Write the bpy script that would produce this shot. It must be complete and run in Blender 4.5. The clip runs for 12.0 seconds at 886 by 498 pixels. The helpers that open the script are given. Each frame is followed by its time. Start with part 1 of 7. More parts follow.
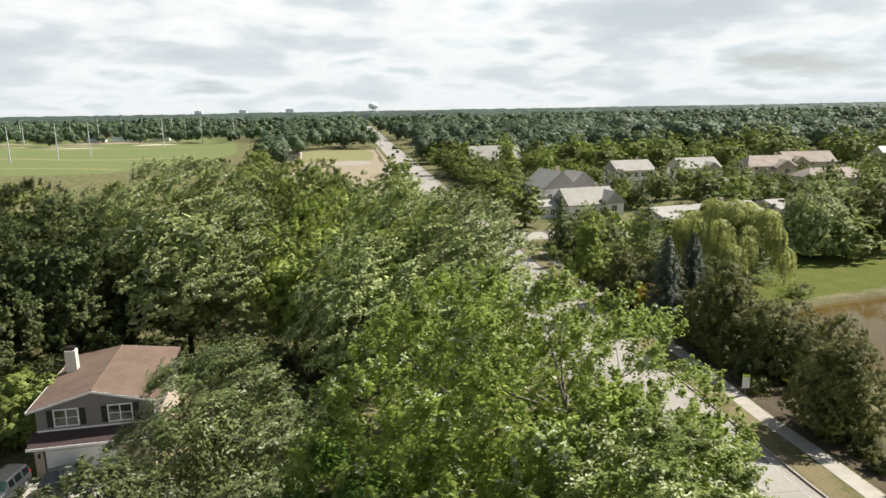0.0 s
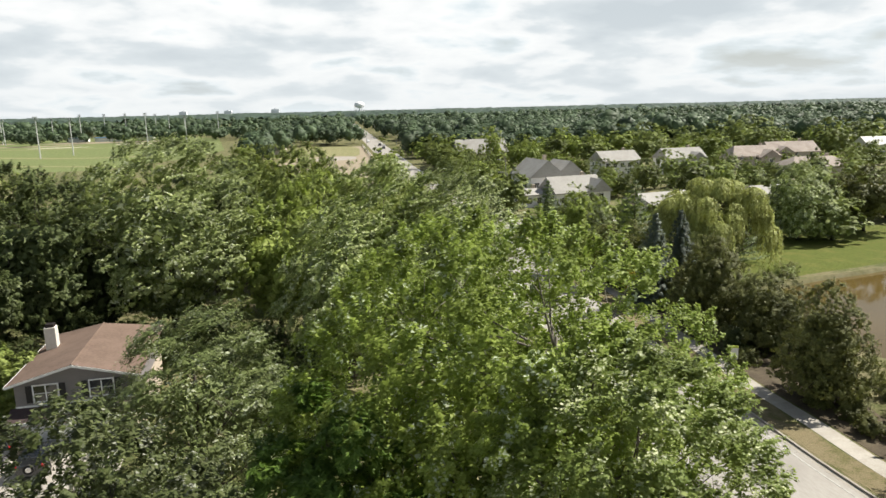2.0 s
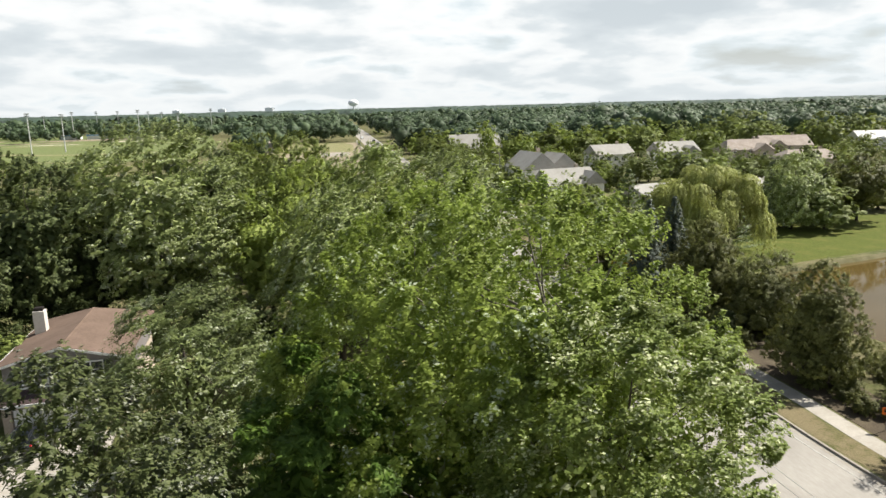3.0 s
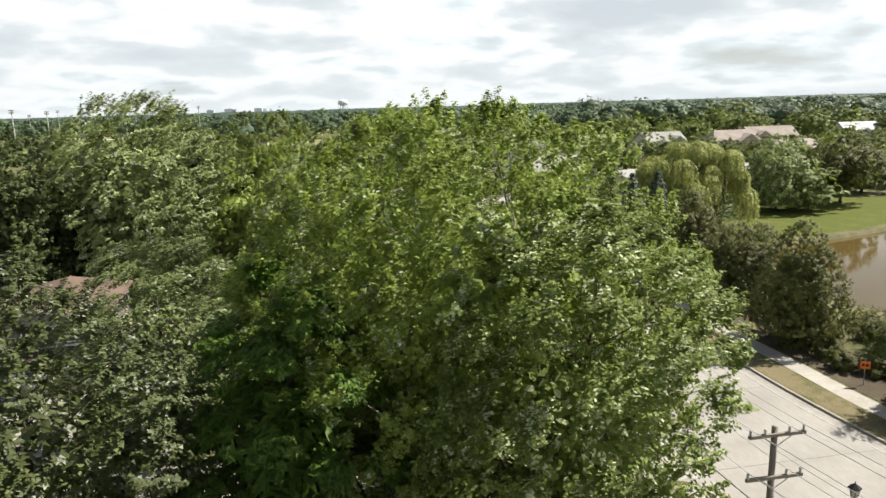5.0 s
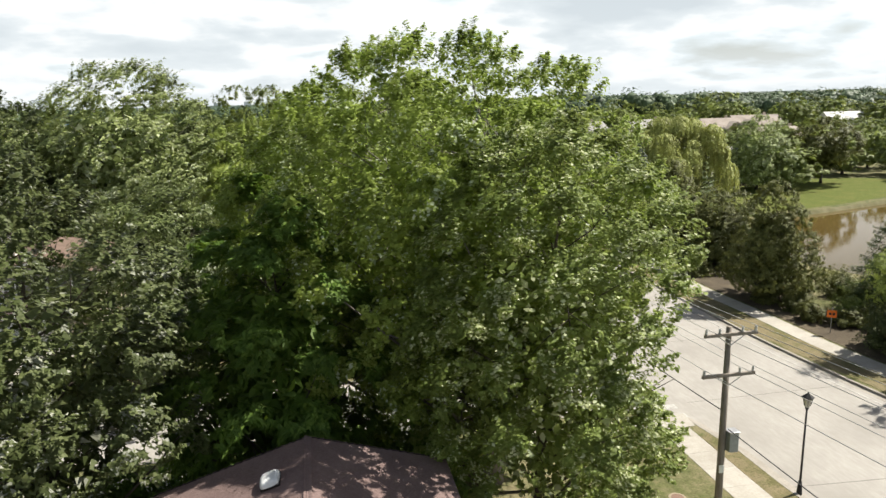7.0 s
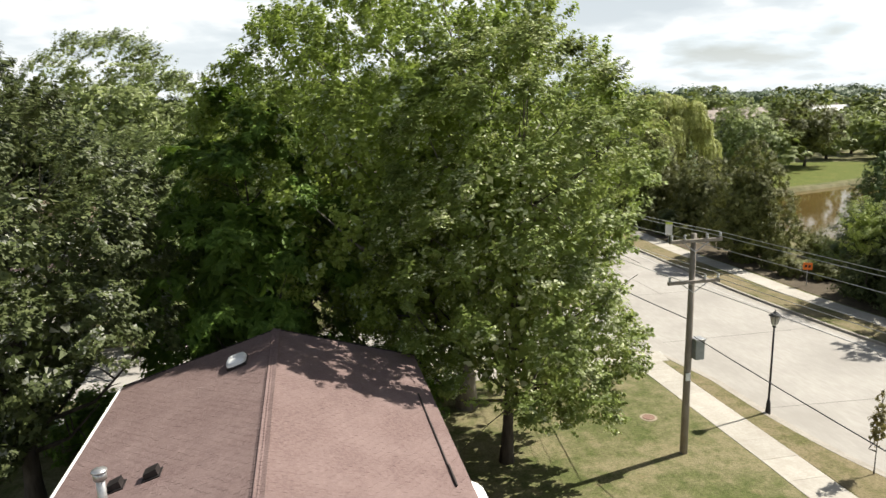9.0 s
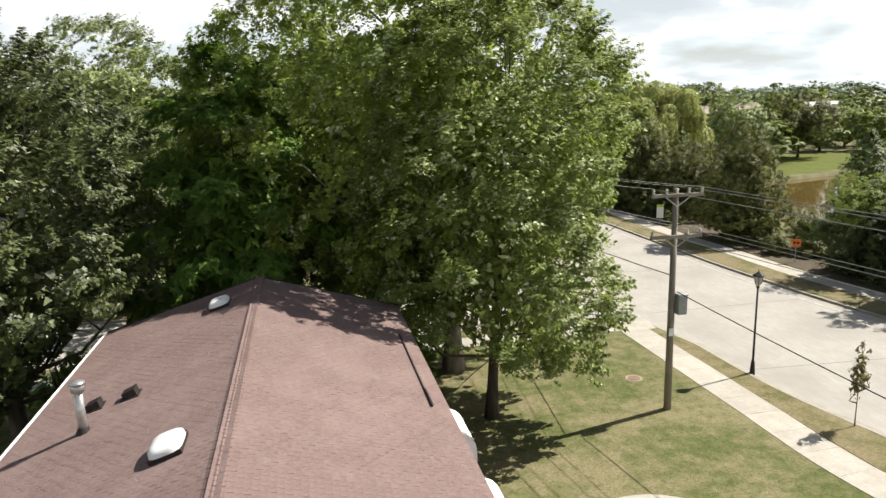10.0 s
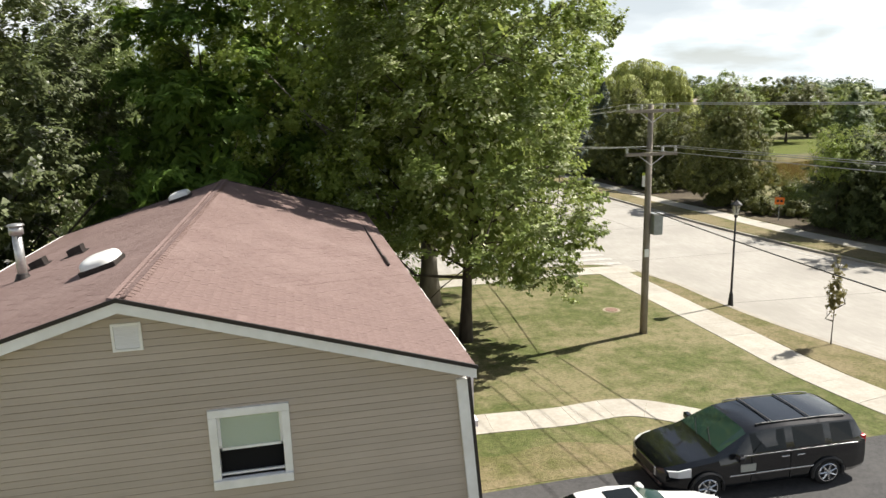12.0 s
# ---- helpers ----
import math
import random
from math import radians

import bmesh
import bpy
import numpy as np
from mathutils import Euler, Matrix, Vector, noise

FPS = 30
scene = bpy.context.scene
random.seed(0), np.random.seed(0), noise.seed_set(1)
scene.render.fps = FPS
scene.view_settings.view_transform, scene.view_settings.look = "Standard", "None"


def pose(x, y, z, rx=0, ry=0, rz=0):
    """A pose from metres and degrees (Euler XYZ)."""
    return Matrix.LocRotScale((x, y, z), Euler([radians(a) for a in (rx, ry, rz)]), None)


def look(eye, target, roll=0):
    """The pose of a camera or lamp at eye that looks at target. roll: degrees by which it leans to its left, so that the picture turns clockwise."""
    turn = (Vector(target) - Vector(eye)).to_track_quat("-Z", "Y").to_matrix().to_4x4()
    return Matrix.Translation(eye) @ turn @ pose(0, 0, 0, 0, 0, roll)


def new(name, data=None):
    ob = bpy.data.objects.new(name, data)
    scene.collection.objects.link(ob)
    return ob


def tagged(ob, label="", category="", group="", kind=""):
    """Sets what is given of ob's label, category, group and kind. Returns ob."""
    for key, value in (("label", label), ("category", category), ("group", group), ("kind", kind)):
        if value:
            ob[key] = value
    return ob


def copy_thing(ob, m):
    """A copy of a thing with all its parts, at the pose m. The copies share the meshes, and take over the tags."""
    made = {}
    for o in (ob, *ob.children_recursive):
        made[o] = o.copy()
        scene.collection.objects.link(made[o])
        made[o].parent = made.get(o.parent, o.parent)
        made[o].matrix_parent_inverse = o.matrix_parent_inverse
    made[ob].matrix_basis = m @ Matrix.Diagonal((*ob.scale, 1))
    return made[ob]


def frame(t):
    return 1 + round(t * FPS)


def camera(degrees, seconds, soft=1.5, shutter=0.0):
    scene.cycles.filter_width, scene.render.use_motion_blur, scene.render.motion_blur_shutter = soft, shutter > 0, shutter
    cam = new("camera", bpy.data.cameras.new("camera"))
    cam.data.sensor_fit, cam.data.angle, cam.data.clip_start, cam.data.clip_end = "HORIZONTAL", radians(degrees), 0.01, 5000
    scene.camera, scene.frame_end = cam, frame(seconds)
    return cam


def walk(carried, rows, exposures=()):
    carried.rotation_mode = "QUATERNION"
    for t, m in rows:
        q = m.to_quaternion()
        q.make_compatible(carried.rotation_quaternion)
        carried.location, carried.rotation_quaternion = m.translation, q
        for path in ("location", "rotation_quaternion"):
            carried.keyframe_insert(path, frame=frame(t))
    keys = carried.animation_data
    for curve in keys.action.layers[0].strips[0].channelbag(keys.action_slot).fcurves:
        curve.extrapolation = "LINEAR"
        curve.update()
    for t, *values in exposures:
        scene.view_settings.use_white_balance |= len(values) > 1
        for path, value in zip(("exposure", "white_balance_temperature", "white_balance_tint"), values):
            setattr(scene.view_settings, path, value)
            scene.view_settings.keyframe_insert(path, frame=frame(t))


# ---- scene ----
cam = camera(65.2, 12.0)
PATH = [
    (0, (0.462, -0.216, 26.478), (0.713, 1.728, 26.079), -1.0),
    (0.5, (0.484, -0.195, 25.969), (0.744, 1.747, 25.568), -1.1),
    (1, (0.495, -0.144, 25.419), (0.765, 1.797, 25.017), -1.2),
    (1.5, (0.56, -0.16, 24.728), (0.837, 1.78, 24.327), -1.3),
    (2, (0.525, -0.094, 24.049), (0.811, 1.844, 23.648), -1.4),
    (2.5, (0.605, -0.063, 23.411), (0.898, 1.874, 23.005), -1.3),
    (3, (0.659, -0.052, 22.642), (0.96, 1.883, 22.236), -1.5),
    (5, (1.379, -0.533, 19.662), (1.706, 1.398, 19.256), -1.7),
    (5.5, (1.367, -1.064, 19.03), (1.7, 0.865, 18.621), -1.7),
    (6, (1.311, -1.618, 18.377), (1.651, 0.309, 17.968), -1.7),
    (6.5, (1.326, -2.259, 17.727), (1.673, -0.333, 17.314), -1.7),
    (7, (1.379, -2.75, 17.078), (1.732, -0.827, 16.657), -1.5),
    (9, (1.895, -3.926, 13.797), (2.271, -2.006, 13.381), -1.6),
    (9.5, (2.025, -4.234, 13.058), (2.405, -2.314, 12.644), -1.7),
    (10, (2.209, -4.544, 12.17), (2.593, -2.625, 11.756), -1.7),
    (10.5, (2.356, -4.761, 11.401), (2.746, -2.843, 10.987), -1.7),
    (11, (2.547, -4.925, 10.575), (2.94, -3.008, 10.161), -1.7),
    (11.5, (2.701, -4.973, 9.747), (3.098, -3.057, 9.335), -1.7),
    (12, (2.822, -4.923, 9.051), (3.226, -3.008, 8.639), -1.6),
]
walk(cam, [(t, look(eye, target, roll)) for t, eye, target, roll in PATH], ((0, 0.66), (3, 0.71), (7, 0.83), (9, 0.86), (12, 0.95)))

# ---------------------------------------------------------------- light
SUN_AZ, SUN_EL = 13.5, 47.5          # degrees: from +x towards +y, above the horizon
sun = new("sun", bpy.data.lights.new("sun", "SUN"))
sun.data.energy, sun.data.angle, sun.data.color = 5.0, radians(0.55), (1.0, 0.95, 0.86)
sun.matrix_world = look((0, 0, 0), (-math.cos(radians(SUN_EL)) * math.cos(radians(SUN_AZ)), -math.cos(radians(SUN_EL)) * math.sin(radians(SUN_AZ)), -math.sin(radians(SUN_EL))))

world = bpy.data.worlds.new("sky")
scene.world = world
world.use_nodes = True


def links(tree):
    """node(kind, inputs..., attributes...) and link() for a node tree."""
    def node(kind, at=None, **values):
        n = tree.nodes.new(kind)
        for key, value in (at or {}).items():
            n.inputs[key].default_value = value
        return n
    return node, tree.links.new


def math_node(node, link, op, a, b=None, c=None):
    n = node("ShaderNodeMath")
    n.operation = op
    for i, v in enumerate((a, b, c)):
        if v is None:
            continue
        if isinstance(v, (int, float)):
            n.inputs[i].default_value = v
        else:
            link(v, n.inputs[i])
    return n.outputs[0]


def ramp(node, link, fac, stops):
    n = node("ShaderNodeValToRGB")
    el = n.color_ramp.elements
    while len(el) < len(stops):
        el.new(0.5)
    for e, (p, c) in zip(el, stops):
        e.position, e.color = p, (*c, 1)
    link(fac, n.inputs[0])
    return n.outputs[0]


def mix_rgb(node, link, fac, a, b, mode="MIX"):
    n = node("ShaderNodeMix")
    n.data_type, n.blend_type = "RGBA", mode
    for i, v in ((0, fac), (6, a), (7, b)):
        if isinstance(v, (int, float)):
            n.inputs[i].default_value = v
        elif isinstance(v, tuple):
            n.inputs[i].default_value = (*v, 1)
        else:
            link(v, n.inputs[i])
    return n.outputs[2]


def build_sky():
    t = world.node_tree
    t.nodes.clear()
    node, link = links(t)
    sky = node("ShaderNodeTexSky")
    sky.sky_type, sky.sun_disc = "NISHITA", False
    sky.sun_elevation, sky.sun_rotation = radians(SUN_EL), radians(90 - SUN_AZ)
    sky.air_density, sky.dust_density = 1.2, 2.0
    where = node("ShaderNodeTexCoord").outputs["Generated"]
    sep = node("ShaderNodeSeparateXYZ")
    link(where, sep.inputs[0])
    # a flat cloud deck seen in perspective
    high = math_node(node, link, "ADD", math_node(node, link, "MAXIMUM", sep.outputs[2], 0.0), 0.24)
    flat = node("ShaderNodeCombineXYZ")
    link(math_node(node, link, "DIVIDE", sep.outputs[0], high), flat.inputs[0])
    link(math_node(node, link, "DIVIDE", sep.outputs[1], high), flat.inputs[1])
    big = node("ShaderNodeTexNoise", {"Scale": 1.25, "Detail": 6.0, "Roughness": 0.46, "Distortion": 0.25})
    fine = node("ShaderNodeTexNoise", {"Scale": 3.6, "Detail": 5.0, "Roughness": 0.5})
    link(flat.outputs[0], big.inputs["Vector"])
    link(flat.outputs[0], fine.inputs["Vector"])
    cover = math_node(node, link, "ADD", math_node(node, link, "MULTIPLY", big.outputs[0], 0.72), math_node(node, link, "MULTIPLY", fine.outputs[0], 0.28))
    cloud = ramp(node, link, cover, [(0.4, (0.84, 0.93, 0.97)), (0.455, (1.06, 1.07, 1.06)), (0.5, (0.97, 0.995, 1.0)), (0.54, (0.77, 0.83, 0.86)), (0.61, (0.65, 0.715, 0.755))])
    thick = ramp(node, link, cover, [(0.28, (0.35, 0.35, 0.35)), (0.42, (1, 1, 1))])
    low = node("ShaderNodeMapRange", {1: 0.0, 2: 0.12, 3: 1.0, 4: 0.0})
    link(sep.outputs[2], low.inputs[0])
    veil = mix_rgb(node, link, math_node(node, link, "MULTIPLY", low.outputs[0], 0.5), cloud, (0.82, 0.87, 0.89))
    over = node("ShaderNodeMapRange", {1: 0.16, 2: 0.34, 3: 1.0, 4: 0.14})
    link(sep.outputs[2], over.inputs[0])
    thick = math_node(node, link, "MAXIMUM", thick, low.outputs[0])
    thick = math_node(node, link, "MULTIPLY", thick, over.outputs[0])
    bg_sky = node("ShaderNodeBackground", {"Strength": 0.04})
    link(sky.outputs[0], bg_sky.inputs[0])
    bg_cloud = node("ShaderNodeBackground", {"Strength": 0.6})
    link(veil, bg_cloud.inputs[0])
    both = node("ShaderNodeMixShader")
    link(thick, both.inputs[0])
    link(bg_sky.outputs[0], both.inputs[1])
    link(bg_cloud.outputs[0], both.inputs[2])
    link(both.outputs[0], node("ShaderNodeOutputWorld").inputs[0])


build_sky()


# ---------------------------------------------------------------- materials
def surf(name, c1, c2, scale=4.0, rough=0.8, bump=0.0, bscale=40.0, metal=0.0, wear=None, wscale=0.6, wamount=0.5, spec=0.3, stretch=(1, 1, 1), each=0.0):
    """A surface of two mixed colours, a large-scale wear colour, fine relief and a change from piece to piece."""
    m = bpy.data.materials.new(name)
    m.use_nodes = True
    t = m.node_tree
    t.nodes.clear()
    node, link = links(t)
    where = node("ShaderNodeTexCoord").outputs["Object"]
    place = node("ShaderNodeMapping", {"Scale": stretch})
    link(where, place.inputs[0])
    fine = node("ShaderNodeTexNoise", {"Scale": scale, "Detail": 5.0, "Roughness": 0.6})
    link(place.outputs[0], fine.inputs["Vector"])
    colour = ramp(node, link, fine.outputs[0], [(0.32, c1), (0.68, c2)])
    if wear:
        large = node("ShaderNodeTexNoise", {"Scale": wscale, "Detail": 4.0, "Roughness": 0.62})
        link(where, large.inputs["Vector"])
        k = node("ShaderNodeMapRange", {1: 0.42, 2: 0.66, 3: 0.0, 4: wamount})
        link(large.outputs[0], k.inputs[0])
        colour = mix_rgb(node, link, k.outputs[0], colour, wear)
    if each:
        info = node("ShaderNodeObjectInfo").outputs["Random"]
        isle = node("ShaderNodeNewGeometry").outputs["Random Per Island"]
        lot = math_node(node, link, "FRACT", math_node(node, link, "ADD", info, isle))
        k = node("ShaderNodeMapRange", {1: 0.0, 2: 1.0, 3: 1 - each, 4: 1 + each})
        link(lot, k.inputs[0])
        grey = node("ShaderNodeCombineXYZ")
        for i in range(3):
            link(k.outputs[0], grey.inputs[i])
        colour = mix_rgb(node, link, 1.0, colour, grey.outputs[0], "MULTIPLY")
    b = node("ShaderNodeBsdfPrincipled", {"Roughness": rough, "Metallic": metal, "Specular IOR Level": spec})
    link(colour, b.inputs["Base Color"])
    if bump:
        r = node("ShaderNodeTexNoise", {"Scale": bscale, "Detail": 3.0})
        link(place.outputs[0], r.inputs["Vector"])
        bm = node("ShaderNodeBump", {"Strength": bump, "Distance": 0.02})
        link(r.outputs[0], bm.inputs["Height"])
        link(bm.outputs[0], b.inputs["Normal"])
    link(b.outputs[0], node("ShaderNodeOutputMaterial").inputs[0])
    return m


def foliage(name, dark, mid, light, pale=None, pale_share=0.0, lit=(0.4, 0.55, 0.1), share=0.3, patch=0.32, rough=0.55, spec=0.2, vary=0.18, pscale=0.6):
    """Leaves: each its own green, a share of pale turned leaves, light through the blade."""
    dark = tuple(0.5 * a + 0.5 * b for a, b in zip(dark, mid))
    light = tuple(0.65 * a + 0.35 * b for a, b in zip(light, mid))
    m = bpy.data.materials.new(name)
    m.use_nodes = True
    t = m.node_tree
    t.nodes.clear()
    node, link = links(t)
    isle = node("ShaderNodeNewGeometry").outputs["Random Per Island"]
    colour = ramp(node, link, isle, [(0.0, dark), (0.45, mid), (0.97, light)])
    where = node("ShaderNodeTexCoord").outputs["Object"]
    if pale:
        # whole sprays are turned over by the wind
        spray = node("ShaderNodeTexNoise", {"Scale": 1.1, "Detail": 3.0})
        link(where, spray.inputs["Vector"])
        turned = math_node(node, link, "MULTIPLY_ADD", spray.outputs[0], 3.2, -1.75)
        chance = math_node(node, link, "ADD", math_node(node, link, "FRACT", math_node(node, link, "MULTIPLY", isle, 7.3)), turned)
        colour = mix_rgb(node, link, math_node(node, link, "GREATER_THAN", chance, 1.0 - pale_share), colour, pale)
    large = node("ShaderNodeTexNoise", {"Scale": pscale, "Detail": 4.0})
    link(where, large.inputs["Vector"])
    k = node("ShaderNodeMapRange", {1: 0.3, 2: 0.7, 3: 1 - patch, 4: 1 + patch})
    link(large.outputs[0], k.inputs[0])
    own = node("ShaderNodeMapRange", {1: 0.0, 2: 1.0, 3: 1 - vary, 4: 1 + vary})
    link(node("ShaderNodeObjectInfo").outputs["Random"], own.inputs[0])
    both = math_node(node, link, "MULTIPLY", k.outputs[0], own.outputs[0])
    grey = node("ShaderNodeCombineXYZ")
    for i in range(3):
        link(both, grey.inputs[i])
    colour = mix_rgb(node, link, 1.0, colour, grey.outputs[0], "MULTIPLY")
    b = node("ShaderNodeBsdfPrincipled", {"Roughness": rough, "Specular IOR Level": spec})
    link(colour, b.inputs["Base Color"])
    tr = node("ShaderNodeBsdfTranslucent")
    link(mix_rgb(node, link, 0.6, colour, lit), tr.inputs[0])
    mx = node("ShaderNodeMixShader", {0: share})
    link(b.outputs[0], mx.inputs[1])
    link(tr.outputs[0], mx.inputs[2])
    link(mx.outputs[0], node("ShaderNodeOutputMaterial").inputs[0])
    return m


def plain(name, colour, rough=0.5, metal=0.0, spec=0.5, coat=0.0, alpha_glass=False):
    m = bpy.data.materials.new(name)
    m.use_nodes = True
    b = m.node_tree.nodes["Principled BSDF"]
    b.inputs["Base Color"].default_value = (*colour, 1)
    b.inputs["Roughness"].default_value, b.inputs["Metallic"].default_value = rough, metal
    b.inputs["Specular IOR Level"].default_value = spec
    b.inputs["Coat Weight"].default_value = coat
    if alpha_glass:
        b.inputs["Transmission Weight"].default_value = 0.55
    return m


def lawn(name, green, fresh, dry, dirt, dry_share=0.5):
    """Mown grass with dry and worn patches."""
    m = bpy.data.materials.new(name)
    m.use_nodes = True
    t = m.node_tree
    t.nodes.clear()
    node, link = links(t)
    where = node("ShaderNodeTexCoord").outputs["Object"]

    def cloud(scale, detail=5.0):
        n = node("ShaderNodeTexNoise", {"Scale": scale, "Detail": detail, "Roughness": 0.62})
        link(where, n.inputs["Vector"])
        return n.outputs[0]
    colour = ramp(node, link, cloud(2.2), [(0.35, green), (0.65, fresh)])
    k = node("ShaderNodeMapRange", {1: 0.56 - 0.2 * dry_share, 2: 0.7 - 0.2 * dry_share, 3: 0.0, 4: 0.9})
    two = math_node(node, link, "ADD", math_node(node, link, "MULTIPLY", cloud(0.3, 8.0), 0.62), math_node(node, link, "MULTIPLY", cloud(1.7, 6.0), 0.38))
    link(two, k.inputs[0])
    colour = mix_rgb(node, link, k.outputs[0], colour, dry)
    k = node("ShaderNodeMapRange", {1: 0.6, 2: 0.74, 3: 0.0, 4: 0.6})
    link(cloud(1.1, 6.0), k.inputs[0])
    colour = mix_rgb(node, link, k.outputs[0], colour, dirt)
    k = node("ShaderNodeMapRange", {1: 0.3, 2: 0.7, 3: 0.68, 4: 1.3})
    link(cloud(9.0, 7.0), k.inputs[0])
    grey = node("ShaderNodeCombineXYZ")
    for i in range(3):
        link(k.outputs[0], grey.inputs[i])
    colour = mix_rgb(node, link, 1.0, colour, grey.outputs[0], "MULTIPLY")
    b = node("ShaderNodeBsdfPrincipled", {"Roughness": 0.9, "Specular IOR Level": 0.1})
    link(colour, b.inputs["Base Color"])
    bm = node("ShaderNodeBump", {"Strength": 0.6, "Distance": 0.05})
    link(cloud(18.0, 3.0), bm.inputs["Height"])
    link(bm.outputs[0], b.inputs["Normal"])
    link(b.outputs[0], node("ShaderNodeOutputMaterial").inputs[0])
    return m


def pond_water():
    m = bpy.data.materials.new("pond_water")
    m.use_nodes = True
    t = m.node_tree
    b = t.nodes["Principled BSDF"]
    node, link = links(t)
    n = node("ShaderNodeTexNoise", {"Scale": 0.05, "Detail": 3.0})
    where = node("ShaderNodeTexCoord").outputs["Object"]
    link(where, n.inputs["Vector"])
    # murky brown, darkened further to paint in the far bank trees' reflection
    link(ramp(node, link, n.outputs[0], [(0.35, (0.085, 0.058, 0.018)), (0.65, (0.11, 0.077, 0.026))]), b.inputs["Base Color"])
    b.inputs["Roughness"].default_value = 0.05
    b.inputs["Specular IOR Level"].default_value = 0.15
    r = node("ShaderNodeTexNoise", {"Scale": 1.6, "Detail": 3.0})
    link(where, r.inputs["Vector"])
    bm = node("ShaderNodeBump", {"Strength": 0.06, "Distance": 0.05})
    link(r.outputs[0], bm.inputs["Height"])
    link(bm.outputs[0], b.inputs["Normal"])
    return m


GRASS = lawn("grass", (0.072, 0.087, 0.027), (0.115, 0.124, 0.048), (0.205, 0.178, 0.101), (0.197, 0.151, 0.085), 0.6)
VERGE = lawn("verge_grass", (0.09, 0.094, 0.033), (0.127, 0.121, 0.051), (0.205, 0.168, 0.098), (0.197, 0.144, 0.082), 0.85)
BANK_GRASS = lawn("bank_grass", (0.076, 0.095, 0.019), (0.111, 0.133, 0.026), (0.147, 0.142, 0.039), (0.111, 0.112, 0.035), 0.3)
FIELD_GRASS = lawn("field_grass", (0.129, 0.162, 0.06), (0.163, 0.195, 0.076), (0.198, 0.209, 0.096), (0.189, 0.19, 0.088), 0.3)
DIRT = surf("dirt", (0.271, 0.226, 0.156), (0.328, 0.279, 0.205), 3.0, 0.95, 0.4, 20.0, wear=(0.236, 0.19, 0.125), wscale=0.3)
CONCRETE_ROAD = surf("road_concrete", (0.316, 0.295, 0.264), (0.373, 0.353, 0.318), 6.0, 0.9, 0.25, 60.0, wear=(0.267, 0.248, 0.221), wscale=0.25, wamount=0.7, stretch=(1, 0.25, 1))
SIDEWALK = surf("sidewalk_concrete", (0.365, 0.337, 0.291), (0.435, 0.407, 0.354), 8.0, 0.9, 0.25, 60.0, wear=(0.295, 0.266, 0.219), wscale=1.2, each=0.07)
KERB = surf("kerb_concrete", (0.302, 0.276, 0.236), (0.38, 0.348, 0.302), 7.0, 0.9, 0.2, 50.0, wear=(0.223, 0.197, 0.164), wscale=1.0)
ASPHALT = surf("asphalt", (0.049, 0.048, 0.048), (0.075, 0.072, 0.072), 9.0, 0.9, 0.4, 90.0, wear=(0.098, 0.095, 0.092), wscale=0.5)
JOINT = surf("joint_tar", (0.197, 0.184, 0.164), (0.236, 0.22, 0.197), 8.0, 0.9)
LINE_WHITE = surf("line_white", (0.394, 0.38, 0.348), (0.492, 0.479, 0.446), 14.0, 0.8, wear=(0.308, 0.289, 0.262), wscale=3.0, wamount=0.9)
LINE_YELLOW = surf("line_yellow", (0.328, 0.276, 0.157), (0.361, 0.308, 0.197), 14.0, 0.8, wear=(0.302, 0.276, 0.236), wscale=2.0, wamount=0.9)
WATER = pond_water()
BARK = surf("bark", (0.045, 0.036, 0.028), (0.105, 0.088, 0.07), 5.0, 0.95, 0.8, 18.0, stretch=(1, 1, 0.25))
PALE_BARK = surf("pale_bark", (0.14, 0.125, 0.1), (0.26, 0.235, 0.2), 4.0, 0.95, 0.6, 14.0, stretch=(1, 1, 0.3))


# ---------------------------------------------------------------- building blocks
def part(name, bm, material, parent=None, label="", smooth=False):
    """Links a bmesh as one mesh object, under a thing or part if one is given."""
    me = bpy.data.meshes.new(name)
    bm.to_mesh(me)
    bm.free()
    if smooth:
        me.polygons.foreach_set("use_smooth", [True] * len(me.polygons))
    me.materials.append(material)
    ob = new(name, me)
    if parent:
        ob.parent = parent
    if label:
        ob["label"] = label
    return ob


def thing(name, m, label, category, group="", kind=""):
    """An Empty at a thing's base, to hold its parts."""
    ob = new(name)
    ob.empty_display_size = 0.2
    ob.matrix_world = m
    return tagged(ob, label, category, group, kind)


def raw(name, verts, faces, material, parent=None, label=""):
    """A mesh object straight from vertex and face arrays."""
    me = bpy.data.meshes.new(name)
    if isinstance(faces, np.ndarray):
        n, k = faces.shape
        me.vertices.add(len(verts))
        me.vertices.foreach_set("co", np.asarray(verts, np.float32).ravel())
        me.loops.add(n * k)
        me.loops.foreach_set("vertex_index", faces.astype(np.int32).ravel())
        me.polygons.add(n)
        me.polygons.foreach_set("loop_start", np.arange(0, n * k, k, dtype=np.int32))
        me.update(calc_edges=True)
    else:
        me.from_pydata(verts, [], faces)
    me.materials.append(material)
    ob = new(name, me)
    if parent:
        ob.parent = parent
    if label:
        ob["label"] = label
    return ob


def add_box(bm, x0, x1, y0, y1, z0, z1, bevel=0.0):
    r = bmesh.ops.create_cube(bm, size=1.0)
    vs = r["verts"]
    for v in vs:
        v.co = (x0 + (v.co.x + 0.5) * (x1 - x0), y0 + (v.co.y + 0.5) * (y1 - y0), z0 + (v.co.z + 0.5) * (z1 - z0))
    if bevel:
        es = list({e for v in vs for e in v.link_edges})
        bmesh.ops.bevel(bm, geom=es, offset=bevel, segments=2, profile=0.5, affect="EDGES")
    return bm


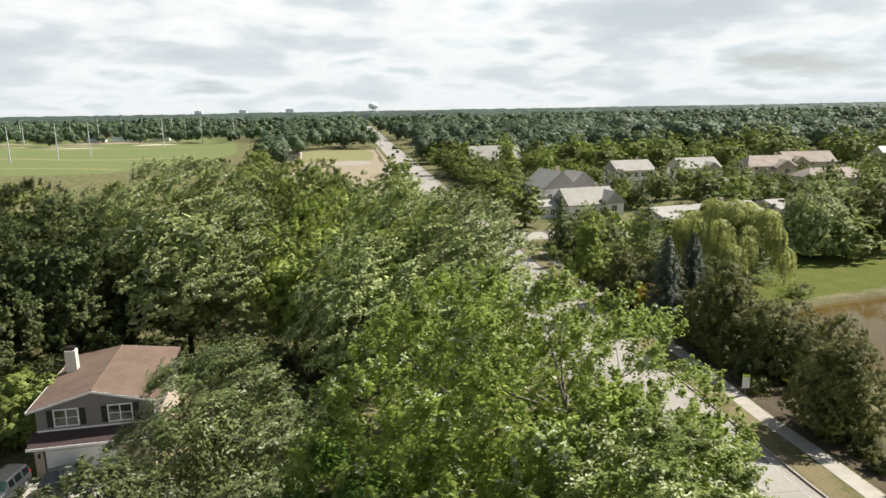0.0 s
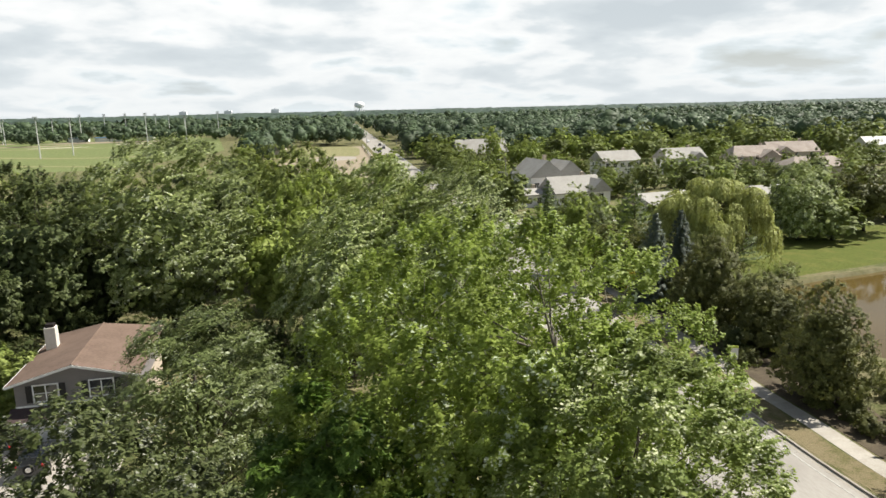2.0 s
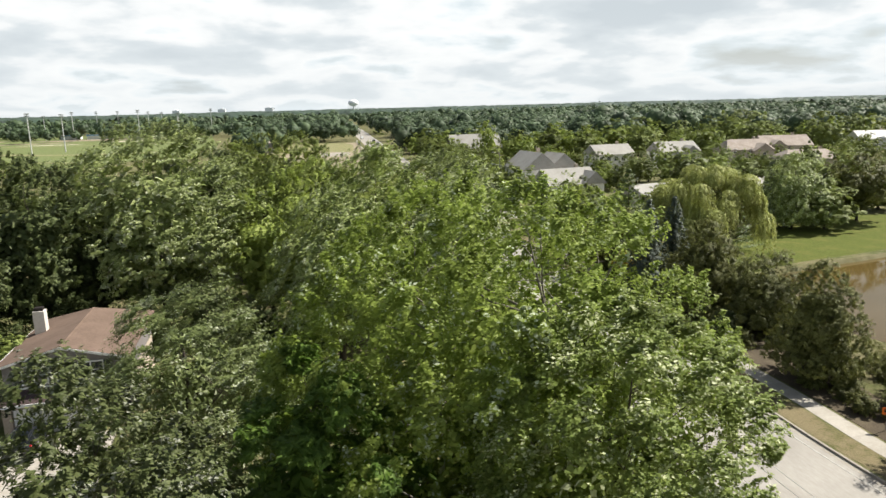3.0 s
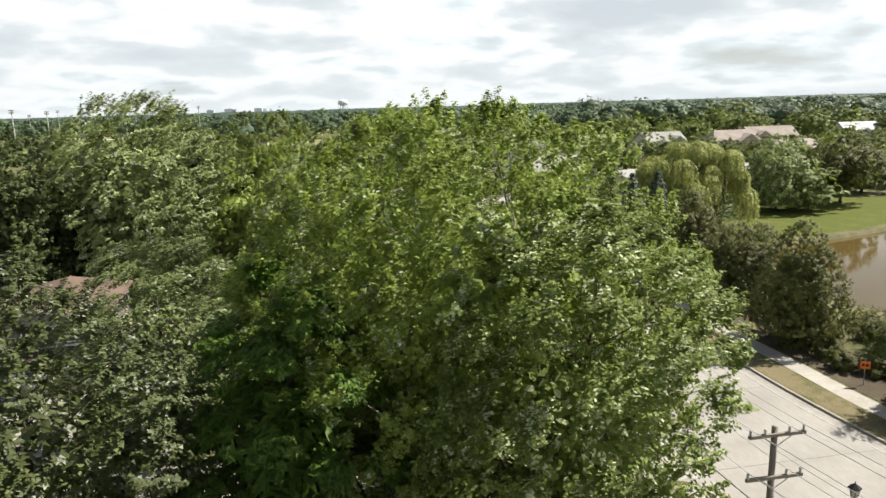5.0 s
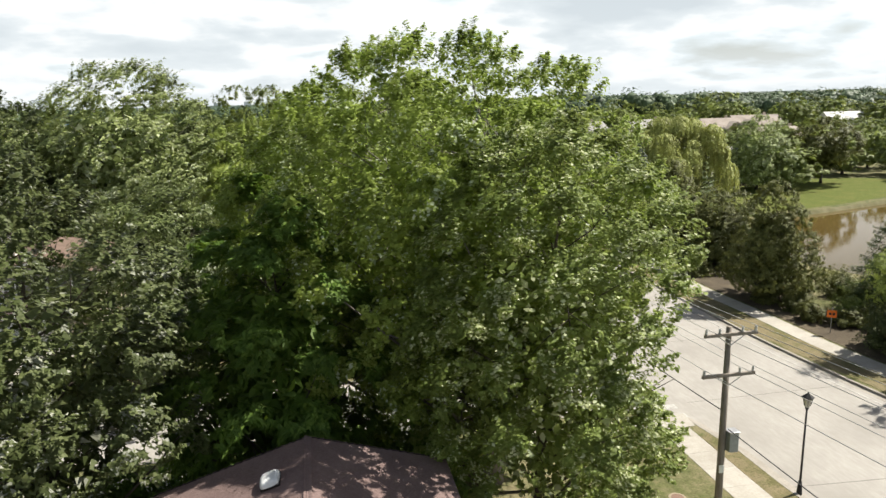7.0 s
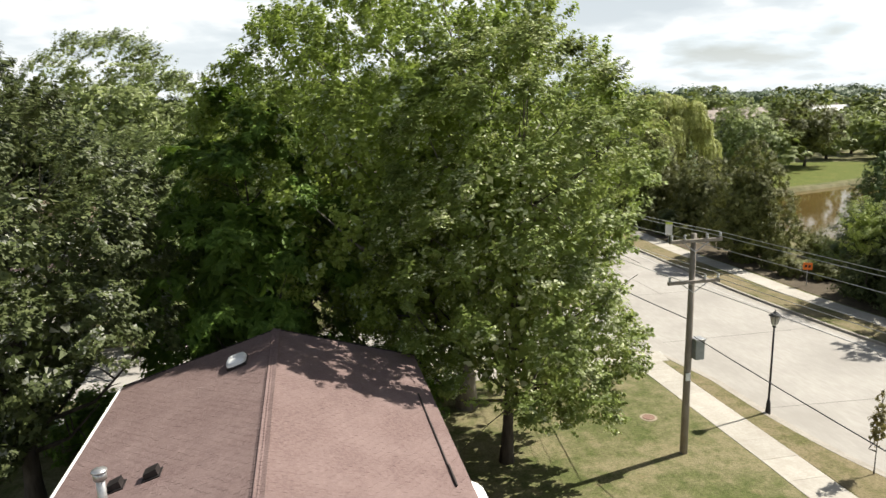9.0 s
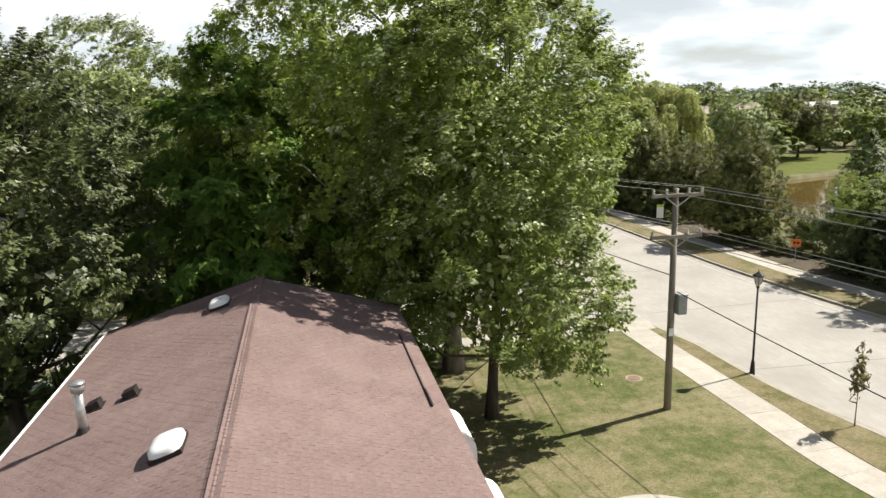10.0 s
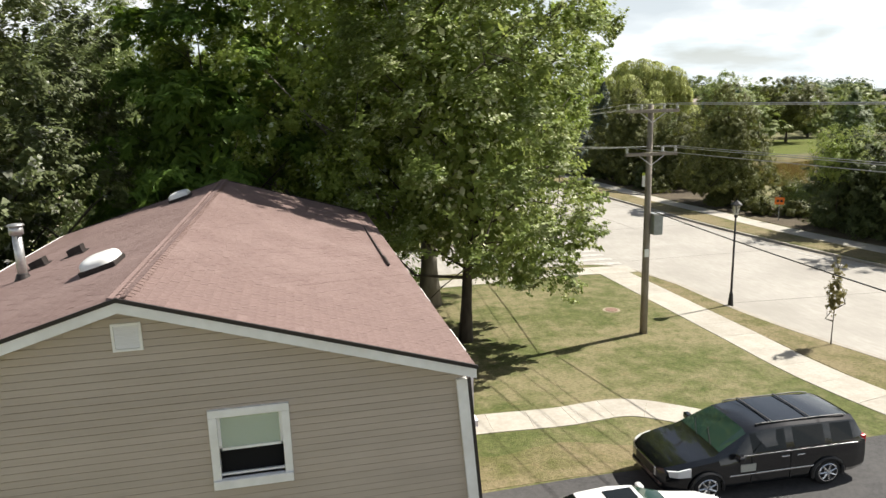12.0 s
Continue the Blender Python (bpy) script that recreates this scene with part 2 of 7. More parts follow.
def box(x0, x1, y0, y1, z0, z1, bevel=0.0):
    return add_box(bmesh.new(), x0, x1, y0, y1, z0, z1, bevel)


def add_tube(bm, points, radii, sides=8, cap=True):
    """A tapered tube along points."""
    pts = [Vector(p) for p in points]
    rings = []
    for i, p in enumerate(pts):
        d = (pts[min(i + 1, len(pts) - 1)] - pts[max(i - 1, 0)]).normalized()
        a = d.cross(Vector((0, 0, 1)) if abs(d.z) < 0.9 else Vector((1, 0, 0))).normalized()
        b = d.cross(a)
        r = radii[i] if hasattr(radii, "__len__") else radii
        rings.append([bm.verts.new(p + r * (math.cos(2 * math.pi * k / sides) * a + math.sin(2 * math.pi * k / sides) * b)) for k in range(sides)])
    for q, s in zip(rings, rings[1:]):
        for k in range(sides):
            bm.faces.new((q[k], q[(k + 1) % sides], s[(k + 1) % sides], s[k]))
    if cap:
        bm.faces.new(rings[0])
        bm.faces.new(rings[-1][::-1])
    return bm


def tube(points, radii, sides=8):
    bm = add_tube(bmesh.new(), points, radii, sides)
    bmesh.ops.recalc_face_normals(bm, faces=bm.faces[:])
    return bm


def add_prism(bm, outline, z0, z1):
    """An outline in the plan, raised from z0 to z1 (numbers or functions of x, y)."""
    f0 = z0 if callable(z0) else (lambda x, y: z0)
    f1 = z1 if callable(z1) else (lambda x, y: z1)
    low = [bm.verts.new((x, y, f0(x, y))) for x, y in outline]
    top = [bm.verts.new((x, y, f1(x, y))) for x, y in outline]
    n = len(outline)
    bm.faces.new(top)
    bm.faces.new(low[::-1])
    for i in range(n):
        bm.faces.new((low[i], low[(i + 1) % n], top[(i + 1) % n], top[i]))
    return bm


def prism(outline, z0, z1):
    bm = add_prism(bmesh.new(), outline, z0, z1)
    bmesh.ops.recalc_face_normals(bm, faces=bm.faces[:])
    return bm


def loops_fill(loops, z):
    """A flat face with holes: the first loop is the rim."""
    bm = bmesh.new()
    for loop in loops:
        vs = [bm.verts.new((x, y, z)) for x, y in loop]
        for a, b in zip(vs, vs[1:] + vs[:1]):
            bm.edges.new((a, b))
    bmesh.ops.triangle_fill(bm, use_beauty=True, use_dissolve=False, edges=bm.edges[:])
    for f in bm.faces:
        if f.normal.z < 0:
            f.normal_flip()
    return bm


def arc(cx, cy, r, a0, a1, n=6):
    return [(cx + r * math.cos(radians(a0 + (a1 - a0) * i / n)), cy + r * math.sin(radians(a0 + (a1 - a0) * i / n))) for i in range(n + 1)]


def smooth_line(points, n=6):
    """Catmull-Rom through plan points."""
    out = []
    p = [Vector((*q, 0)) for q in points]
    p = [2 * p[0] - p[1]] + p + [2 * p[-1] - p[-2]]
    for i in range(1, len(p) - 2):
        for k in range(n):
            t = k / n
            v = 0.5 * ((2 * p[i]) + (p[i + 1] - p[i - 1]) * t + (2 * p[i - 1] - 5 * p[i] + 4 * p[i + 1] - p[i + 2]) * t * t + (3 * p[i] - p[i - 1] - 3 * p[i + 1] + p[i + 2]) * t ** 3)
            out.append((v.x, v.y))
    return out + [(p[-2].x, p[-2].y)]


def strip(line, left, right, z0, z1):
    """A slab along a plan line, from left to right of it."""
    bm = bmesh.new()
    ring = []
    for i, (x, y) in enumerate(line):
        x0, y0 = line[max(i - 1, 0)]
        x1, y1 = line[min(i + 1, len(line) - 1)]
        d = math.hypot(x1 - x0, y1 - y0)
        nx, ny = (y1 - y0) / d, -(x1 - x0) / d
        ring.append([bm.verts.new((x + nx * o, y + ny * o, z)) for o, z in ((left, z0), (left, z1), (right, z1), (right, z0))])
    for a, b in zip(ring, ring[1:]):
        for k in range(4):
            bm.faces.new((a[k], a[(k + 1) % 4], b[(k + 1) % 4], b[k]))
    bm.faces.new(ring[0][::-1])
    bm.faces.new(ring[-1])
    bmesh.ops.recalc_face_normals(bm, faces=bm.faces[:])
    return bm


# ---------------------------------------------------------------- ground, roads, pond
ROAD_Z = -0.13
# outline of all carriageways: main road, the side street by the near house, the street mouth further on
LEFT_NEAR = [(23.3, 9.0), (22.3, 14.0), (21.5, 17.6), (21.1, 21.0), (21.0, 25.0)]
RIGHT_NEAR = [(31.5, 46.0), (31.6, 39.0), (32.2, 31.0), (33.0, 25.0), (34.2, 18.0), (36.0, 9.0)]
left_line = [(52.0, -60.0), (33.0, -15.0), (27.0, 0.0)] + smooth_line(LEFT_NEAR, 4)
left_line += [(20.6, 27.2)] + arc(17.6, 27.6, 2.9, 10, 90, 5) + [(10, 30.6), (-8, 30.6), (-60, 30.6), (-60, 38.2), (-8, 38.2), (14, 38.2)] + arc(17.4, 41.6, 3.4, -90, 0, 5) + [(21.0, 60), (21.0, 120), (21.0, 330), (20.5, 700), (20, 1700)]
right_line = [(34, 1700), (33, 700), (32.2, 330), (31.6, 160)] + arc(37, 149.5, 5.4, 180, 270, 5) + [(45, 143.5), (75, 140), (110, 142), (110, 134), (75, 132), (45, 134.6)] + arc(37, 129.0, 5.4, 90, 180, 5) + [(31.5, 100), (31.5, 60)] + smooth_line(RIGHT_NEAR, 4) + [(41, -4), (48, -15), (68, -60)]
ROADS = left_line + right_line
POND = smooth_line([(52, 50), (49, 60), (52.5, 72), (56, 80), (64, 83.5), (73, 85.5), (82, 88), (93, 91), (104, 91), (112, 82), (100, 62), (80, 46), (62, 42), (52, 50)], 5)[:-1]
FAR = 9000.0
ground = part("ground", loops_fill([[(-FAR, -600), (FAR, -600), (FAR, FAR), (-FAR, FAR)], ROADS, POND], 0.0), GRASS)
tagged(ground, "mown lawn and open grass with dry worn patches", "ground", kind="structure")
road = part("road", loops_fill([ROADS], ROAD_Z), CONCRETE_ROAD)
tagged(road, "pale sunlit concrete road with worn joints", "road", kind="structure")


def kerb_line(line, name_label):
    ob = part("kerb", strip(line, -0.16, 0.004, ROAD_Z - 0.05, 0.012), KERB, road, name_label)
    return ob


kerb_line(left_line[3:45], "pale concrete kerb")
kerb_line(right_line[3:60], "pale concrete kerb")
gut = part("gutter", strip(left_line[3:45], 0.004, 0.42, ROAD_Z - 0.05, ROAD_Z + 0.006), KERB, road, "concrete gutter strip")
gut = part("gutter", strip(right_line[3:60], 0.004, 0.42, ROAD_Z - 0.05, ROAD_Z + 0.006), KERB, road, "concrete gutter strip")


def road_mark(name, x0, x1, y0, y1, material, label, turn=0.0, h=0.012):
    bm = box(-(x1 - x0) / 2, (x1 - x0) / 2, -(y1 - y0) / 2, (y1 - y0) / 2, -0.01, 0)
    ob = part(name, bm, material, road, label)
    ob.matrix_world = pose((x0 + x1) / 2, (y0 + y1) / 2, ROAD_Z + h, 0, 0, turn)
    return ob


# joints of the concrete slabs, centre and edge lines, the crossing over the side street
for k in range(14):
    y = 12 + k * 9.4
    road_mark("slab_joint", 21.45, 31.1 + max(0.0, (34 - y) * 0.08), y, y + 0.05, JOINT, "dark sealed joint", turn=-4 if y < 30 else 0, h=0.004)
road_mark("slab_joint", 26.3, 26.36, 40, 128, JOINT, "dark sealed joint", h=0.004)
road_mark("edge_line", 30.55, 30.67, 44, 125, LINE_WHITE, "worn white edge line")
part("edge_line", strip([(x - 0.9, y) for x, y in smooth_line(RIGHT_NEAR, 4)], -0.06, 0.06, ROAD_Z, ROAD_Z + 0.012), LINE_WHITE, road, "worn white edge line")
part("centre_line", strip([((a + 22.9 + b) / 2 - 11.2, y) for a, b, y in ((31.6, 31.4, 60), (31.6, 31.6, 42), (32.2, 32.0, 32), (33.0, 32.9, 25), (34.2, 34.0, 18), (36, 35.8, 9))], -0.05, 0.05, ROAD_Z, ROAD_Z + 0.012), LINE_YELLOW, road, "faded yellow centre line")
for k in range(8):
    road_mark("crosswalk_bar", 17.9, 20.6, 29.2 + k * 1.15, 29.75 + k * 1.15, LINE_WHITE, "worn white crossing bar", turn=-4)


def slab_path(name, line, width, label, seg=1.55, z=0.016):
    """A concrete path of separate slabs along a plan line."""
    base = thing(name, pose(0, 0, 0), label, "pavement", kind="structure")
    # walk along the line in even steps, a quarter of a slab each
    seg = seg / 4
    pts = [Vector((*p, 0)) for p in line]
    steps, run = [pts[0]], 0.0
    for a, b in zip(pts, pts[1:]):
        d = (b - a).length
        pos = 0.0
        while run + d - pos >= seg:
            pos += seg - run
            run = 0.0
            steps.append(a + (b - a) * (pos / d))
        run += d - pos
    sides = []
    for i, p in enumerate(steps):
        d = (steps[min(i + 1, len(steps) - 1)] - steps[max(i - 1, 0)]).normalized()
        n = Vector((d.y, -d.x, 0))
        sides.append((p - n * width / 2, p + n * width / 2))
    # four sections to a slab, so that its edges follow the bend
    for i in range(0, len(sides) - 1, 4):
        run_ = sides[i:i + 5]
        mid = sum((a + b for a, b in run_), Vector()) / (2 * len(run_))
        rim = [a for a, b in run_] + [b for a, b in run_[::-1]]
        rim = [mid + (v - mid) * 0.994 for v in rim]
        part("slab", prism([(v.x, v.y) for v in rim], -0.05, z + random.uniform(-0.002, 0.002)), SIDEWALK, base)
    return base


slab_path("pavement_west", smooth_line([(19.0, 28.4), (19.05, 24.0), (19.1, 18.0), (19.2, 13.0), (20.3, 8.0), (22.8, 2.0), (27.0, -6.0)], 8), 1.6, "pale concrete pavement of square slabs beside dry grass")
slab_path("pavement_east", smooth_line([(34.9, 122.0), (35.0, 90.0), (34.9, 62.0), (34.6, 52.0), (34.9, 44.0), (35.0, 36.0), (36.0, 28.0), (38.0, 20.0)], 24), 1.55, "pale concrete pavement along the shaded hedge side")
slab_path("garden_path", smooth_line([(5.4, 12.9), (7.6, 12.9), (9.9, 12.75), (11.9, 12.85), (13.2, 12.05), (14.3, 10.9), (15.0, 9.3)], 6), 1.2, "winding pale concrete garden path through the lawn", seg=1.2)
slab_path("corner_ramp", [(17.0, 28.9), (20.4, 28.6)], 1.5, "pale concrete corner ramp at the crossing", seg=1.1, z=0.02)
slab_path("street_pavement", [(17.0, 28.9), (10.0, 28.6), (-12.0, 28.5), (-40.0, 28.5)], 1.4, "pale concrete pavement along the side street", seg=1.5)

tagged(part("verge", prism([(19.86, 26.8), (19.88, 20), (19.95, 15), (20.1, 12), (20.9, 8.5), (23.2, 8.5), (22.1, 14), (21.3, 17.6), (20.9, 21.0), (20.82, 25.0), (20.4, 27.0)], -0.05, 0.012), VERGE), "dry yellowed grass verge beside the kerb", "grass verge", kind="structure")
for name, line, w, mat_, lab in (
        ("verge", [(32.9, 120), (32.8, 60), (32.75, 46), (32.9, 39), (33.6, 31), (34.4, 25), (35.6, 18)], 1.15, VERGE, "dry patchy grass verge under the trees"),):
    tagged(part(name, strip(smooth_line(line, 5), -w, w - 0.2, -0.05, 0.012), mat_), lab, "grass verge", kind="structure")

MULCH = surf("bark_mulch", (0.05, 0.038, 0.024), (0.1, 0.078, 0.05), 9.0, 0.95, 0.8, 30.0, wear=(0.14, 0.115, 0.07), wscale=0.35, wamount=0.6)
tagged(part("mulch_bed", prism(smooth_line([(36.1, 120), (36.0, 90), (35.9, 62), (35.6, 52), (35.9, 44), (36.0, 36), (37.0, 28), (39.0, 20)], 5) + [(47, 20), (44.5, 30), (43.5, 38), (40.5, 42.5), (41.5, 50), (46, 58), (46, 75), (45, 90), (44, 120)], -0.05, 0.02), MULCH), "dark bark mulch bed under the hedge trees", "planting bed", kind="structure")
tagged(part("worn_grass", prism(smooth_line([(5.35, 9.5), (9.0, 9.55), (13.6, 9.45), (13.0, 10.3), (11.2, 10.6), (9.3, 11.3), (7.4, 11.0), (6.2, 11.6), (5.4, 11.2), (5.35, 9.5)], 4)[:-1], -0.05, 0.006), VERGE), "worn dry grass along the asphalt edge", "grass", kind="structure")
# parking court of the near house
COURT = [(4.0, 9.3), (9.0, 9.45), (14.2, 9.35), (19.5, 9.4), (24.5, 3.0), (26, -8), (4.0, -8)]
tagged(part("parking_court", prism(COURT, -0.05, 0.03), ASPHALT), "dark grey asphalt parking court by the lawn", "driveway", kind="structure")
# pond: banks and water
bm = bmesh.new()
cx, cy = 78.0, 70.0
rims = []
for k, z in ((1.0, 0.004), (0.985, -0.25), (0.965, -0.75), (0.93, -1.7)):
    rims.append([bm.verts.new((cx + (x - cx) * k + (0 if k == 1 else 0.35 * noise.noise((x * 0.6, y * 0.6, k * 9))), cy + (y - cy) * k, z)) for x, y in POND])
for a, b in zip(rims, rims[1:]):
    for i in range(len(a)):
        bm.faces.new((a[i], a[(i + 1) % len(a)], b[(i + 1) % len(a)], b[i]))
bmesh.ops.recalc_face_normals(bm, faces=bm.faces[:])
tagged(part("pond_bank", bm, surf("bank_earth", (0.1, 0.1, 0.04), (0.17, 0.155, 0.07), 1.5, 0.95, 0.6, 6.0, wear=(0.26, 0.23, 0.14), wscale=0.5), smooth=True), "earthy grass-edged pond bank with pale stones", "bank", kind="structure")
tagged(part("pond", loops_fill([[(cx + (x - cx) * 0.99, cy + (y - cy) * 0.99) for x, y in POND]], -0.55), WATER), "still brown pond water, tree reflection put into its colour", "pond", kind="structure")
tagged(part("bank_lawn", loops_fill([smooth_line([(54, 80.5), (56.5, 82), (64, 85), (73, 87), (82, 89.5), (93, 93), (104, 94), (110, 112), (95, 118), (78, 112), (64, 104), (56, 96), (52, 88), (54, 80.5)], 4)[:-1]], 0.008), BANK_GRASS), "bright mown lawn sloping to the pond", "lawn", kind="structure")


# ---------------------------------------------------------------- trees
LEAF_COTTON = foliage("cottonwood_leaf", (0.074, 0.106, 0.018), (0.202, 0.259, 0.047), (0.348, 0.414, 0.109), (0.498, 0.547, 0.380), 0.06, lit=(0.383, 0.493, 0.101), share=0.38)
LEAF_MAPLE = foliage("silver_maple_leaf", (0.062, 0.094, 0.020), (0.175, 0.235, 0.052), (0.371, 0.441, 0.131), (0.700, 0.735, 0.446), 0.2, lit=(0.525, 0.595, 0.171), share=0.32)
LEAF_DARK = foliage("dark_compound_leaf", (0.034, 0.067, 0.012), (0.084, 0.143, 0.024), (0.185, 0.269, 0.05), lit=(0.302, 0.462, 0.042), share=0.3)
LEAF_WINDY = foliage("windblown_leaf", (0.083, 0.113, 0.035), (0.22, 0.268, 0.086), (0.453, 0.499, 0.218), (0.547, 0.584, 0.391), 0.13, lit=(0.453, 0.559, 0.172), share=0.2)
LEAF_PLAIN = foliage("broad_leaf", (0.07, 0.1, 0.026), (0.165, 0.205, 0.055), (0.29, 0.325, 0.1), lit=(0.4, 0.48, 0.1), vary=0.3)
LEAF_BRIGHT = foliage("bright_leaf", (0.115, 0.155, 0.034), (0.241, 0.299, 0.075), (0.38, 0.431, 0.127), lit=(0.506, 0.609, 0.115))
LEAF_STREET = foliage("street_tree_leaf", (0.055, 0.075, 0.026), (0.135, 0.17, 0.058), (0.26, 0.295, 0.12), (0.4, 0.43, 0.29), 0.1, lit=(0.32, 0.4, 0.12), share=0.2)
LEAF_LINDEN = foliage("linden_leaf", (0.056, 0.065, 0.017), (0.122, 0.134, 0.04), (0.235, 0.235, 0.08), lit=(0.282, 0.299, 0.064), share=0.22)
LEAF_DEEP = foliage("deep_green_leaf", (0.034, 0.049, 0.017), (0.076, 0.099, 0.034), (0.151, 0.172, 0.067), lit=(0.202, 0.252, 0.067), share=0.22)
LEAF_SILVER = foliage("silver_grey_leaf", (0.031, 0.045, 0.012), (0.087, 0.11, 0.036), (0.169, 0.188, 0.079), (0.316, 0.327, 0.254), 0.1, lit=(0.237, 0.282, 0.084), share=0.18)
LEAF_WILLOW = foliage("willow_leaf", (0.168, 0.192, 0.05), (0.325, 0.353, 0.109), (0.483, 0.484, 0.185), lit=(0.504, 0.534, 0.143), share=0.24)
NEEDLE_BLUE = foliage("blue_spruce_needle", (0.038, 0.05, 0.038), (0.076, 0.097, 0.076), (0.143, 0.168, 0.139), share=0.1)
NEEDLE_GREEN = foliage("pine_needle", (0.046, 0.071, 0.025), (0.097, 0.134, 0.046), (0.168, 0.206, 0.076), share=0.12)
LEAF_YELLOW = foliage("yellow_leaf", (0.269, 0.21, 0.025), (0.353, 0.277, 0.034), (0.42, 0.336, 0.05), lit=(0.462, 0.37, 0.042))
LEAF_BROWN = foliage("thin_brownish_leaf", (0.101, 0.084, 0.034), (0.185, 0.16, 0.063), (0.269, 0.252, 0.101), lit=(0.336, 0.286, 0.101))
LEAF_FAR = foliage("distant_leaf", (0.088, 0.112, 0.035), (0.175, 0.213, 0.065), (0.275, 0.306, 0.106), lit=(0.375, 0.45, 0.112), share=0.25, patch=0.35, vary=0.4, pscale=0.25)
# the two farthest greens are tinted bluish, distance haze put into the leaf colour
LEAF_HORIZON = foliage("horizon_haze_leaf", (0.041, 0.066, 0.038), (0.069, 0.101, 0.052), (0.1, 0.138, 0.068), lit=(0.109, 0.159, 0.062), share=0.1, patch=0.5, pscale=0.05)
LEAF_CANOPY = foliage("canopy_haze_leaf", (0.03, 0.05, 0.034), (0.042, 0.066, 0.044), (0.055, 0.082, 0.052), lit=(0.06, 0.09, 0.04), share=0.05, patch=0.6, pscale=0.012)


def unit(a):
    return a / np.maximum(np.linalg.norm(a, axis=-1, keepdims=True), 1e-9)


def blades(rng, pos, out, size, width=0.42, wind=(0, 0, 0), droop=0.3, upright=0.5, messy=0.55, fold=0.05, tri=False):
    """Folded pointed leaves at pos (or plain three-cornered ones); out is the way out of the crown at each."""
    n = len(pos)
    nor = unit(0.8 * out + np.array([0, 0, upright * 1.1]) + messy * rng.normal(size=(n, 3)) * 0.42)
    ax = rng.normal(size=(n, 3)) + 0.7 * out + np.asarray(wind) + np.array([0, 0, -droop])
    ax = unit(ax - nor * np.sum(ax * nor, axis=1, keepdims=True))
    side = np.cross(nor, ax)
    ln = size * rng.uniform(0.65, 1.3, (n, 1))
    w = ln * width * rng.uniform(0.8, 1.15, (n, 1))
    if tri:
        v = np.stack([pos - ax * ln * 0.4 + side * w * 0.62, pos - ax * ln * 0.4 - side * w * 0.62, pos + ax * ln * 0.6], 1)
        return v.reshape(-1, 3), np.arange(n * 3).reshape(n, 3)
    v = np.empty((n, 4, 3))
    v[:, 0] = pos - ax * ln * 0.45
    v[:, 1] = pos + side * w * 0.5 + nor * ln * fold - ax * ln * 0.05
    v[:, 2] = pos + ax * ln * 0.55
    v[:, 3] = pos - side * w * 0.5 + nor * ln * fold - ax * ln * 0.05
    f = np.arange(n * 4).reshape(n, 4)
    return v.reshape(-1, 3), np.concatenate([f[:, [0, 2, 1]], f[:, [0, 3, 2]]])


PROFILES = {
    "broad": lambda u: np.clip(1 - np.abs(2 * u - 0.95) ** 2.8, 0, 1) ** 0.55,
    "flat": lambda u: np.clip(u * 2.2 + 0.42, 0, 1) * np.clip(1 - np.clip((u - 0.4) / 0.6, 0, 1) ** 2.3, 0, 1) ** 0.55,
    "round": lambda u: np.sqrt(np.clip(1 - (2 * u - 1) ** 2, 0, 1)) ** 0.8,
    "oval": lambda u: np.clip(np.sin(np.pi * np.clip(u, 0, 1) ** 0.8), 0, 1) ** 0.6,
    "cone": lambda u: np.clip(1 - u, 0, 1) ** 0.75 * np.clip(u * 7, 0.3, 1),
    "egg": lambda u: np.clip(1 - u ** 1.7, 0, 1) ** 0.7 * np.clip(u * 6, 0.45, 1),
    "vase": lambda u: np.clip(u * 1.8 + 0.25, 0, 1) * np.sqrt(np.clip(1 - np.clip((u - 0.45) / 0.55, 0, 1) ** 2, 0, 1)) ** 0.7,
    "dome": lambda u: np.sqrt(np.clip(1 - u ** 2.2, 0, 1)) * np.clip(u * 5 + 0.55, 0, 1),
}


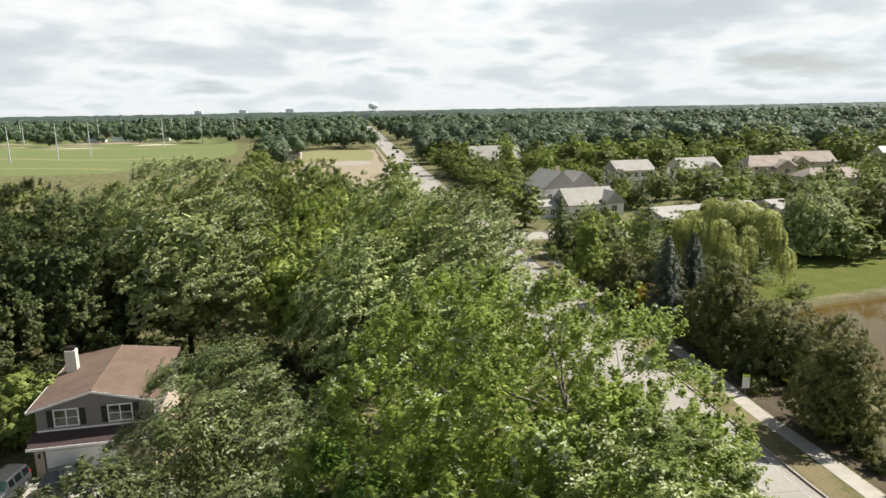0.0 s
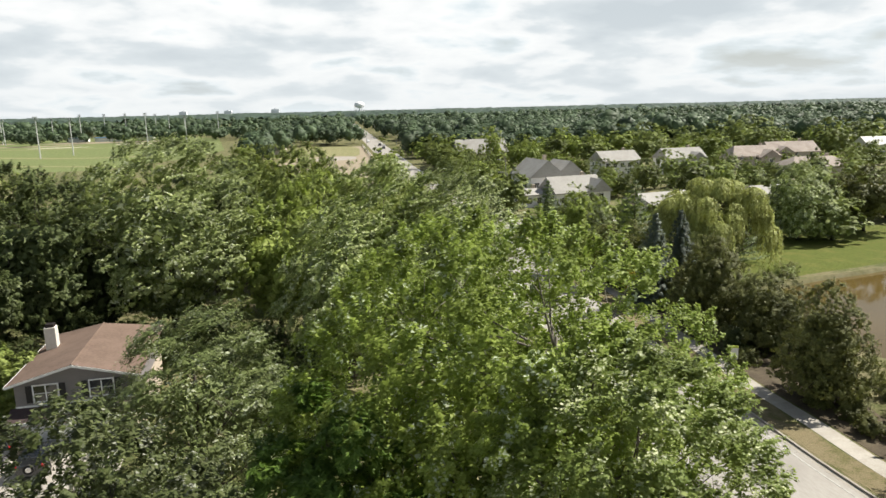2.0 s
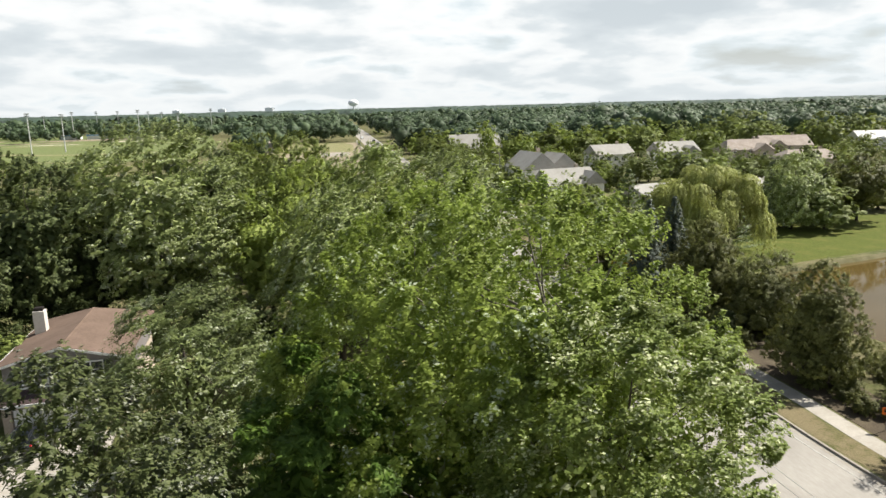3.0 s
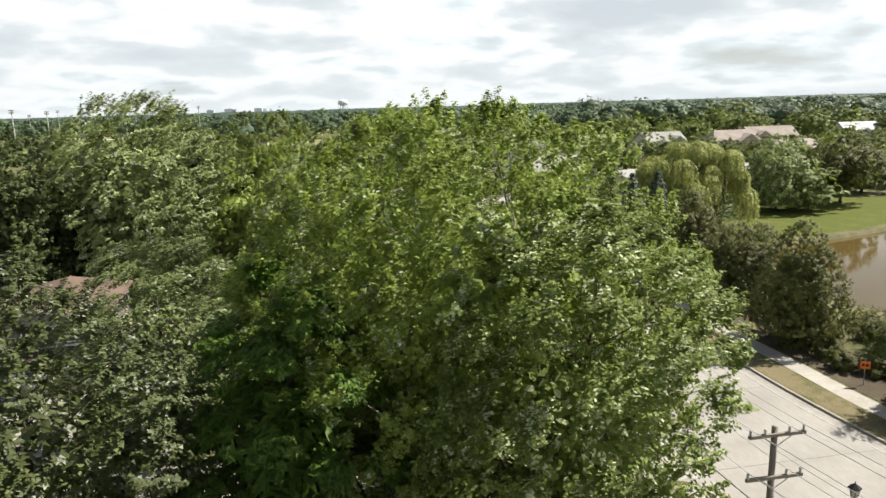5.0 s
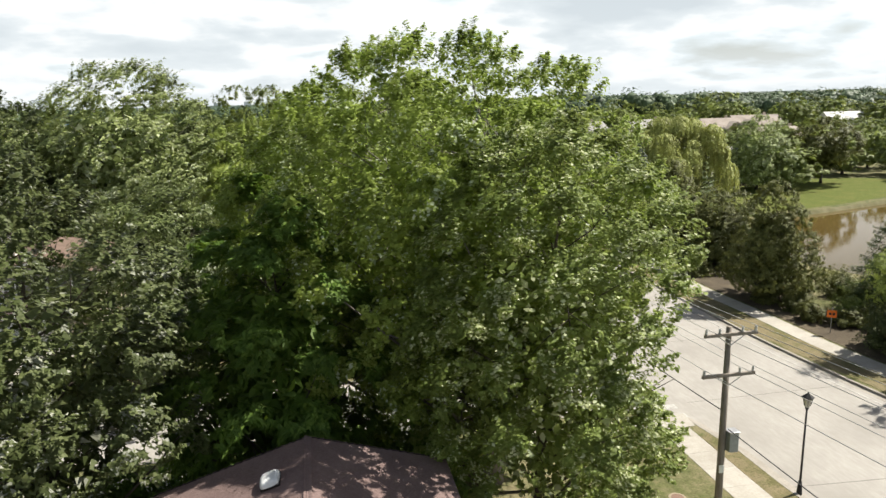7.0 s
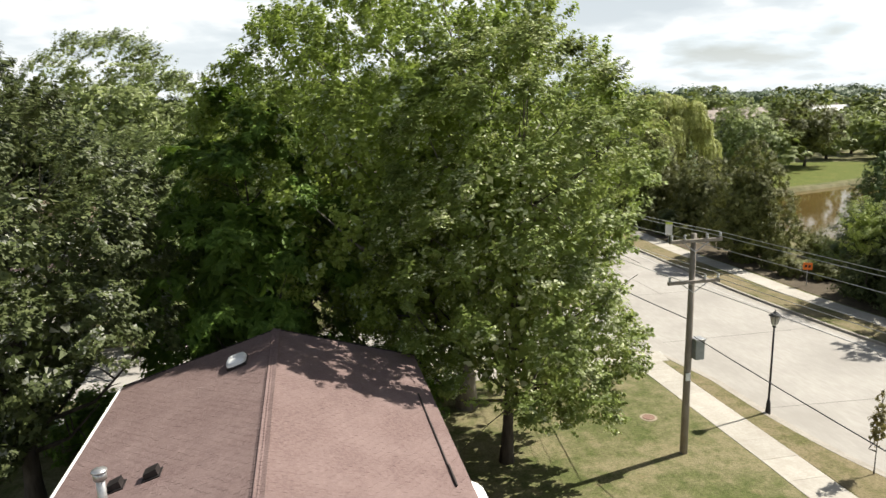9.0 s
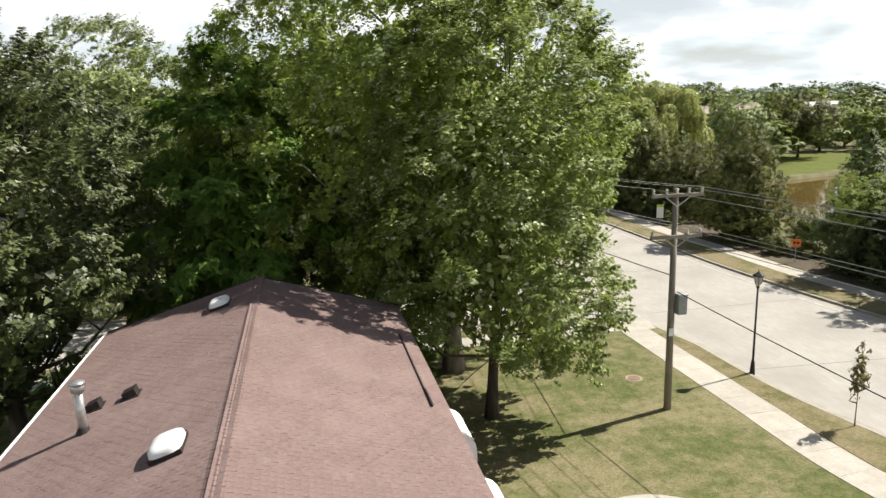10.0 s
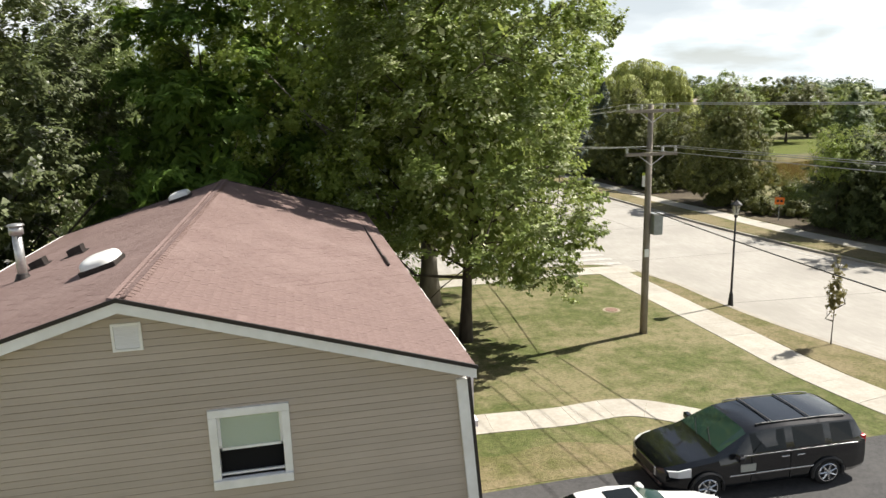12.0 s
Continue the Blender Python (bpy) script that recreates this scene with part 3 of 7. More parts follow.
def crown_leaves(rng, base, top, R, profile, lobes, clumps, per, size, tall=1.0, clump_size=0.42, inner=0.12, flat=0.8, core=90, heart=2.2, fill=0.82, spray=(0, 0, 0.4), stretch=1.0, trim=None, wide=0.85, cap=0.7, **leaf):
    """Lobes of clumps of leaves set evenly over a crown outline. Returns lobe centres, vertices and faces."""
    prof = PROFILES[profile]
    tall_m = top - base
    # points spread over the outline by area, thinned to the most even set
    uu = np.linspace(0.03, 0.985, 160)
    rr = R * prof(uu)
    dr, dz = np.gradient(rr), np.gradient(uu) * tall_m
    area = (rr + 0.03 * R) * np.hypot(dr, dz)
    pick = rng.choice(160, 1400, p=area / area.sum())
    ang = rng.uniform(0, 6.2832, 1400)
    nr, nz = dz[pick], -dr[pick]
    nn = np.hypot(nr, nz)
    skin = np.stack([rr[pick] * np.cos(ang), rr[pick] * np.sin(ang), base + uu[pick] * tall_m], 1)
    norm = np.stack([nr / nn * np.cos(ang), nr / nn * np.sin(ang), nz / nn], 1)
    gap = np.full(1400, 1e9)
    chosen, nxt = [], 0
    for _ in range(lobes):
        chosen.append(nxt)
        gap = np.minimum(gap, np.sum((skin - skin[nxt]) ** 2, 1))
        nxt = int(np.argmax(gap * rng.uniform(0.6, 1.0, 1400)))
    lr = fill * 2 * math.sqrt(area.sum() * 2 * math.pi / (4 * math.pi) / lobes) * rng.uniform(0.72, 1.22, lobes)
    face_l = norm[chosen]
    cen = skin[chosen] - face_l * (lr * rng.uniform(0.55, 1.15, lobes))[:, None]
    cen[:, 2] = np.maximum(cen[:, 2], base + 0.3 * lr)
    # clumps on the shells of the lobes
    k = rng.choice(lobes, clumps, p=lr ** 2 / np.sum(lr ** 2))
    way = unit(0.75 * rng.normal(size=(clumps, 3)) + 0.7 * face_l[k] + np.array([0, 0, 0.8 * cap]))
    cc = cen[k] + way * lr[k, None] * np.array([1, 1, tall]) * rng.uniform(0.8, 1.06, (clumps, 1))
    # keep clumps within the outline, softly
    uu = np.clip((cc[:, 2] - base) / (top - base), 0, 1)
    lim = R * prof(uu) * rng.uniform(0.93, 1.1, clumps) + 0.15 * R * (profile != "cone")
    rad = np.hypot(cc[:, 0], cc[:, 1])
    cc[:, :2] *= np.minimum(1, lim / np.maximum(rad, 1e-6))[:, None]
    cc[:, 2] = np.minimum(cc[:, 2], top - 0.02 * (top - base) + rng.uniform(-0.03, 0.03, clumps) * (top - base))
    face = way
    n_in = int(clumps * inner)
    if n_in:
        ui = rng.uniform(0.05, 0.9, n_in)
        ai = rng.uniform(0, 6.283, n_in)
        ri = R * prof(ui) * np.sqrt(rng.uniform(0, 0.5, n_in))
        cc = np.concatenate([cc, np.stack([ri * np.cos(ai), ri * np.sin(ai), base + ui * (top - base)], 1)])
        face = np.concatenate([face, unit(rng.normal(size=(n_in, 3)))])
    m = len(cc)
    cr = clump_size * rng.uniform(0.6, 1.45, m)
    idx = np.repeat(np.arange(m), per)
    # each clump is a spray that tapers along its twig
    twig = unit(np.asarray(spray) + 0.6 * face + 0.28 * rng.normal(size=(m, 3)))
    length = cr * stretch * rng.uniform(0.7, 1.5, m)
    along = rng.uniform(0, 1, m * per)
    off = unit(rng.normal(size=(m * per, 3))) * rng.uniform(0, 1, (m * per, 1)) ** 0.5
    pos = cc[idx] + twig[idx] * ((along - 0.25) * length[idx])[:, None] + off * (cr[idx] * wide * (1.08 - 0.85 * along))[:, None] * np.array([1, 1, flat])
    mid = np.array([0, 0, base + 0.45 * (top - base)])
    out = unit(0.35 * unit(pos - mid) + 0.35 * off + 0.9 * face[idx])
    if trim is not None:
        keep = trim(pos) > 0
        pos, out = pos[keep], out[keep]
    v, f = blades(rng, pos, out, size, **leaf)
    # oversized leaves added in the heart of the crown to block light
    n_c = lobes * core
    uc = rng.uniform(0.04, 0.7, n_c)
    ac = rng.uniform(0, 6.283, n_c)
    rc = R * prof(uc) * np.sqrt(rng.uniform(0.02, 0.34, n_c))
    pc = np.stack([rc * np.cos(ac), rc * np.sin(ac), base + uc * (top - base)], 1)
    if trim is not None:
        pc = pc[trim(pc) > 0]
    v2, f2 = blades(rng, pc, unit(pc - mid), size * heart, width=leaf.get("width", 0.5), messy=1.2, tri=leaf.get("tri", False))
    return cen, np.concatenate([v, v2]), np.concatenate([f, f2 + len(v)])


def wood(rng, cen, base, top, r0, lean=(0, 0), limbs=14, trunk_to=0.72, sides=6, clear=0.0, twigs=3):
    """A tapered trunk and limbs that reach for the lobes."""
    tr = bmesh.new()
    h = base + (top - base) * trunk_to
    pts, rad = [], []
    for i in range(9):
        t = i / 8
        pts.append((lean[0] * t + 0.25 * math.sin(2.1 * t + lean[1]) * t, lean[1] * t + 0.2 * math.sin(3.0 * t) * t, -0.1 + (h + 0.1) * t))
        rad.append(r0 * (1.35 if i == 0 else 1.0 - 0.86 * t))
    add_tube(tr, pts, rad, 10)
    lm = bmesh.new()
    cen = cen[cen[:, 2] > clear]
    order = np.argsort(cen[:, 2])
    for k in order[np.linspace(0, len(order) - 1, min(limbs, len(order))).astype(int)]:
        end = Vector(cen[k])
        z0 = max(min(end.z - 0.5 * math.hypot(end.x, end.y) - 0.6, h * 0.95), base * 0.75, clear * 0.62)
        t = min(z0 / h, 0.97)
        i = min(int(t * 8), 7)
        start = Vector(pts[i]).lerp(Vector(pts[i + 1]), t * 8 - i)
        midp = start.lerp(end, 0.5) + Vector((0, 0, -0.12 * (end - start).length)) + Vector(rng.normal(size=3) * 0.2)
        r1 = max(0.35 * r0 * (1 - 0.6 * t), 0.03)
        line = [start, start.lerp(midp, 0.6), midp, midp.lerp(end, 0.55), end]
        add_tube(lm, line, [r1, r1 * 0.8, r1 * 0.6, r1 * 0.4, r1 * 0.16], sides)
        for _ in range(twigs):
            s = line[2].lerp(end, rng.uniform(0, 0.7))
            e = s + Vector(rng.normal(size=3)) * (end - start).length * 0.22 + Vector((0, 0, 0.3))
            add_tube(lm, [s, s.lerp(e, 0.5) + Vector((0, 0, 0.1)), e], [r1 * 0.4, r1 * 0.25, r1 * 0.08], 4)
    for b in (tr, lm):
        bmesh.ops.recalc_face_normals(b, faces=b.faces[:])
    return tr, lm


def tree(x, y, top, base, R, label, leaf_mat, seed, profile="round", lobes=26, clumps=420, per=60, size=0.24, r0=0.28, bark=None, lean=(0, 0), limbs=14, group="", name="tree", category="tree", squash=(1, 1), turn=0.0, clear=0.0, shift=(0, 0), twigs=3, sides=6, **kw):
    rng = np.random.default_rng(seed)
    cen, v, f = crown_leaves(rng, base, top, R, profile, lobes, clumps, per, size, **kw)
    cen = cen + np.array([*shift, 0])
    v = v + np.array([*shift, 0])
    t = thing(name, pose(x, y, 0, 0, 0, turn), label, category, group)
    tr, lm = wood(rng, cen, base, top, r0, lean, limbs, clear=clear, twigs=twigs, sides=sides)
    part("trunk", tr, bark or BARK, t, smooth=True)
    part("branchwork", lm, bark or BARK, t, smooth=True)
    sq = np.array([squash[0], squash[1], 1.0])
    raw("crown", v * sq, f, leaf_mat, t)
    return t


def willow(x, y, top, R, label, seed):
    """A weeping willow: many mop-headed boughs, each shedding hanging strands of narrow leaves."""
    rng = np.random.default_rng(seed)
    t = thing("willow_tree", pose(x, y, 0), label, "tree")
    mops = 42
    u = (np.arange(mops) + 0.5) / mops
    a = np.arange(mops) * 2.39996 + rng.uniform(-0.4, 0.4, mops)
    q = np.sqrt(u) * rng.uniform(0.85, 1.05, mops)
    size = rng.uniform(1.2, 2.3, mops)
    cen = np.stack([R * 0.86 * q * np.cos(a), R * 0.86 * q * np.sin(a), 4.2 + (top - 5.4) * np.sqrt(np.clip(1.08 - q ** 2, 0, 1)) + rng.uniform(-2.4, 0.8, mops)], 1)
    tr, lm = wood(rng, cen, 3.4, top, 0.42, limbs=20, trunk_to=0.6)
    part("trunk", tr, BARK, t, smooth=True)
    part("branchwork", lm, BARK, t, smooth=True)
    per, strands = 24, 90
    k = np.repeat(np.arange(mops), strands)
    n = len(k)
    way = a[k] + rng.normal(size=n) * 1.25
    rho = size[k] * rng.uniform(0.2, 1.08, n) ** 0.6
    fall = np.clip(rng.uniform(0.5, 2.6, n) * (0.4 + 1.6 * q[k] ** 3), 0.4, cen[k, 2] - 0.7)
    s = np.tile(np.linspace(0, 1, per), (n, 1)) + rng.uniform(-0.03, 0.03, (n, per))
    arc = np.clip(s / 0.3, 0, 1) * math.pi / 2
    hang = np.clip((s - 0.3) / 0.7, 0, 1)
    rad = rho[:, None] * (np.sin(arc) + 0.1 * hang)
    px_ = cen[k, 0][:, None] + rad * np.cos(way)[:, None] + rng.normal(size=(n, per)) * 0.07
    py_ = cen[k, 1][:, None] + rad * np.sin(way)[:, None] + rng.normal(size=(n, per)) * 0.07
    pz_ = cen[k, 2][:, None] + 0.75 * size[k][:, None] * np.cos(arc) - hang * fall[:, None]
    p = np.stack([px_, py_, pz_], -1).reshape(-1, 3)
    out = unit(np.stack([np.cos(np.repeat(way, per)), np.sin(np.repeat(way, per)), 0.9 * np.cos(arc).reshape(-1)], 1))
    v, f = blades(rng, p, out, 0.36, width=0.3, tri=True, droop=3.0, upright=0.25, messy=0.8)
    raw("weeping_crown", v, f, LEAF_WILLOW, t, "mops of hanging pale green branches")
    # added inner leaves: the darker linden colour paints the shade inside the mops
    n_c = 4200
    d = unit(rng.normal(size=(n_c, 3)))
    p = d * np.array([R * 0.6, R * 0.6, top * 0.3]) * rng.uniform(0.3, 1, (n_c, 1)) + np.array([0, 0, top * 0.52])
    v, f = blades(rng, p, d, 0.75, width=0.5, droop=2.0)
    raw("inner_crown", v, f, LEAF_LINDEN, t, "inner leaves, shade put into their darker colour")
    return t


def conifer(x, y, top, R, label, leaf_mat, seed, base=0.4, tiers=26, per=190, size=0.3, sag=0.35, name="spruce_tree"):
    """Tiers of spreading boughs round a straight stem."""
    rng = np.random.default_rng(seed)
    t = thing(name, pose(x, y, 0), label, "tree")
    part("trunk", tube([(0, 0, -0.1), (0, 0, top * 0.5), (0, 0, top * 0.98)], [0.16, 0.1, 0.02], 8), BARK, t, smooth=True)
    P, O = [], []
    for i in range(tiers):
        u = (i + 0.5) / tiers
        z = base + (top - base) * u
        rr = R * (1 - u) ** 0.7 * rng.uniform(0.85, 1.1) + 0.08
        boughs = int(6 + 7 * (1 - u))
        off = rng.uniform(0, 6.28)
        for b in range(boughs):
            a = off + b * 6.283 / boughs + rng.uniform(-0.2, 0.2)
            n = int(per * (0.35 + 0.65 * (1 - u)) / 2.2)
            s = np.sqrt(rng.uniform(0.02, 1, n))
            L = rr * rng.uniform(0.8, 1.12)
            w = rng.normal(size=n) * 0.16 * L * (1.15 - s)
            p = np.stack([np.cos(a) * s * L - np.sin(a) * w, np.sin(a) * s * L + np.cos(a) * w, z - sag * s * L * 0.5 + 0.16 * s ** 3 * L + rng.normal(size=n) * 0.09], 1)
            P.append(p)
            O.append(np.tile([np.cos(a), np.sin(a), 0.1], (n, 1)))
    v, f = blades(rng, np.concatenate(P), np.concatenate(O), size * 1.1, width=0.34, tri=True, droop=0.2, upright=0.7, messy=0.5)
    raw("needle_crown", v, f, leaf_mat, t)
    return t


def bush(x, y, h, R, label, leaf_mat, seed, size=0.14, clumps=70, per=40, squash=(1, 1), name="shrub"):
    rng = np.random.default_rng(seed)
    t = thing(name, pose(x, y, 0), label, "shrub")
    cen, v, f = crown_leaves(rng, 0.05, h, R, "dome", 12, clumps, per, size, clump_size=0.25 * R, core=40)
    raw("crown", v * np.array([squash[0], squash[1], 1.0]), f, leaf_mat, t)
    st = bmesh.new()
    for c in cen:
        add_tube(st, [(0, 0, -0.05), (c[0] * 0.5, c[1] * 0.5, c[2] * 0.6), tuple(c)], [0.03, 0.02, 0.008], 5)
    part("stem", st, BARK, t)
    return t


# ---------------------------------------------------------------- the near house
ROOF = surf("roof_shingle", (0.155, 0.106, 0.096), (0.211, 0.151, 0.139), 14.0, 0.93, 0.5, 120.0, wear=(0.241, 0.176, 0.162), wscale=0.7, wamount=0.55, each=0.035, spec=0.15)
ROOF_UNDER = surf("roof_felt", (0.16, 0.105, 0.092), (0.2, 0.135, 0.12), 9.0, 0.95)
SIDING = surf("vinyl_siding", (0.44, 0.375, 0.314), (0.484, 0.417, 0.351), 3.0, 0.6, 0.05, 60.0, wear=(0.424, 0.362, 0.298), wscale=0.8, wamount=0.4, stretch=(0.3, 1, 3), each=0.04)
WHITE_TRIM = surf("white_trim", (0.827, 0.824, 0.818), (0.89, 0.888, 0.883), 6.0, 0.5, wear=(0.636, 0.621, 0.589), wscale=1.6, wamount=0.45)
DRIP = plain("dark_drip_edge", (0.02, 0.015, 0.014), 0.6)
DARK_METAL = surf("dark_metal", (0.028, 0.024, 0.023), (0.05, 0.042, 0.04), 9.0, 0.55, metal=0.4)
GALV = surf("galvanised_metal", (0.45, 0.45, 0.45), (0.62, 0.62, 0.61), 9.0, 0.38, metal=0.75, wear=(0.3, 0.28, 0.26), wscale=3.0)
ACRYLIC = surf("skylight_acrylic", (0.72, 0.73, 0.72), (0.8, 0.8, 0.79), 4.0, 0.3, wear=(0.55, 0.54, 0.5), wscale=3.0)
GLASS_DARK = plain("window_glass", (0.02, 0.024, 0.024), 0.04, spec=0.8)
BLIND = surf("green_blind", (0.4, 0.47, 0.33), (0.5, 0.55, 0.42), 4.0, 0.8, stretch=(1, 1, 9))
SCREEN = plain("insect_screen", (0.012, 0.012, 0.013), 0.8, spec=0.1)
INSIDE = plain("inside_wall", (0.3, 0.28, 0.25), 0.9)

RX, RZ, SLOPE = 0.66, 6.9, 0.3            # ridge line, ridge height, fall
EAVE_L, EAVE_R, GY0, GY1 = -4.02, 5.03, 3.6, 17.65
roof_z = lambda x: RZ - SLOPE * abs(x - RX)

house = thing("near_house", pose(0, 0, 0), "two-storey house with tan siding and a low brown shingle roof", "house")
# walls: a shell whose upper sides lean out, with the gable window left open
side_l = lambda z: -3.78 - 0.07 * max(0.0, 5.45 - z)
side_r = lambda z: 4.93 + 0.075 * max(0.0, 5.45 - z)
WY = 3.9                                     # face of the gable wall
WIN = (1.61, 2.43, 4.27, 5.15)
WIN2 = (-2.15, -1.33, 3.95, 4.85)


def wall_slab(bm, pts, y0, y1):
    """A slab between y0 and y1 with the outline pts in x, z."""
    a = [bm.verts.new((x, y0, z)) for x, z in pts]
    b = [bm.verts.new((x, y1, z)) for x, z in pts]
    bm.faces.new(a)
    bm.faces.new(b[::-1])
    for i in range(len(pts)):
        j = (i + 1) % len(pts)
        bm.faces.new((a[i], b[i], b[j], a[j]))


def gable_between(x0, x1, z0, z1=None):
    top = lambda x: z1 if z1 is not None else roof_z(x) - 0.13
    pts = [(x0, z0), (x1, z0), (x1, top(x1))]
    if z1 is None and x0 < RX < x1:
        pts.append((RX, top(RX)))
    return pts + [(x0, top(x0))]


bm = bmesh.new()
for pts in ([(side_l(0), 0), (side_r(0), 0), (side_r(WIN2[2]), WIN2[2]), (side_l(WIN2[2]), WIN2[2])],
            [(side_l(3.95), 3.95), (WIN2[0], 3.95), (WIN2[0], roof_z(WIN2[0]) - 0.13), (side_l(5.4), roof_z(side_l(5.4)) - 0.13)],
            gable_between(WIN2[0], WIN2[1], WIN2[3]), gable_between(WIN2[1], WIN[0], WIN2[2]),
            gable_between(WIN[0], WIN[1], WIN2[2], WIN[2]), gable_between(WIN[0], WIN[1], WIN[3]),
            [(WIN[1], 3.95), (side_r(3.95), 3.95), (side_r(5.4), roof_z(side_r(5.4)) - 0.13), (WIN[1], roof_z(WIN[1]) - 0.13)]):
    wall_slab(bm, pts, WY, WY + 0.16)
bmesh.ops.recalc_face_normals(bm, faces=bm.faces[:])
gable = part("gable_wall", bm, SIDING, house)
bm = bmesh.new()
wall_slab(bm, [(side_l(0), 0), (side_r(0), 0), (side_r(5.4), roof_z(4.93) - 0.13), (RX, RZ - 0.13), (side_l(5.4), roof_z(-3.78) - 0.13)], 17.2, 17.36)
bmesh.ops.recalc_face_normals(bm, faces=bm.faces[:])
part("back_wall", bm, SIDING, house)
for nm, f, d, lab in (("side_wall", side_l, 0.16, "shingled steep side wall"), ("side_wall", side_r, -0.16, "shingled steep side wall")):
    bm = bmesh.new()
    q = [(f(0), 0), (f(0) + d, 0), (f(5.45) + d, 5.36), (f(5.45), 5.36)]
    wall_slab(bm, q, WY + 0.16, 17.2)
    bmesh.ops.recalc_face_normals(bm, faces=bm.faces[:])
    part(nm, bm, ROOF, house, lab)
part("floor_deck", box(-3.7, 4.85, WY + 0.17, 17.19, 2.6, 2.75), INSIDE, house)
part("attic_deck", box(-3.6, 4.75, WY + 0.17, 17.19, 5.3, 5.4), INSIDE, house)

# lap siding, board by board, round the windows
PITCH = 0.099
z = 0.35
while z < 6.55:
    zt = min(z + PITCH, 6.66)
    xl, xr = side_l(z) + 0.07, side_r(z) - 0.08
    if z > 5.28:
        half = (RZ - 0.2 - zt) / SLOPE
        xl, xr = max(xl, RX - half), min(xr, RX + half)
    spans = [(xl, xr)]
    for w in (WIN, WIN2):
        if z < w[3] + 0.02 and zt > w[2] - 0.02:
            spans = [s for a, b in spans for s in ((a, min(b, w[0] - 0.02)), (max(a, w[1] + 0.02), b)) if s[1] - s[0] > 0.03]
    for a, b in spans:
        bm = bmesh.new()
        zg = zt - 0.012
        vs = [bm.verts.new(q) for yy, zz in ((WY - 0.002, z), (WY - 0.034, z), (WY - 0.02, zg), (WY - 0.008, zg + 0.002), (WY - 0.008, zt)) for q in ((a, yy, zz), (b, yy, zz))]
        for i in range(0, 8, 2):
            bm.faces.new((vs[i], vs[i + 1], vs[i + 3], vs[i + 2]))
        bmesh.ops.recalc_face_normals(bm, faces=bm.faces[:])
        part("siding_board", bm, SIDING, gable)
    z += PITCH


# windows
def sash_window(w, blind):
    x0, x1, z0, z1 = w
    win = thing("window_1", pose(0, 0, 0), "", "")
    win.parent = house
    win.name = "window"
    win["label"] = "white double-hung window, lower sash raised open"
    f = bmesh.new()
    t, y0, y1 = 0.105, WY - 0.07, WY + 0.05
    add_box(f, x0 - t, x1 + t, y0, y1, z1, z1 + t, 0.008)
    add_box(f, x0 - t, x1 + t, y0 - 0.03, y1, z0 - t - 0.02, z0, 0.008)
    add_box(f, x0 - t, x0, y0, y1, z0, z1, 0.008)
    add_box(f, x1, x1 + t, y0, y1, z0, z1, 0.008)
    part("frame", f, WHITE_TRIM, win)
    zm = z0 + 0.46 * (z1 - z0)
    s = bmesh.new()
    e = 0.035
    for a, b, yy in ((zm - 0.02, z1, WY + 0.0), (z0 + 0.0, z0 + 0.06, WY - 0.012)):
        add_box(s, x0, x1, yy, yy + 0.035, b - e if b == z1 else a, b)
        add_box(s, x0, x1, yy, yy + 0.035, a, a + e)
        if b == z1:
            add_box(s, x0, x0 + e, yy, yy + 0.035, a, b)
            add_box(s, x1 - e, x1, yy, yy + 0.035, a, b)
    part("sash", s, WHITE_TRIM, win)
    part("pane", box(x0 + e, x1 - e, WY + 0.012, WY + 0.02, zm, z1 - e), plain("clear_pane", (0.75, 0.85, 0.75), 0.02, alpha_glass=True), win).visible_shadow = False
    part("screen", box(x0, x1, WY + 0.055, WY + 0.06, z0, zm), SCREEN, win, "dark insect screen")
    part("blind", box(x0 + 0.02, x1 - 0.02, WY + 0.06, WY + 0.075, zm + 0.03, z1), BLIND, win, "pale green window blind")


sash_window(WIN, True)
sash_window(WIN2, True)

# gable vent
vent = thing("gable_vent", pose(0.665, WY - 0.03, 6.16), "", "")
vent.parent = house
vent["label"] = "white louvred attic vent"
f = bmesh.new()
for a in ((-0.175, 0.175, 0.0, 0.03), (-0.175, 0.175, 0.33, 0.36), (-0.175, -0.145, 0.03, 0.33), (0.145, 0.175, 0.03, 0.33)):
    add_box(f, a[0], a[1], -0.03, 0.02, a[2], a[3])
part("frame", f, WHITE_TRIM, vent)
for k in range(7):
    ob = part("louvre", box(-0.146, 0.146, -0.004, 0.004, -0.026, 0.026), WHITE_TRIM, vent)
    ob.matrix_local = pose(0, -0.006, 0.055 + k * 0.042, -30)

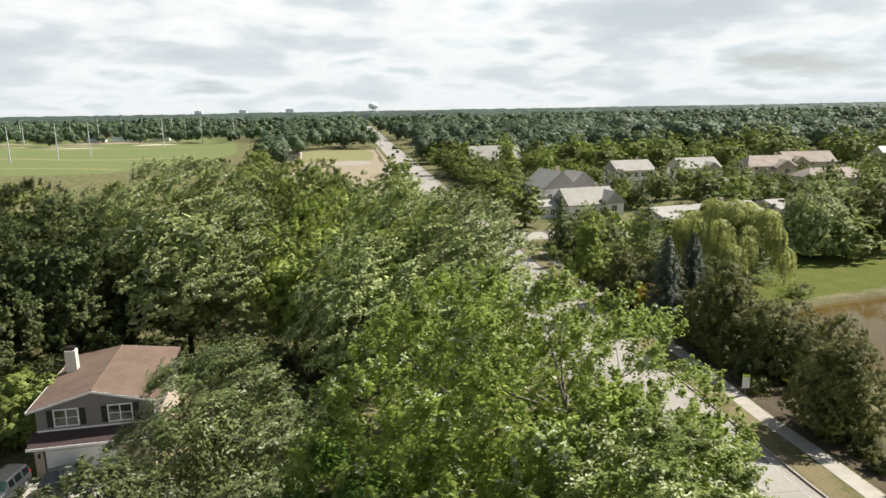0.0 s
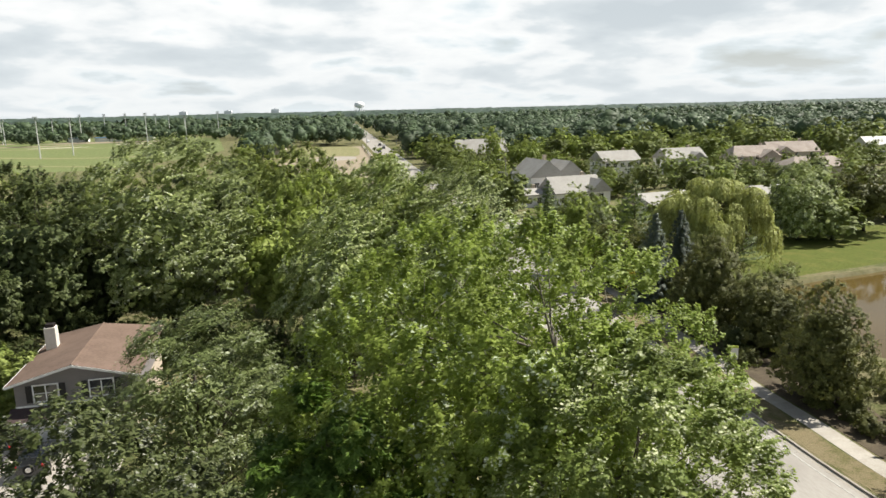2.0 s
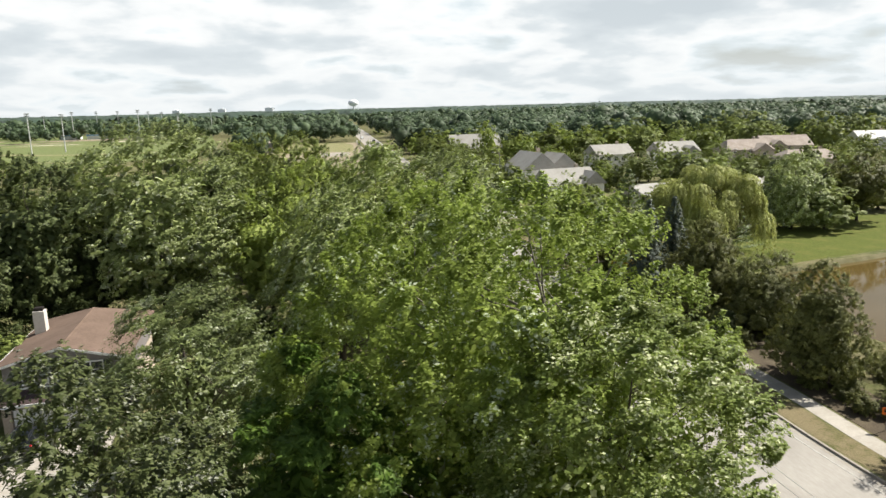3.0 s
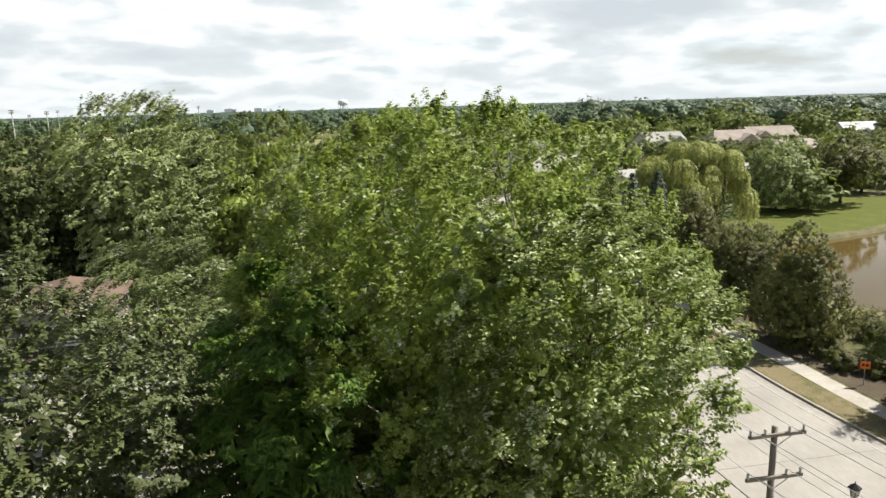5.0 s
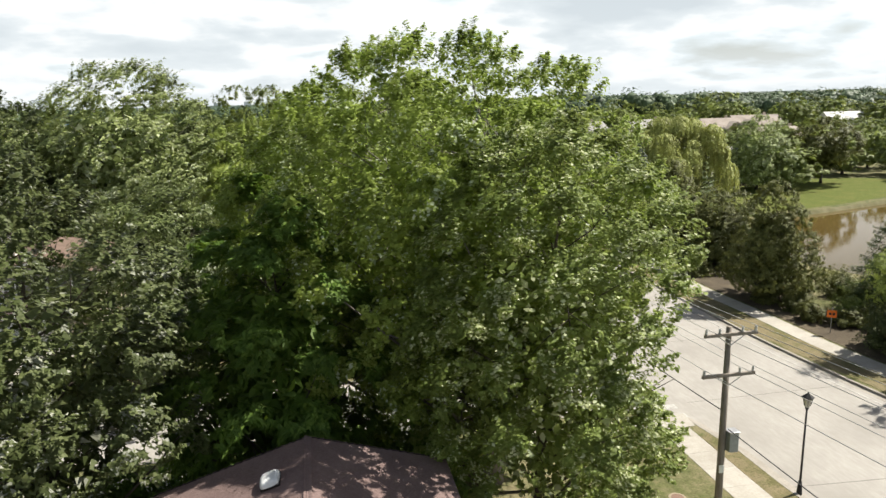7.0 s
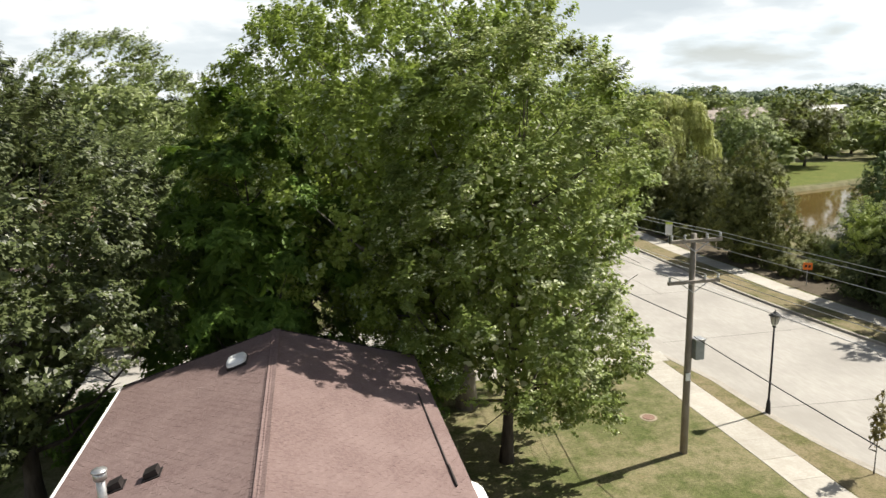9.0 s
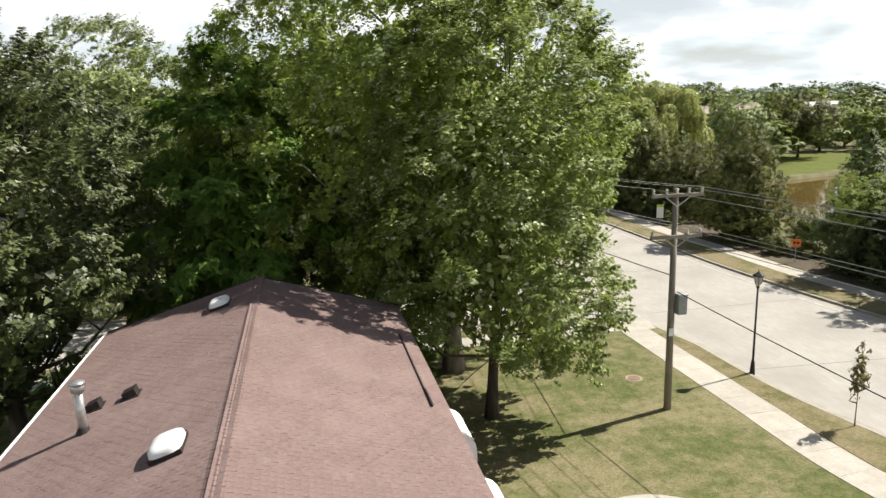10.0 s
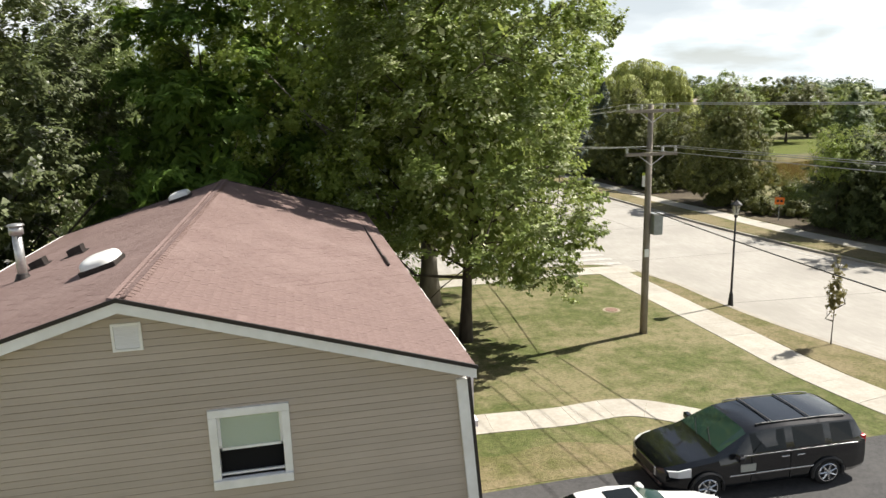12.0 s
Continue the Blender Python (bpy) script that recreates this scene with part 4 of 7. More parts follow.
# roof: two decks, ridge caps, rake boards, gutter
roof = thing("roof", pose(0, 0, 0), "", "")
roof.parent = house
roof["label"] = "low brown asphalt shingle roof, tree-shaded at the far end"
for x0, x1, nm in ((EAVE_L, RX, "deck"), (RX, EAVE_R, "deck")):
    bm = prism([(x0, GY0), (x1, GY0), (x1, GY1), (x0, GY1)], lambda x, y: roof_z(x) - 0.13, lambda x, y: roof_z(x) - 0.012)
    part(nm, bm, ROOF_UNDER, roof)
for s, xe in ((-1, EAVE_L), (1, EAVE_R)):
    for y, dy in ((GY0, -0.022), (GY1, 0.022)):
        bm = bmesh.new()
        wall_slab(bm, [(RX, RZ - 0.04), (xe, roof_z(xe) - 0.04), (xe, roof_z(xe) - 0.175), (RX, RZ - 0.175)], min(y, y + dy), max(y, y + dy))
        bmesh.ops.recalc_face_normals(bm, faces=bm.faces[:])
        part("rake_board", bm, WHITE_TRIM, roof, "white rake board")
        bm = bmesh.new()
        wall_slab(bm, [(RX, RZ + 0.012), (xe + 0.02 * s, roof_z(xe) + 0.008), (xe + 0.02 * s, roof_z(xe) - 0.045), (RX, RZ - 0.041)], min(y, y + dy * 1.7), max(y, y + dy * 1.7))
        bmesh.ops.recalc_face_normals(bm, faces=bm.faces[:])
        part("drip_edge", bm, DRIP, roof, "black drip edge")
    bm = bmesh.new()
    wall_slab(bm, [(RX, RZ - 0.131), (xe, roof_z(xe) - 0.131), (xe, roof_z(xe) - 0.16), (RX, RZ - 0.16)], GY0, WY)
    bmesh.ops.recalc_face_normals(bm, faces=bm.faces[:])
    part("soffit", bm, WHITE_TRIM, roof)
# white corner board and its dark shingle edge on the leaning side
for d0, d1, m_, nm in ((-0.13, 0.02, WHITE_TRIM, "corner_board"), (0.021, 0.075, DRIP, "shingle_edge")):
    bm = bmesh.new()
    wall_slab(bm, [(side_r(0) + d0, 0.0), (side_r(0) + d1, 0.0), (side_r(5.4) + d1, 5.32), (side_r(5.4) + d0, 5.32)], WY - 0.09 + (0.02 if m_ is DRIP else 0), WY + 0.1)
    bmesh.ops.recalc_face_normals(bm, faces=bm.faces[:])
    part(nm, bm, m_, house)
bm = bmesh.new()
wall_slab(bm, [(side_l(0) - 0.02, 0), (side_l(0) + 0.13, 0), (side_l(5.4) + 0.13, 5.34), (side_l(5.4) - 0.02, 5.34)], WY - 0.09, WY + 0.1)
bmesh.ops.recalc_face_normals(bm, faces=bm.faces[:])
part("corner_board", bm, WHITE_TRIM, house)
gl = bmesh.new()
gz = roof_z(EAVE_L) - 0.03
prof_ = [(0, 0), (-0.02, 0.0), (-0.1, 0.0), (-0.125, -0.04), (-0.125, -0.06), (-0.09, -0.11), (0, -0.11)]
a = [gl.verts.new((EAVE_L + x, GY0, gz + zz)) for x, zz in prof_]
b = [gl.verts.new((EAVE_L + x, GY1, gz + zz)) for x, zz in prof_]
for i in range(len(prof_) - 1):
    gl.faces.new((a[i], b[i], b[i + 1], a[i + 1]))
part("gutter", gl, WHITE_TRIM, roof, "white eaves gutter")


# skylight domes, flue, box vents, dark flashing strip
def on_roof(name, x, y, label):
    ob = thing(name, pose(x, y, roof_z(x), 0, -math.degrees(math.atan(SLOPE)) * (1 if x < RX else -1), 0), "", "")
    ob.parent = house
    ob["label"] = label
    return ob


for x, y in ((-0.36, 15.7), (-0.28, 6.85)):
    d = on_roof("skylight", x, y, "white acrylic dome skylight")
    part("curb", box(-0.28, 0.28, -0.36, 0.36, 0.0, 0.085, 0.01), DARK_METAL, d, "dark skylight curb")
    bm = bmesh.new()
    rows_ = []
    for j in range(7):
        t = j / 6 * math.pi / 2
        k, zz = math.cos(t) ** 0.55, 0.085 + 0.15 * math.sin(t) ** 0.8
        ring = []
        for i in range(24):
            c, s = math.cos(i * math.pi / 12), math.sin(i * math.pi / 12)
            sup = (abs(c) ** 4 + abs(s) ** 4) ** -0.25
            ring.append(bm.verts.new((0.29 * c * sup * max(k, 0.02), 0.39 * s * sup * max(k, 0.02), zz)))
        rows_.append(ring)
    for p, q in zip(rows_, rows_[1:]):
        for i in range(24):
            bm.faces.new((p[i], p[(i + 1) % 24], q[(i + 1) % 24], q[i]))
    bm.faces.new(rows_[-1])
    bmesh.ops.recalc_face_normals(bm, faces=bm.faces[:])
    part("dome", bm, ACRYLIC, d, smooth=True)
flue = thing("flue_pipe", pose(-2.38, 9.35, roof_z(-2.38)), "", "")
flue.parent = house
flue["label"] = "galvanised flue pipe with a rain cap"
part("pipe", tube([(0, 0, -0.15), (0, 0, 0.92)], 0.085, 20), GALV, flue, smooth=True)
part("flashing", tube([(0, 0, -0.12), (0, 0, 0.1)], [0.19, 0.1], 20), DARK_METAL, flue, "dark flashing collar")
part("cap_ring", tube([(0, 0, 0.86), (0, 0, 1.02)], 0.125, 20), GALV, flue, smooth=True)
part("cap_lid", tube([(0, 0, 1.02), (0, 0, 1.05), (0, 0, 1.075)], [0.15, 0.145, 0.03], 20), GALV, flue, smooth=True)
for x, y in ((-1.72, 10.5), (-2.5, 10.6)):
    v_ = on_roof("box_vent", x, y, "small dark brown roof vent")
    part("base", box(-0.2, 0.2, -0.2, 0.2, 0.0, 0.02), DARK_METAL, v_)
    bm = prism([(-0.13, -0.14), (0.16, -0.14), (0.16, 0.14), (-0.13, 0.14)], 0.02, lambda x, y: 0.15 + 0.12 * x)
    part("hood", bm, DARK_METAL, v_)
strip_ = on_roof("flashing_strip", 4.62, 11.75, "long dark flashing strip on the shingles")
part("strip", box(-0.02, 0.02, -2.5, 2.5, 0.004, 0.035, 0.006), DARK_METAL, strip_)
part("upstand", box(-0.012, 0.03, -2.5, -1.6, 0.035, 0.06, 0.006), DARK_METAL, strip_)

# white window boxes that stand out of the steep side
for y in (6.7, 9.9):
    d = thing("side_dormer", pose(5.12, y, 3.55), "", "")
    d.parent = house
    d["label"] = "white rounded window dormer on the steep side"
    bm = bmesh.new()
    pro = [(0, 0.0), (0.5, 0.0), (0.5, 0.95), (0.47, 1.12), (0.4, 1.27), (0.28, 1.4), (0.12, 1.48), (-0.05, 1.5)]
    for y0, y1 in ((-0.62, -0.5), (0.5, 0.62)):
        va = [bm.verts.new((x, y0, zz)) for x, zz in pro]
        vb = [bm.verts.new((x, y1, zz)) for x, zz in pro]
        bm.faces.new(va)
        bm.faces.new(vb[::-1])
        for i in range(len(pro)):
            j = (i + 1) % len(pro)
            bm.faces.new((va[i], vb[i], vb[j], va[j]))
    va = [bm.verts.new((x, -0.6, zz + 0.02)) for x, zz in pro[2:]]
    vb = [bm.verts.new((x, 0.6, zz + 0.02)) for x, zz in pro[2:]]
    for i in range(len(va) - 1):
        bm.faces.new((va[i], vb[i], vb[i + 1], va[i + 1]))
    add_box(bm, 0.4, 0.56, -0.66, 0.66, -0.1, 0.02)
    bmesh.ops.recalc_face_normals(bm, faces=bm.faces[:])
    part("frame", bm, WHITE_TRIM, d)
    part("pane", box(0.38, 0.4, -0.5, 0.5, 0.02, 1.0), GLASS_DARK, d)


def shingles():
    """Tabs in broken rows: those by the gable are separate pieces, the rest one mesh a slope."""
    expo, tabw = 0.122, 0.3
    ang = math.atan(SLOPE)
    tab = bmesh.new()
    vs = [tab.verts.new(p) for p in ((0, 0, 0), (0, tabw - 0.007, 0), (0, tabw - 0.007, 0.009), (0, 0, 0.009), (-expo - 0.02, 0, 0.002), (-expo - 0.02, tabw - 0.007, 0.002))]
    for q in ((3, 2, 5, 4), (0, 1, 2, 3), (0, 3, 4), (1, 5, 2)):
        tab.faces.new([vs[i] for i in q])
    me = bpy.data.meshes.new("shingle")
    tab.to_mesh(me)
    tab.free()
    me.materials.append(ROOF)
    co = np.array([v.co[:] for v in me.vertices])
    rng = np.random.default_rng(5)
    for s, xe in ((1, EAVE_R), (-1, EAVE_L)):
        rows = int(abs(xe - RX) / math.cos(ang) / expo)
        V, F, n = [], [], 0
        for r in range(rows + 1):
            d = r * expo
            x = xe - s * d * math.cos(ang)
            zz = roof_z(xe) + d * math.sin(ang) - 0.012
            y = GY0 - (r % 2) * tabw / 2 - 0.1
            while y < GY1 - 0.05:
                lift = rng.uniform(0, 0.003)
                m = Matrix.Translation((x, max(y, GY0), zz + lift)) @ Matrix.Rotation(ang * s, 4, "Y") @ Matrix.Diagonal((s, 1, 1, 1))
                if s == 1 and GY0 - 0.2 <= y < GY0 + 1.9:
                    ob = new("shingle", me)
                    ob.parent = roof
                    ob.matrix_world = m
                else:
                    M = np.array(m)
                    V.append(co @ M[:3, :3].T + M[:3, 3])
                    o = n * 6
                    F += [(o + 3, o + 2, o + 5, o + 4), (o, o + 1, o + 2, o + 3), (o, o + 3, o + 4), (o + 1, o + 5, o + 2)]
                    n += 1
                y += tabw
        ob = raw("shingle_field", np.concatenate(V).tolist(), F, ROOF, roof)
        tagged(ob, kind="stuff")
    k = 0
    y = GY0
    while y < GY1:
        bm = bmesh.new()
        w, t = 0.15, 0.008 + 0.002 * (k % 2)
        a = [bm.verts.new((RX + dx, yy, RZ - SLOPE * abs(dx) + t + hh)) for yy, hh in ((y, 0.008), (min(y + 0.17, GY1), 0.0)) for dx in (-w, 0, w)]
        b = [bm.verts.new((v.co.x, v.co.y, v.co.z - 0.02)) for v in a]
        bm.faces.new((a[0], a[1], a[4], a[3]))
        bm.faces.new((a[1], a[2], a[5], a[4]))
        bm.faces.new((b[0], b[1], a[1], a[0]))
        bm.faces.new((b[1], b[2], a[2], a[1]))
        bmesh.ops.recalc_face_normals(bm, faces=bm.faces[:])
        part("ridge_cap", bm, ROOF, roof)
        y += 0.15
        k += 1


# ---------------------------------------------------------------- street furniture
POLE_WOOD = surf("weathered_pole", (0.221, 0.193, 0.16), (0.328, 0.291, 0.25), 6.0, 0.9, 0.5, 30.0, stretch=(4, 4, 0.3), wear=(0.131, 0.107, 0.082), wscale=0.8)
CERAMIC = plain("grey_insulator", (0.5, 0.5, 0.48), 0.3)
CABLE = plain("cable", (0.42, 0.42, 0.42), 0.4)
BLACK_CABLE = plain("black_cable", (0.03, 0.03, 0.032), 0.6)
BOX_GREY = surf("grey_box_paint", (0.26, 0.28, 0.27), (0.33, 0.35, 0.34), 5.0, 0.5)
BLACK_PAINT = surf("black_paint", (0.012, 0.012, 0.013), (0.025, 0.024, 0.024), 8.0, 0.45)
LANTERN = plain("lantern_glass", (0.7, 0.68, 0.6), 0.2, alpha_glass=True)
ORANGE = surf("orange_sign", (0.75, 0.16, 0.02), (0.85, 0.22, 0.03), 5.0, 0.5)
SIGN_WHITE = surf("sign_white", (0.74, 0.76, 0.74), (0.82, 0.83, 0.8), 5.0, 0.5)
SIGN_LIME = plain("sign_lime", (0.5, 0.62, 0.08), 0.5)
STEEL = surf("post_steel", (0.28, 0.28, 0.28), (0.38, 0.38, 0.37), 6.0, 0.45, metal=0.6)

PX, PY = 15.78, 18.83
UP_ARM, LOW_ARM = 8.56, 7.0
pole = thing("utility_pole", pose(PX, PY, 0), "weathered wooden utility pole with two crossarms and a grey box", "utility pole")
part("pole", tube([(0, 0, -0.2), (0.0, 0, 4.0), (0, 0, 8.8)], [0.15, 0.13, 0.1], 14), POLE_WOOD, pole, smooth=True)
for z, w in ((UP_ARM, 1.05), (LOW_ARM, 1.05)):
    arm = part("crossarm", box(-w, w, -0.2, -0.09, z - 0.06, z + 0.06, 0.01), POLE_WOOD, pole)
    for s in (-1, 1):
        part("brace", tube([(s * 0.5, -0.19, z - 0.06), (0, -0.14, z - 0.42)], 0.018, 6), GALV, pole, "galvanised brace")
    for x in (-0.98, -0.45, 0.45, 0.98) if z == UP_ARM else (-0.98, 0.45, 0.98):
        part("insulator", tube([(x, -0.145, z + 0.06), (x, -0.145, z + 0.1), (x, -0.145, z + 0.15), (x, -0.145, z + 0.2), (x, -0.145, z + 0.25)], [0.03, 0.06, 0.035, 0.06, 0.03], 10), CERAMIC, pole, "grey insulator")
cab = part("meter_box", box(0.13, 0.5, -0.3, 0.05, 3.95, 4.72, 0.02), BOX_GREY, pole, "grey metal box")
part("hood", box(0.11, 0.53, -0.33, 0.07, 4.72, 4.77, 0.008), GALV, cab, "pale metal hood")
part("conduit", tube([(0.15, 0.03, 3.97), (0.15, 0.06, 0.1)], 0.022, 8), POLE_WOOD, pole)
part("ground_rod_plate", box(-0.16, 0.02, -0.19, -0.15, 3.1, 3.4, 0.005), SIGN_WHITE, pole, "small white tag")


def wire(name, a, b, sag, r, material, label, n=22):
    pts = []
    for i in range(n + 1):
        t = i / n
        p = Vector(a).lerp(Vector(b), t)
        p.z -= sag * 4 * t * (1 - t)
        pts.append(p)
    return tagged(part(name, tube(pts, r, 5), material), label, "cable")


# wires run along the road, to poles beyond the view both ways
NEXT = (17.6, 66.0)
PREV = (23.0, -29.0)
for x, z in ((-0.98, UP_ARM + 0.27), (0.45, UP_ARM + 0.27), (0.98, UP_ARM + 0.27), (-0.98, LOW_ARM + 0.27), (0.98, LOW_ARM + 0.27), (0.45, LOW_ARM + 0.27)):
    wire("power_line", (PX + x, PY - 0.145, z), (NEXT[0] + x, NEXT[1], z), 0.9, 0.011, CABLE, "sagging grey power line on the utility pole")
    wire("power_line", (PX + x, PY - 0.145, z), (PREV[0] + x, PREV[1], z), 0.12, 0.012, CABLE, "sagging grey power line on the utility pole")
wire("telephone_line", (PX + 0.12, PY - 0.15, 4.85), (20.2, PREV[1], 4.9), 0.95, 0.02, BLACK_CABLE, "thick black telephone line")
wire("telephone_line", (PX + 0.12, PY + 0.15, 5.4), (NEXT[0], NEXT[1], 5.4), 1.0, 0.022, BLACK_CABLE, "thick black telephone line")

lamp = thing("street_lamp", pose(21.2, 21.15, 0), "slim black street lamp with a lantern head", "street lamp")
part("base", tube([(0, 0, -0.05), (0, 0, 0.1), (0, 0, 0.5), (0, 0, 0.62)], [0.12, 0.11, 0.08, 0.055], 14), BLACK_PAINT, lamp, smooth=True)
part("post", tube([(0, 0, 0.6), (0, 0, 4.0)], [0.05, 0.038], 12), BLACK_PAINT, lamp, smooth=True)
part("lantern", tube([(0, 0, 4.02), (0, 0, 4.1), (0, 0, 4.45)], [0.08, 0.13, 0.2], 6), LANTERN, lamp, "pale glass lantern")
part("roof", tube([(0, 0, 4.45), (0, 0, 4.48), (0, 0, 4.6), (0, 0, 4.66)], [0.26, 0.25, 0.09, 0.02], 6), BLACK_PAINT, lamp)
part("finial", tube([(0, 0, 4.64), (0, 0, 4.74)], [0.025, 0.008], 8), BLACK_PAINT, lamp)
part("collar", tube([(0, 0, 3.9), (0, 0, 3.95), (0, 0, 4.03)], [0.045, 0.085, 0.06], 10), BLACK_PAINT, lamp)
for k in range(6):
    a = k * math.pi / 3
    part("rib", tube([(0.13 * math.cos(a), 0.13 * math.sin(a), 4.1), (0.205 * math.cos(a), 0.205 * math.sin(a), 4.46)], 0.012, 5), BLACK_PAINT, lamp)

# orange works sign on the far verge, white marker panel by the pavement
sg = thing("works_sign", pose(37.0, 38.6, 0, 0, 0, -35), "orange works sign on a thin steel post", "sign")
part("post", tube([(0, 0.03, -0.1), (0, 0.03, 1.9)], 0.03, 8), STEEL, sg)
part("panel", box(-0.31, 0.31, -0.012, 0.012, 1.2, 1.72, 0.006), ORANGE, sg)
part("bar", box(-0.2, -0.04, -0.018, -0.013, 1.38, 1.55), BLACK_PAINT, sg, "dark unreadable mark")
part("bar", box(0.04, 0.2, -0.018, -0.013, 1.38, 1.55), BLACK_PAINT, sg, "dark unreadable mark")
sg = thing("marker_panel", pose(35.6, 55.7, 0, 0, 0, -20), "white upright marker panel with a lime top", "sign")
part("post", tube([(0, 0.03, -0.1), (0, 0.03, 0.75)], 0.04, 8), STEEL, sg)
part("panel", box(-0.32, 0.32, -0.015, 0.015, 0.7, 1.75, 0.006), SIGN_WHITE, sg)
part("top_band", box(-0.325, 0.325, -0.018, 0.018, 1.75, 2.0, 0.006), SIGN_LIME, sg, "lime green band")

mh = thing("manhole", pose(15.95, 22.0, 0.0), "rusty round manhole cover in a worn patch of lawn", "manhole")
part("ring", tube([(0, 0, -0.05), (0, 0, 0.012)], [0.4, 0.37], 28), DIRT, mh, "bare earth ring")
part("cover", tube([(0, 0, 0.012), (0, 0, 0.028)], [0.27, 0.26], 24), surf("rusty_iron", (0.15, 0.09, 0.065), (0.24, 0.15, 0.11), 20.0, 0.8), mh)


# ---------------------------------------------------------------- vehicles
GLASS_CAR = plain("tinted_glass", (0.006, 0.008, 0.008), 0.03, spec=0.35)
GLASS_GREEN = plain("windscreen_glass", (0.02, 0.045, 0.034), 0.05, spec=0.8)
TYRE = surf("tyre_rubber", (0.014, 0.014, 0.014), (0.025, 0.025, 0.025), 20.0, 0.85)
RIM = plain("alloy_rim", (0.55, 0.55, 0.56), 0.25, 0.9)
CHROME = plain("chrome", (0.7, 0.7, 0.7), 0.12, 1.0)
RED_LAMP = plain("tail_lamp", (0.5, 0.01, 0.012), 0.15)
CLEAR_LAMP = plain("head_lamp", (0.75, 0.77, 0.78), 0.1, 0.2)
TRIM_BLACK = plain("black_trim", (0.012, 0.012, 0.013), 0.5)


def car(name, m, label, paint, stations, glazed, axles, wheel_r, extras=None, screen=None, rear=None):
    """A car body lofted through stations (x, sill, belt, roof, half width, half roof width); front at x = 0, facing -x."""
    t = thing(name, m, label, "car")
    bm = bmesh.new()
    rings = []
    for x, zb, zk, zr, hw, hr in stations:
        half = [(0.0, zb), (hw * 0.9, zb), (hw * 0.985, zb + 0.14), (hw, zb + 0.5 * (zk - zb)), (hw * 0.975, zk), (hr + 0.03, zr - 0.1 if zr - zk > 0.2 else zr - 0.02), (hr * 0.86, zr - 0.012), (0.0, zr)]
        ring = [bm.verts.new((x, y, z)) for y, z in half]
        ring += [bm.verts.new((x, -y, z)) for y, z in half[-2:0:-1]]
        rings.append(ring)
    n = len(rings[0])
    for a, b in zip(rings, rings[1:]):
        for k in range(n):
            bm.faces.new((a[k], a[(k + 1) % n], b[(k + 1) % n], b[k]))
    bm.faces.new(rings[0])
    bm.faces.new(rings[-1][::-1])
    bmesh.ops.recalc_face_normals(bm, faces=bm.faces[:])
    grid = [[v.co.copy() for v in r] for r in rings]
    body = part("body", bm, paint, t, smooth=True)
    body.data.set_sharp_from_angle(angle=radians(26))

    def glass(nm, i, j, ks, mat_, mx=0.06, mz=0.07, lift=0.006):
        """Panes laid on the body between stations i and j for ring steps ks."""
        for k in ks:
            a, b, c, d = grid[i][k], grid[j][k], grid[j][(k + 1) % n], grid[i][(k + 1) % n]
            nor = ((b - a).cross(d - a)).normalized()
            mid = (a + b + c + d) / 4
            if nor.dot(mid - Vector((mid.x, 0, 0.9))) < 0:
                nor = -nor
            bl = lambda u, v: a.lerp(b, u).lerp(d.lerp(c, u), v)
            bb = bmesh.new()
            q = [bb.verts.new(bl(u, v) + nor * lift) for u, v in ((mx, mz), (1 - mx, mz), (1 - mx, 1 - mz), (mx, 1 - mz))]
            q2 = [bb.verts.new(v.co - nor * (lift + 0.01)) for v in q]
            bb.faces.new(q)
            for s in range(4):
                bb.faces.new((q[s], q[(s + 1) % 4], q2[(s + 1) % 4], q2[s]))
            bmesh.ops.recalc_face_normals(bb, faces=bb.faces[:])
            part(nm, bb, mat_, t)
    for i, j in glazed:
        glass("side_window", i, j, (4, n - 5), GLASS_CAR)
    if screen:
        glass("windscreen", screen[0], screen[1], (5, 6, n - 7, n - 6), GLASS_GREEN, 0.04, 0.0)
    if rear:
        glass("rear_window", rear[0], rear[1], (5, 6, n - 7, n - 6), GLASS_CAR, 0.1, 0.0)
    for x in axles:
        for s in (-1, 1):
            hw = max(st[4] for st in stations)
            w = part("wheel", tube([(0, -0.02, 0), (0, 0.0, 0), (0, 0.18, 0), (0, 0.2, 0)], [wheel_r * 0.93, wheel_r, wheel_r, wheel_r * 0.93], 28), TYRE, t, smooth=True)
            w.matrix_local = pose(x, s * (hw - 0.18) - (0.0 if s > 0 else 0.0), wheel_r, 0, 0, 0 if s > 0 else 180)
            rim = bmesh.new()
            add_tube(rim, [(0, 0.17, 0), (0, 0.205, 0)], wheel_r * 0.3, 16)
            for q in range(7):
                a = q * 2 * math.pi / 7
                add_tube(rim, [(wheel_r * 0.1 * math.cos(a), 0.205, wheel_r * 0.1 * math.sin(a)), (wheel_r * 0.66 * math.cos(a), 0.207, wheel_r * 0.66 * math.sin(a))], 0.03, 6)
            for q in range(20):
                a, b = q * math.pi / 10, (q + 1) * math.pi / 10
                add_tube(rim, [(wheel_r * 0.68 * math.cos(a), 0.205, wheel_r * 0.68 * math.sin(a)), (wheel_r * 0.68 * math.cos(b), 0.205, wheel_r * 0.68 * math.sin(b))], 0.022, 5)
            part("rim", rim, RIM, w)
            arch = bmesh.new()
            pts = [(wheel_r * 1.17 * math.cos(a), 0.19, wheel_r * 1.17 * math.sin(a)) for a in np.linspace(-0.25, math.pi + 0.25, 15)]
            add_tube(arch, pts, 0.045, 6)
            part("arch", arch, TRIM_BLACK, t).matrix_local = pose(x, s * (hw - 0.18), wheel_r, 0, 0, 0 if s > 0 else 180)
    if extras:
        extras(t)
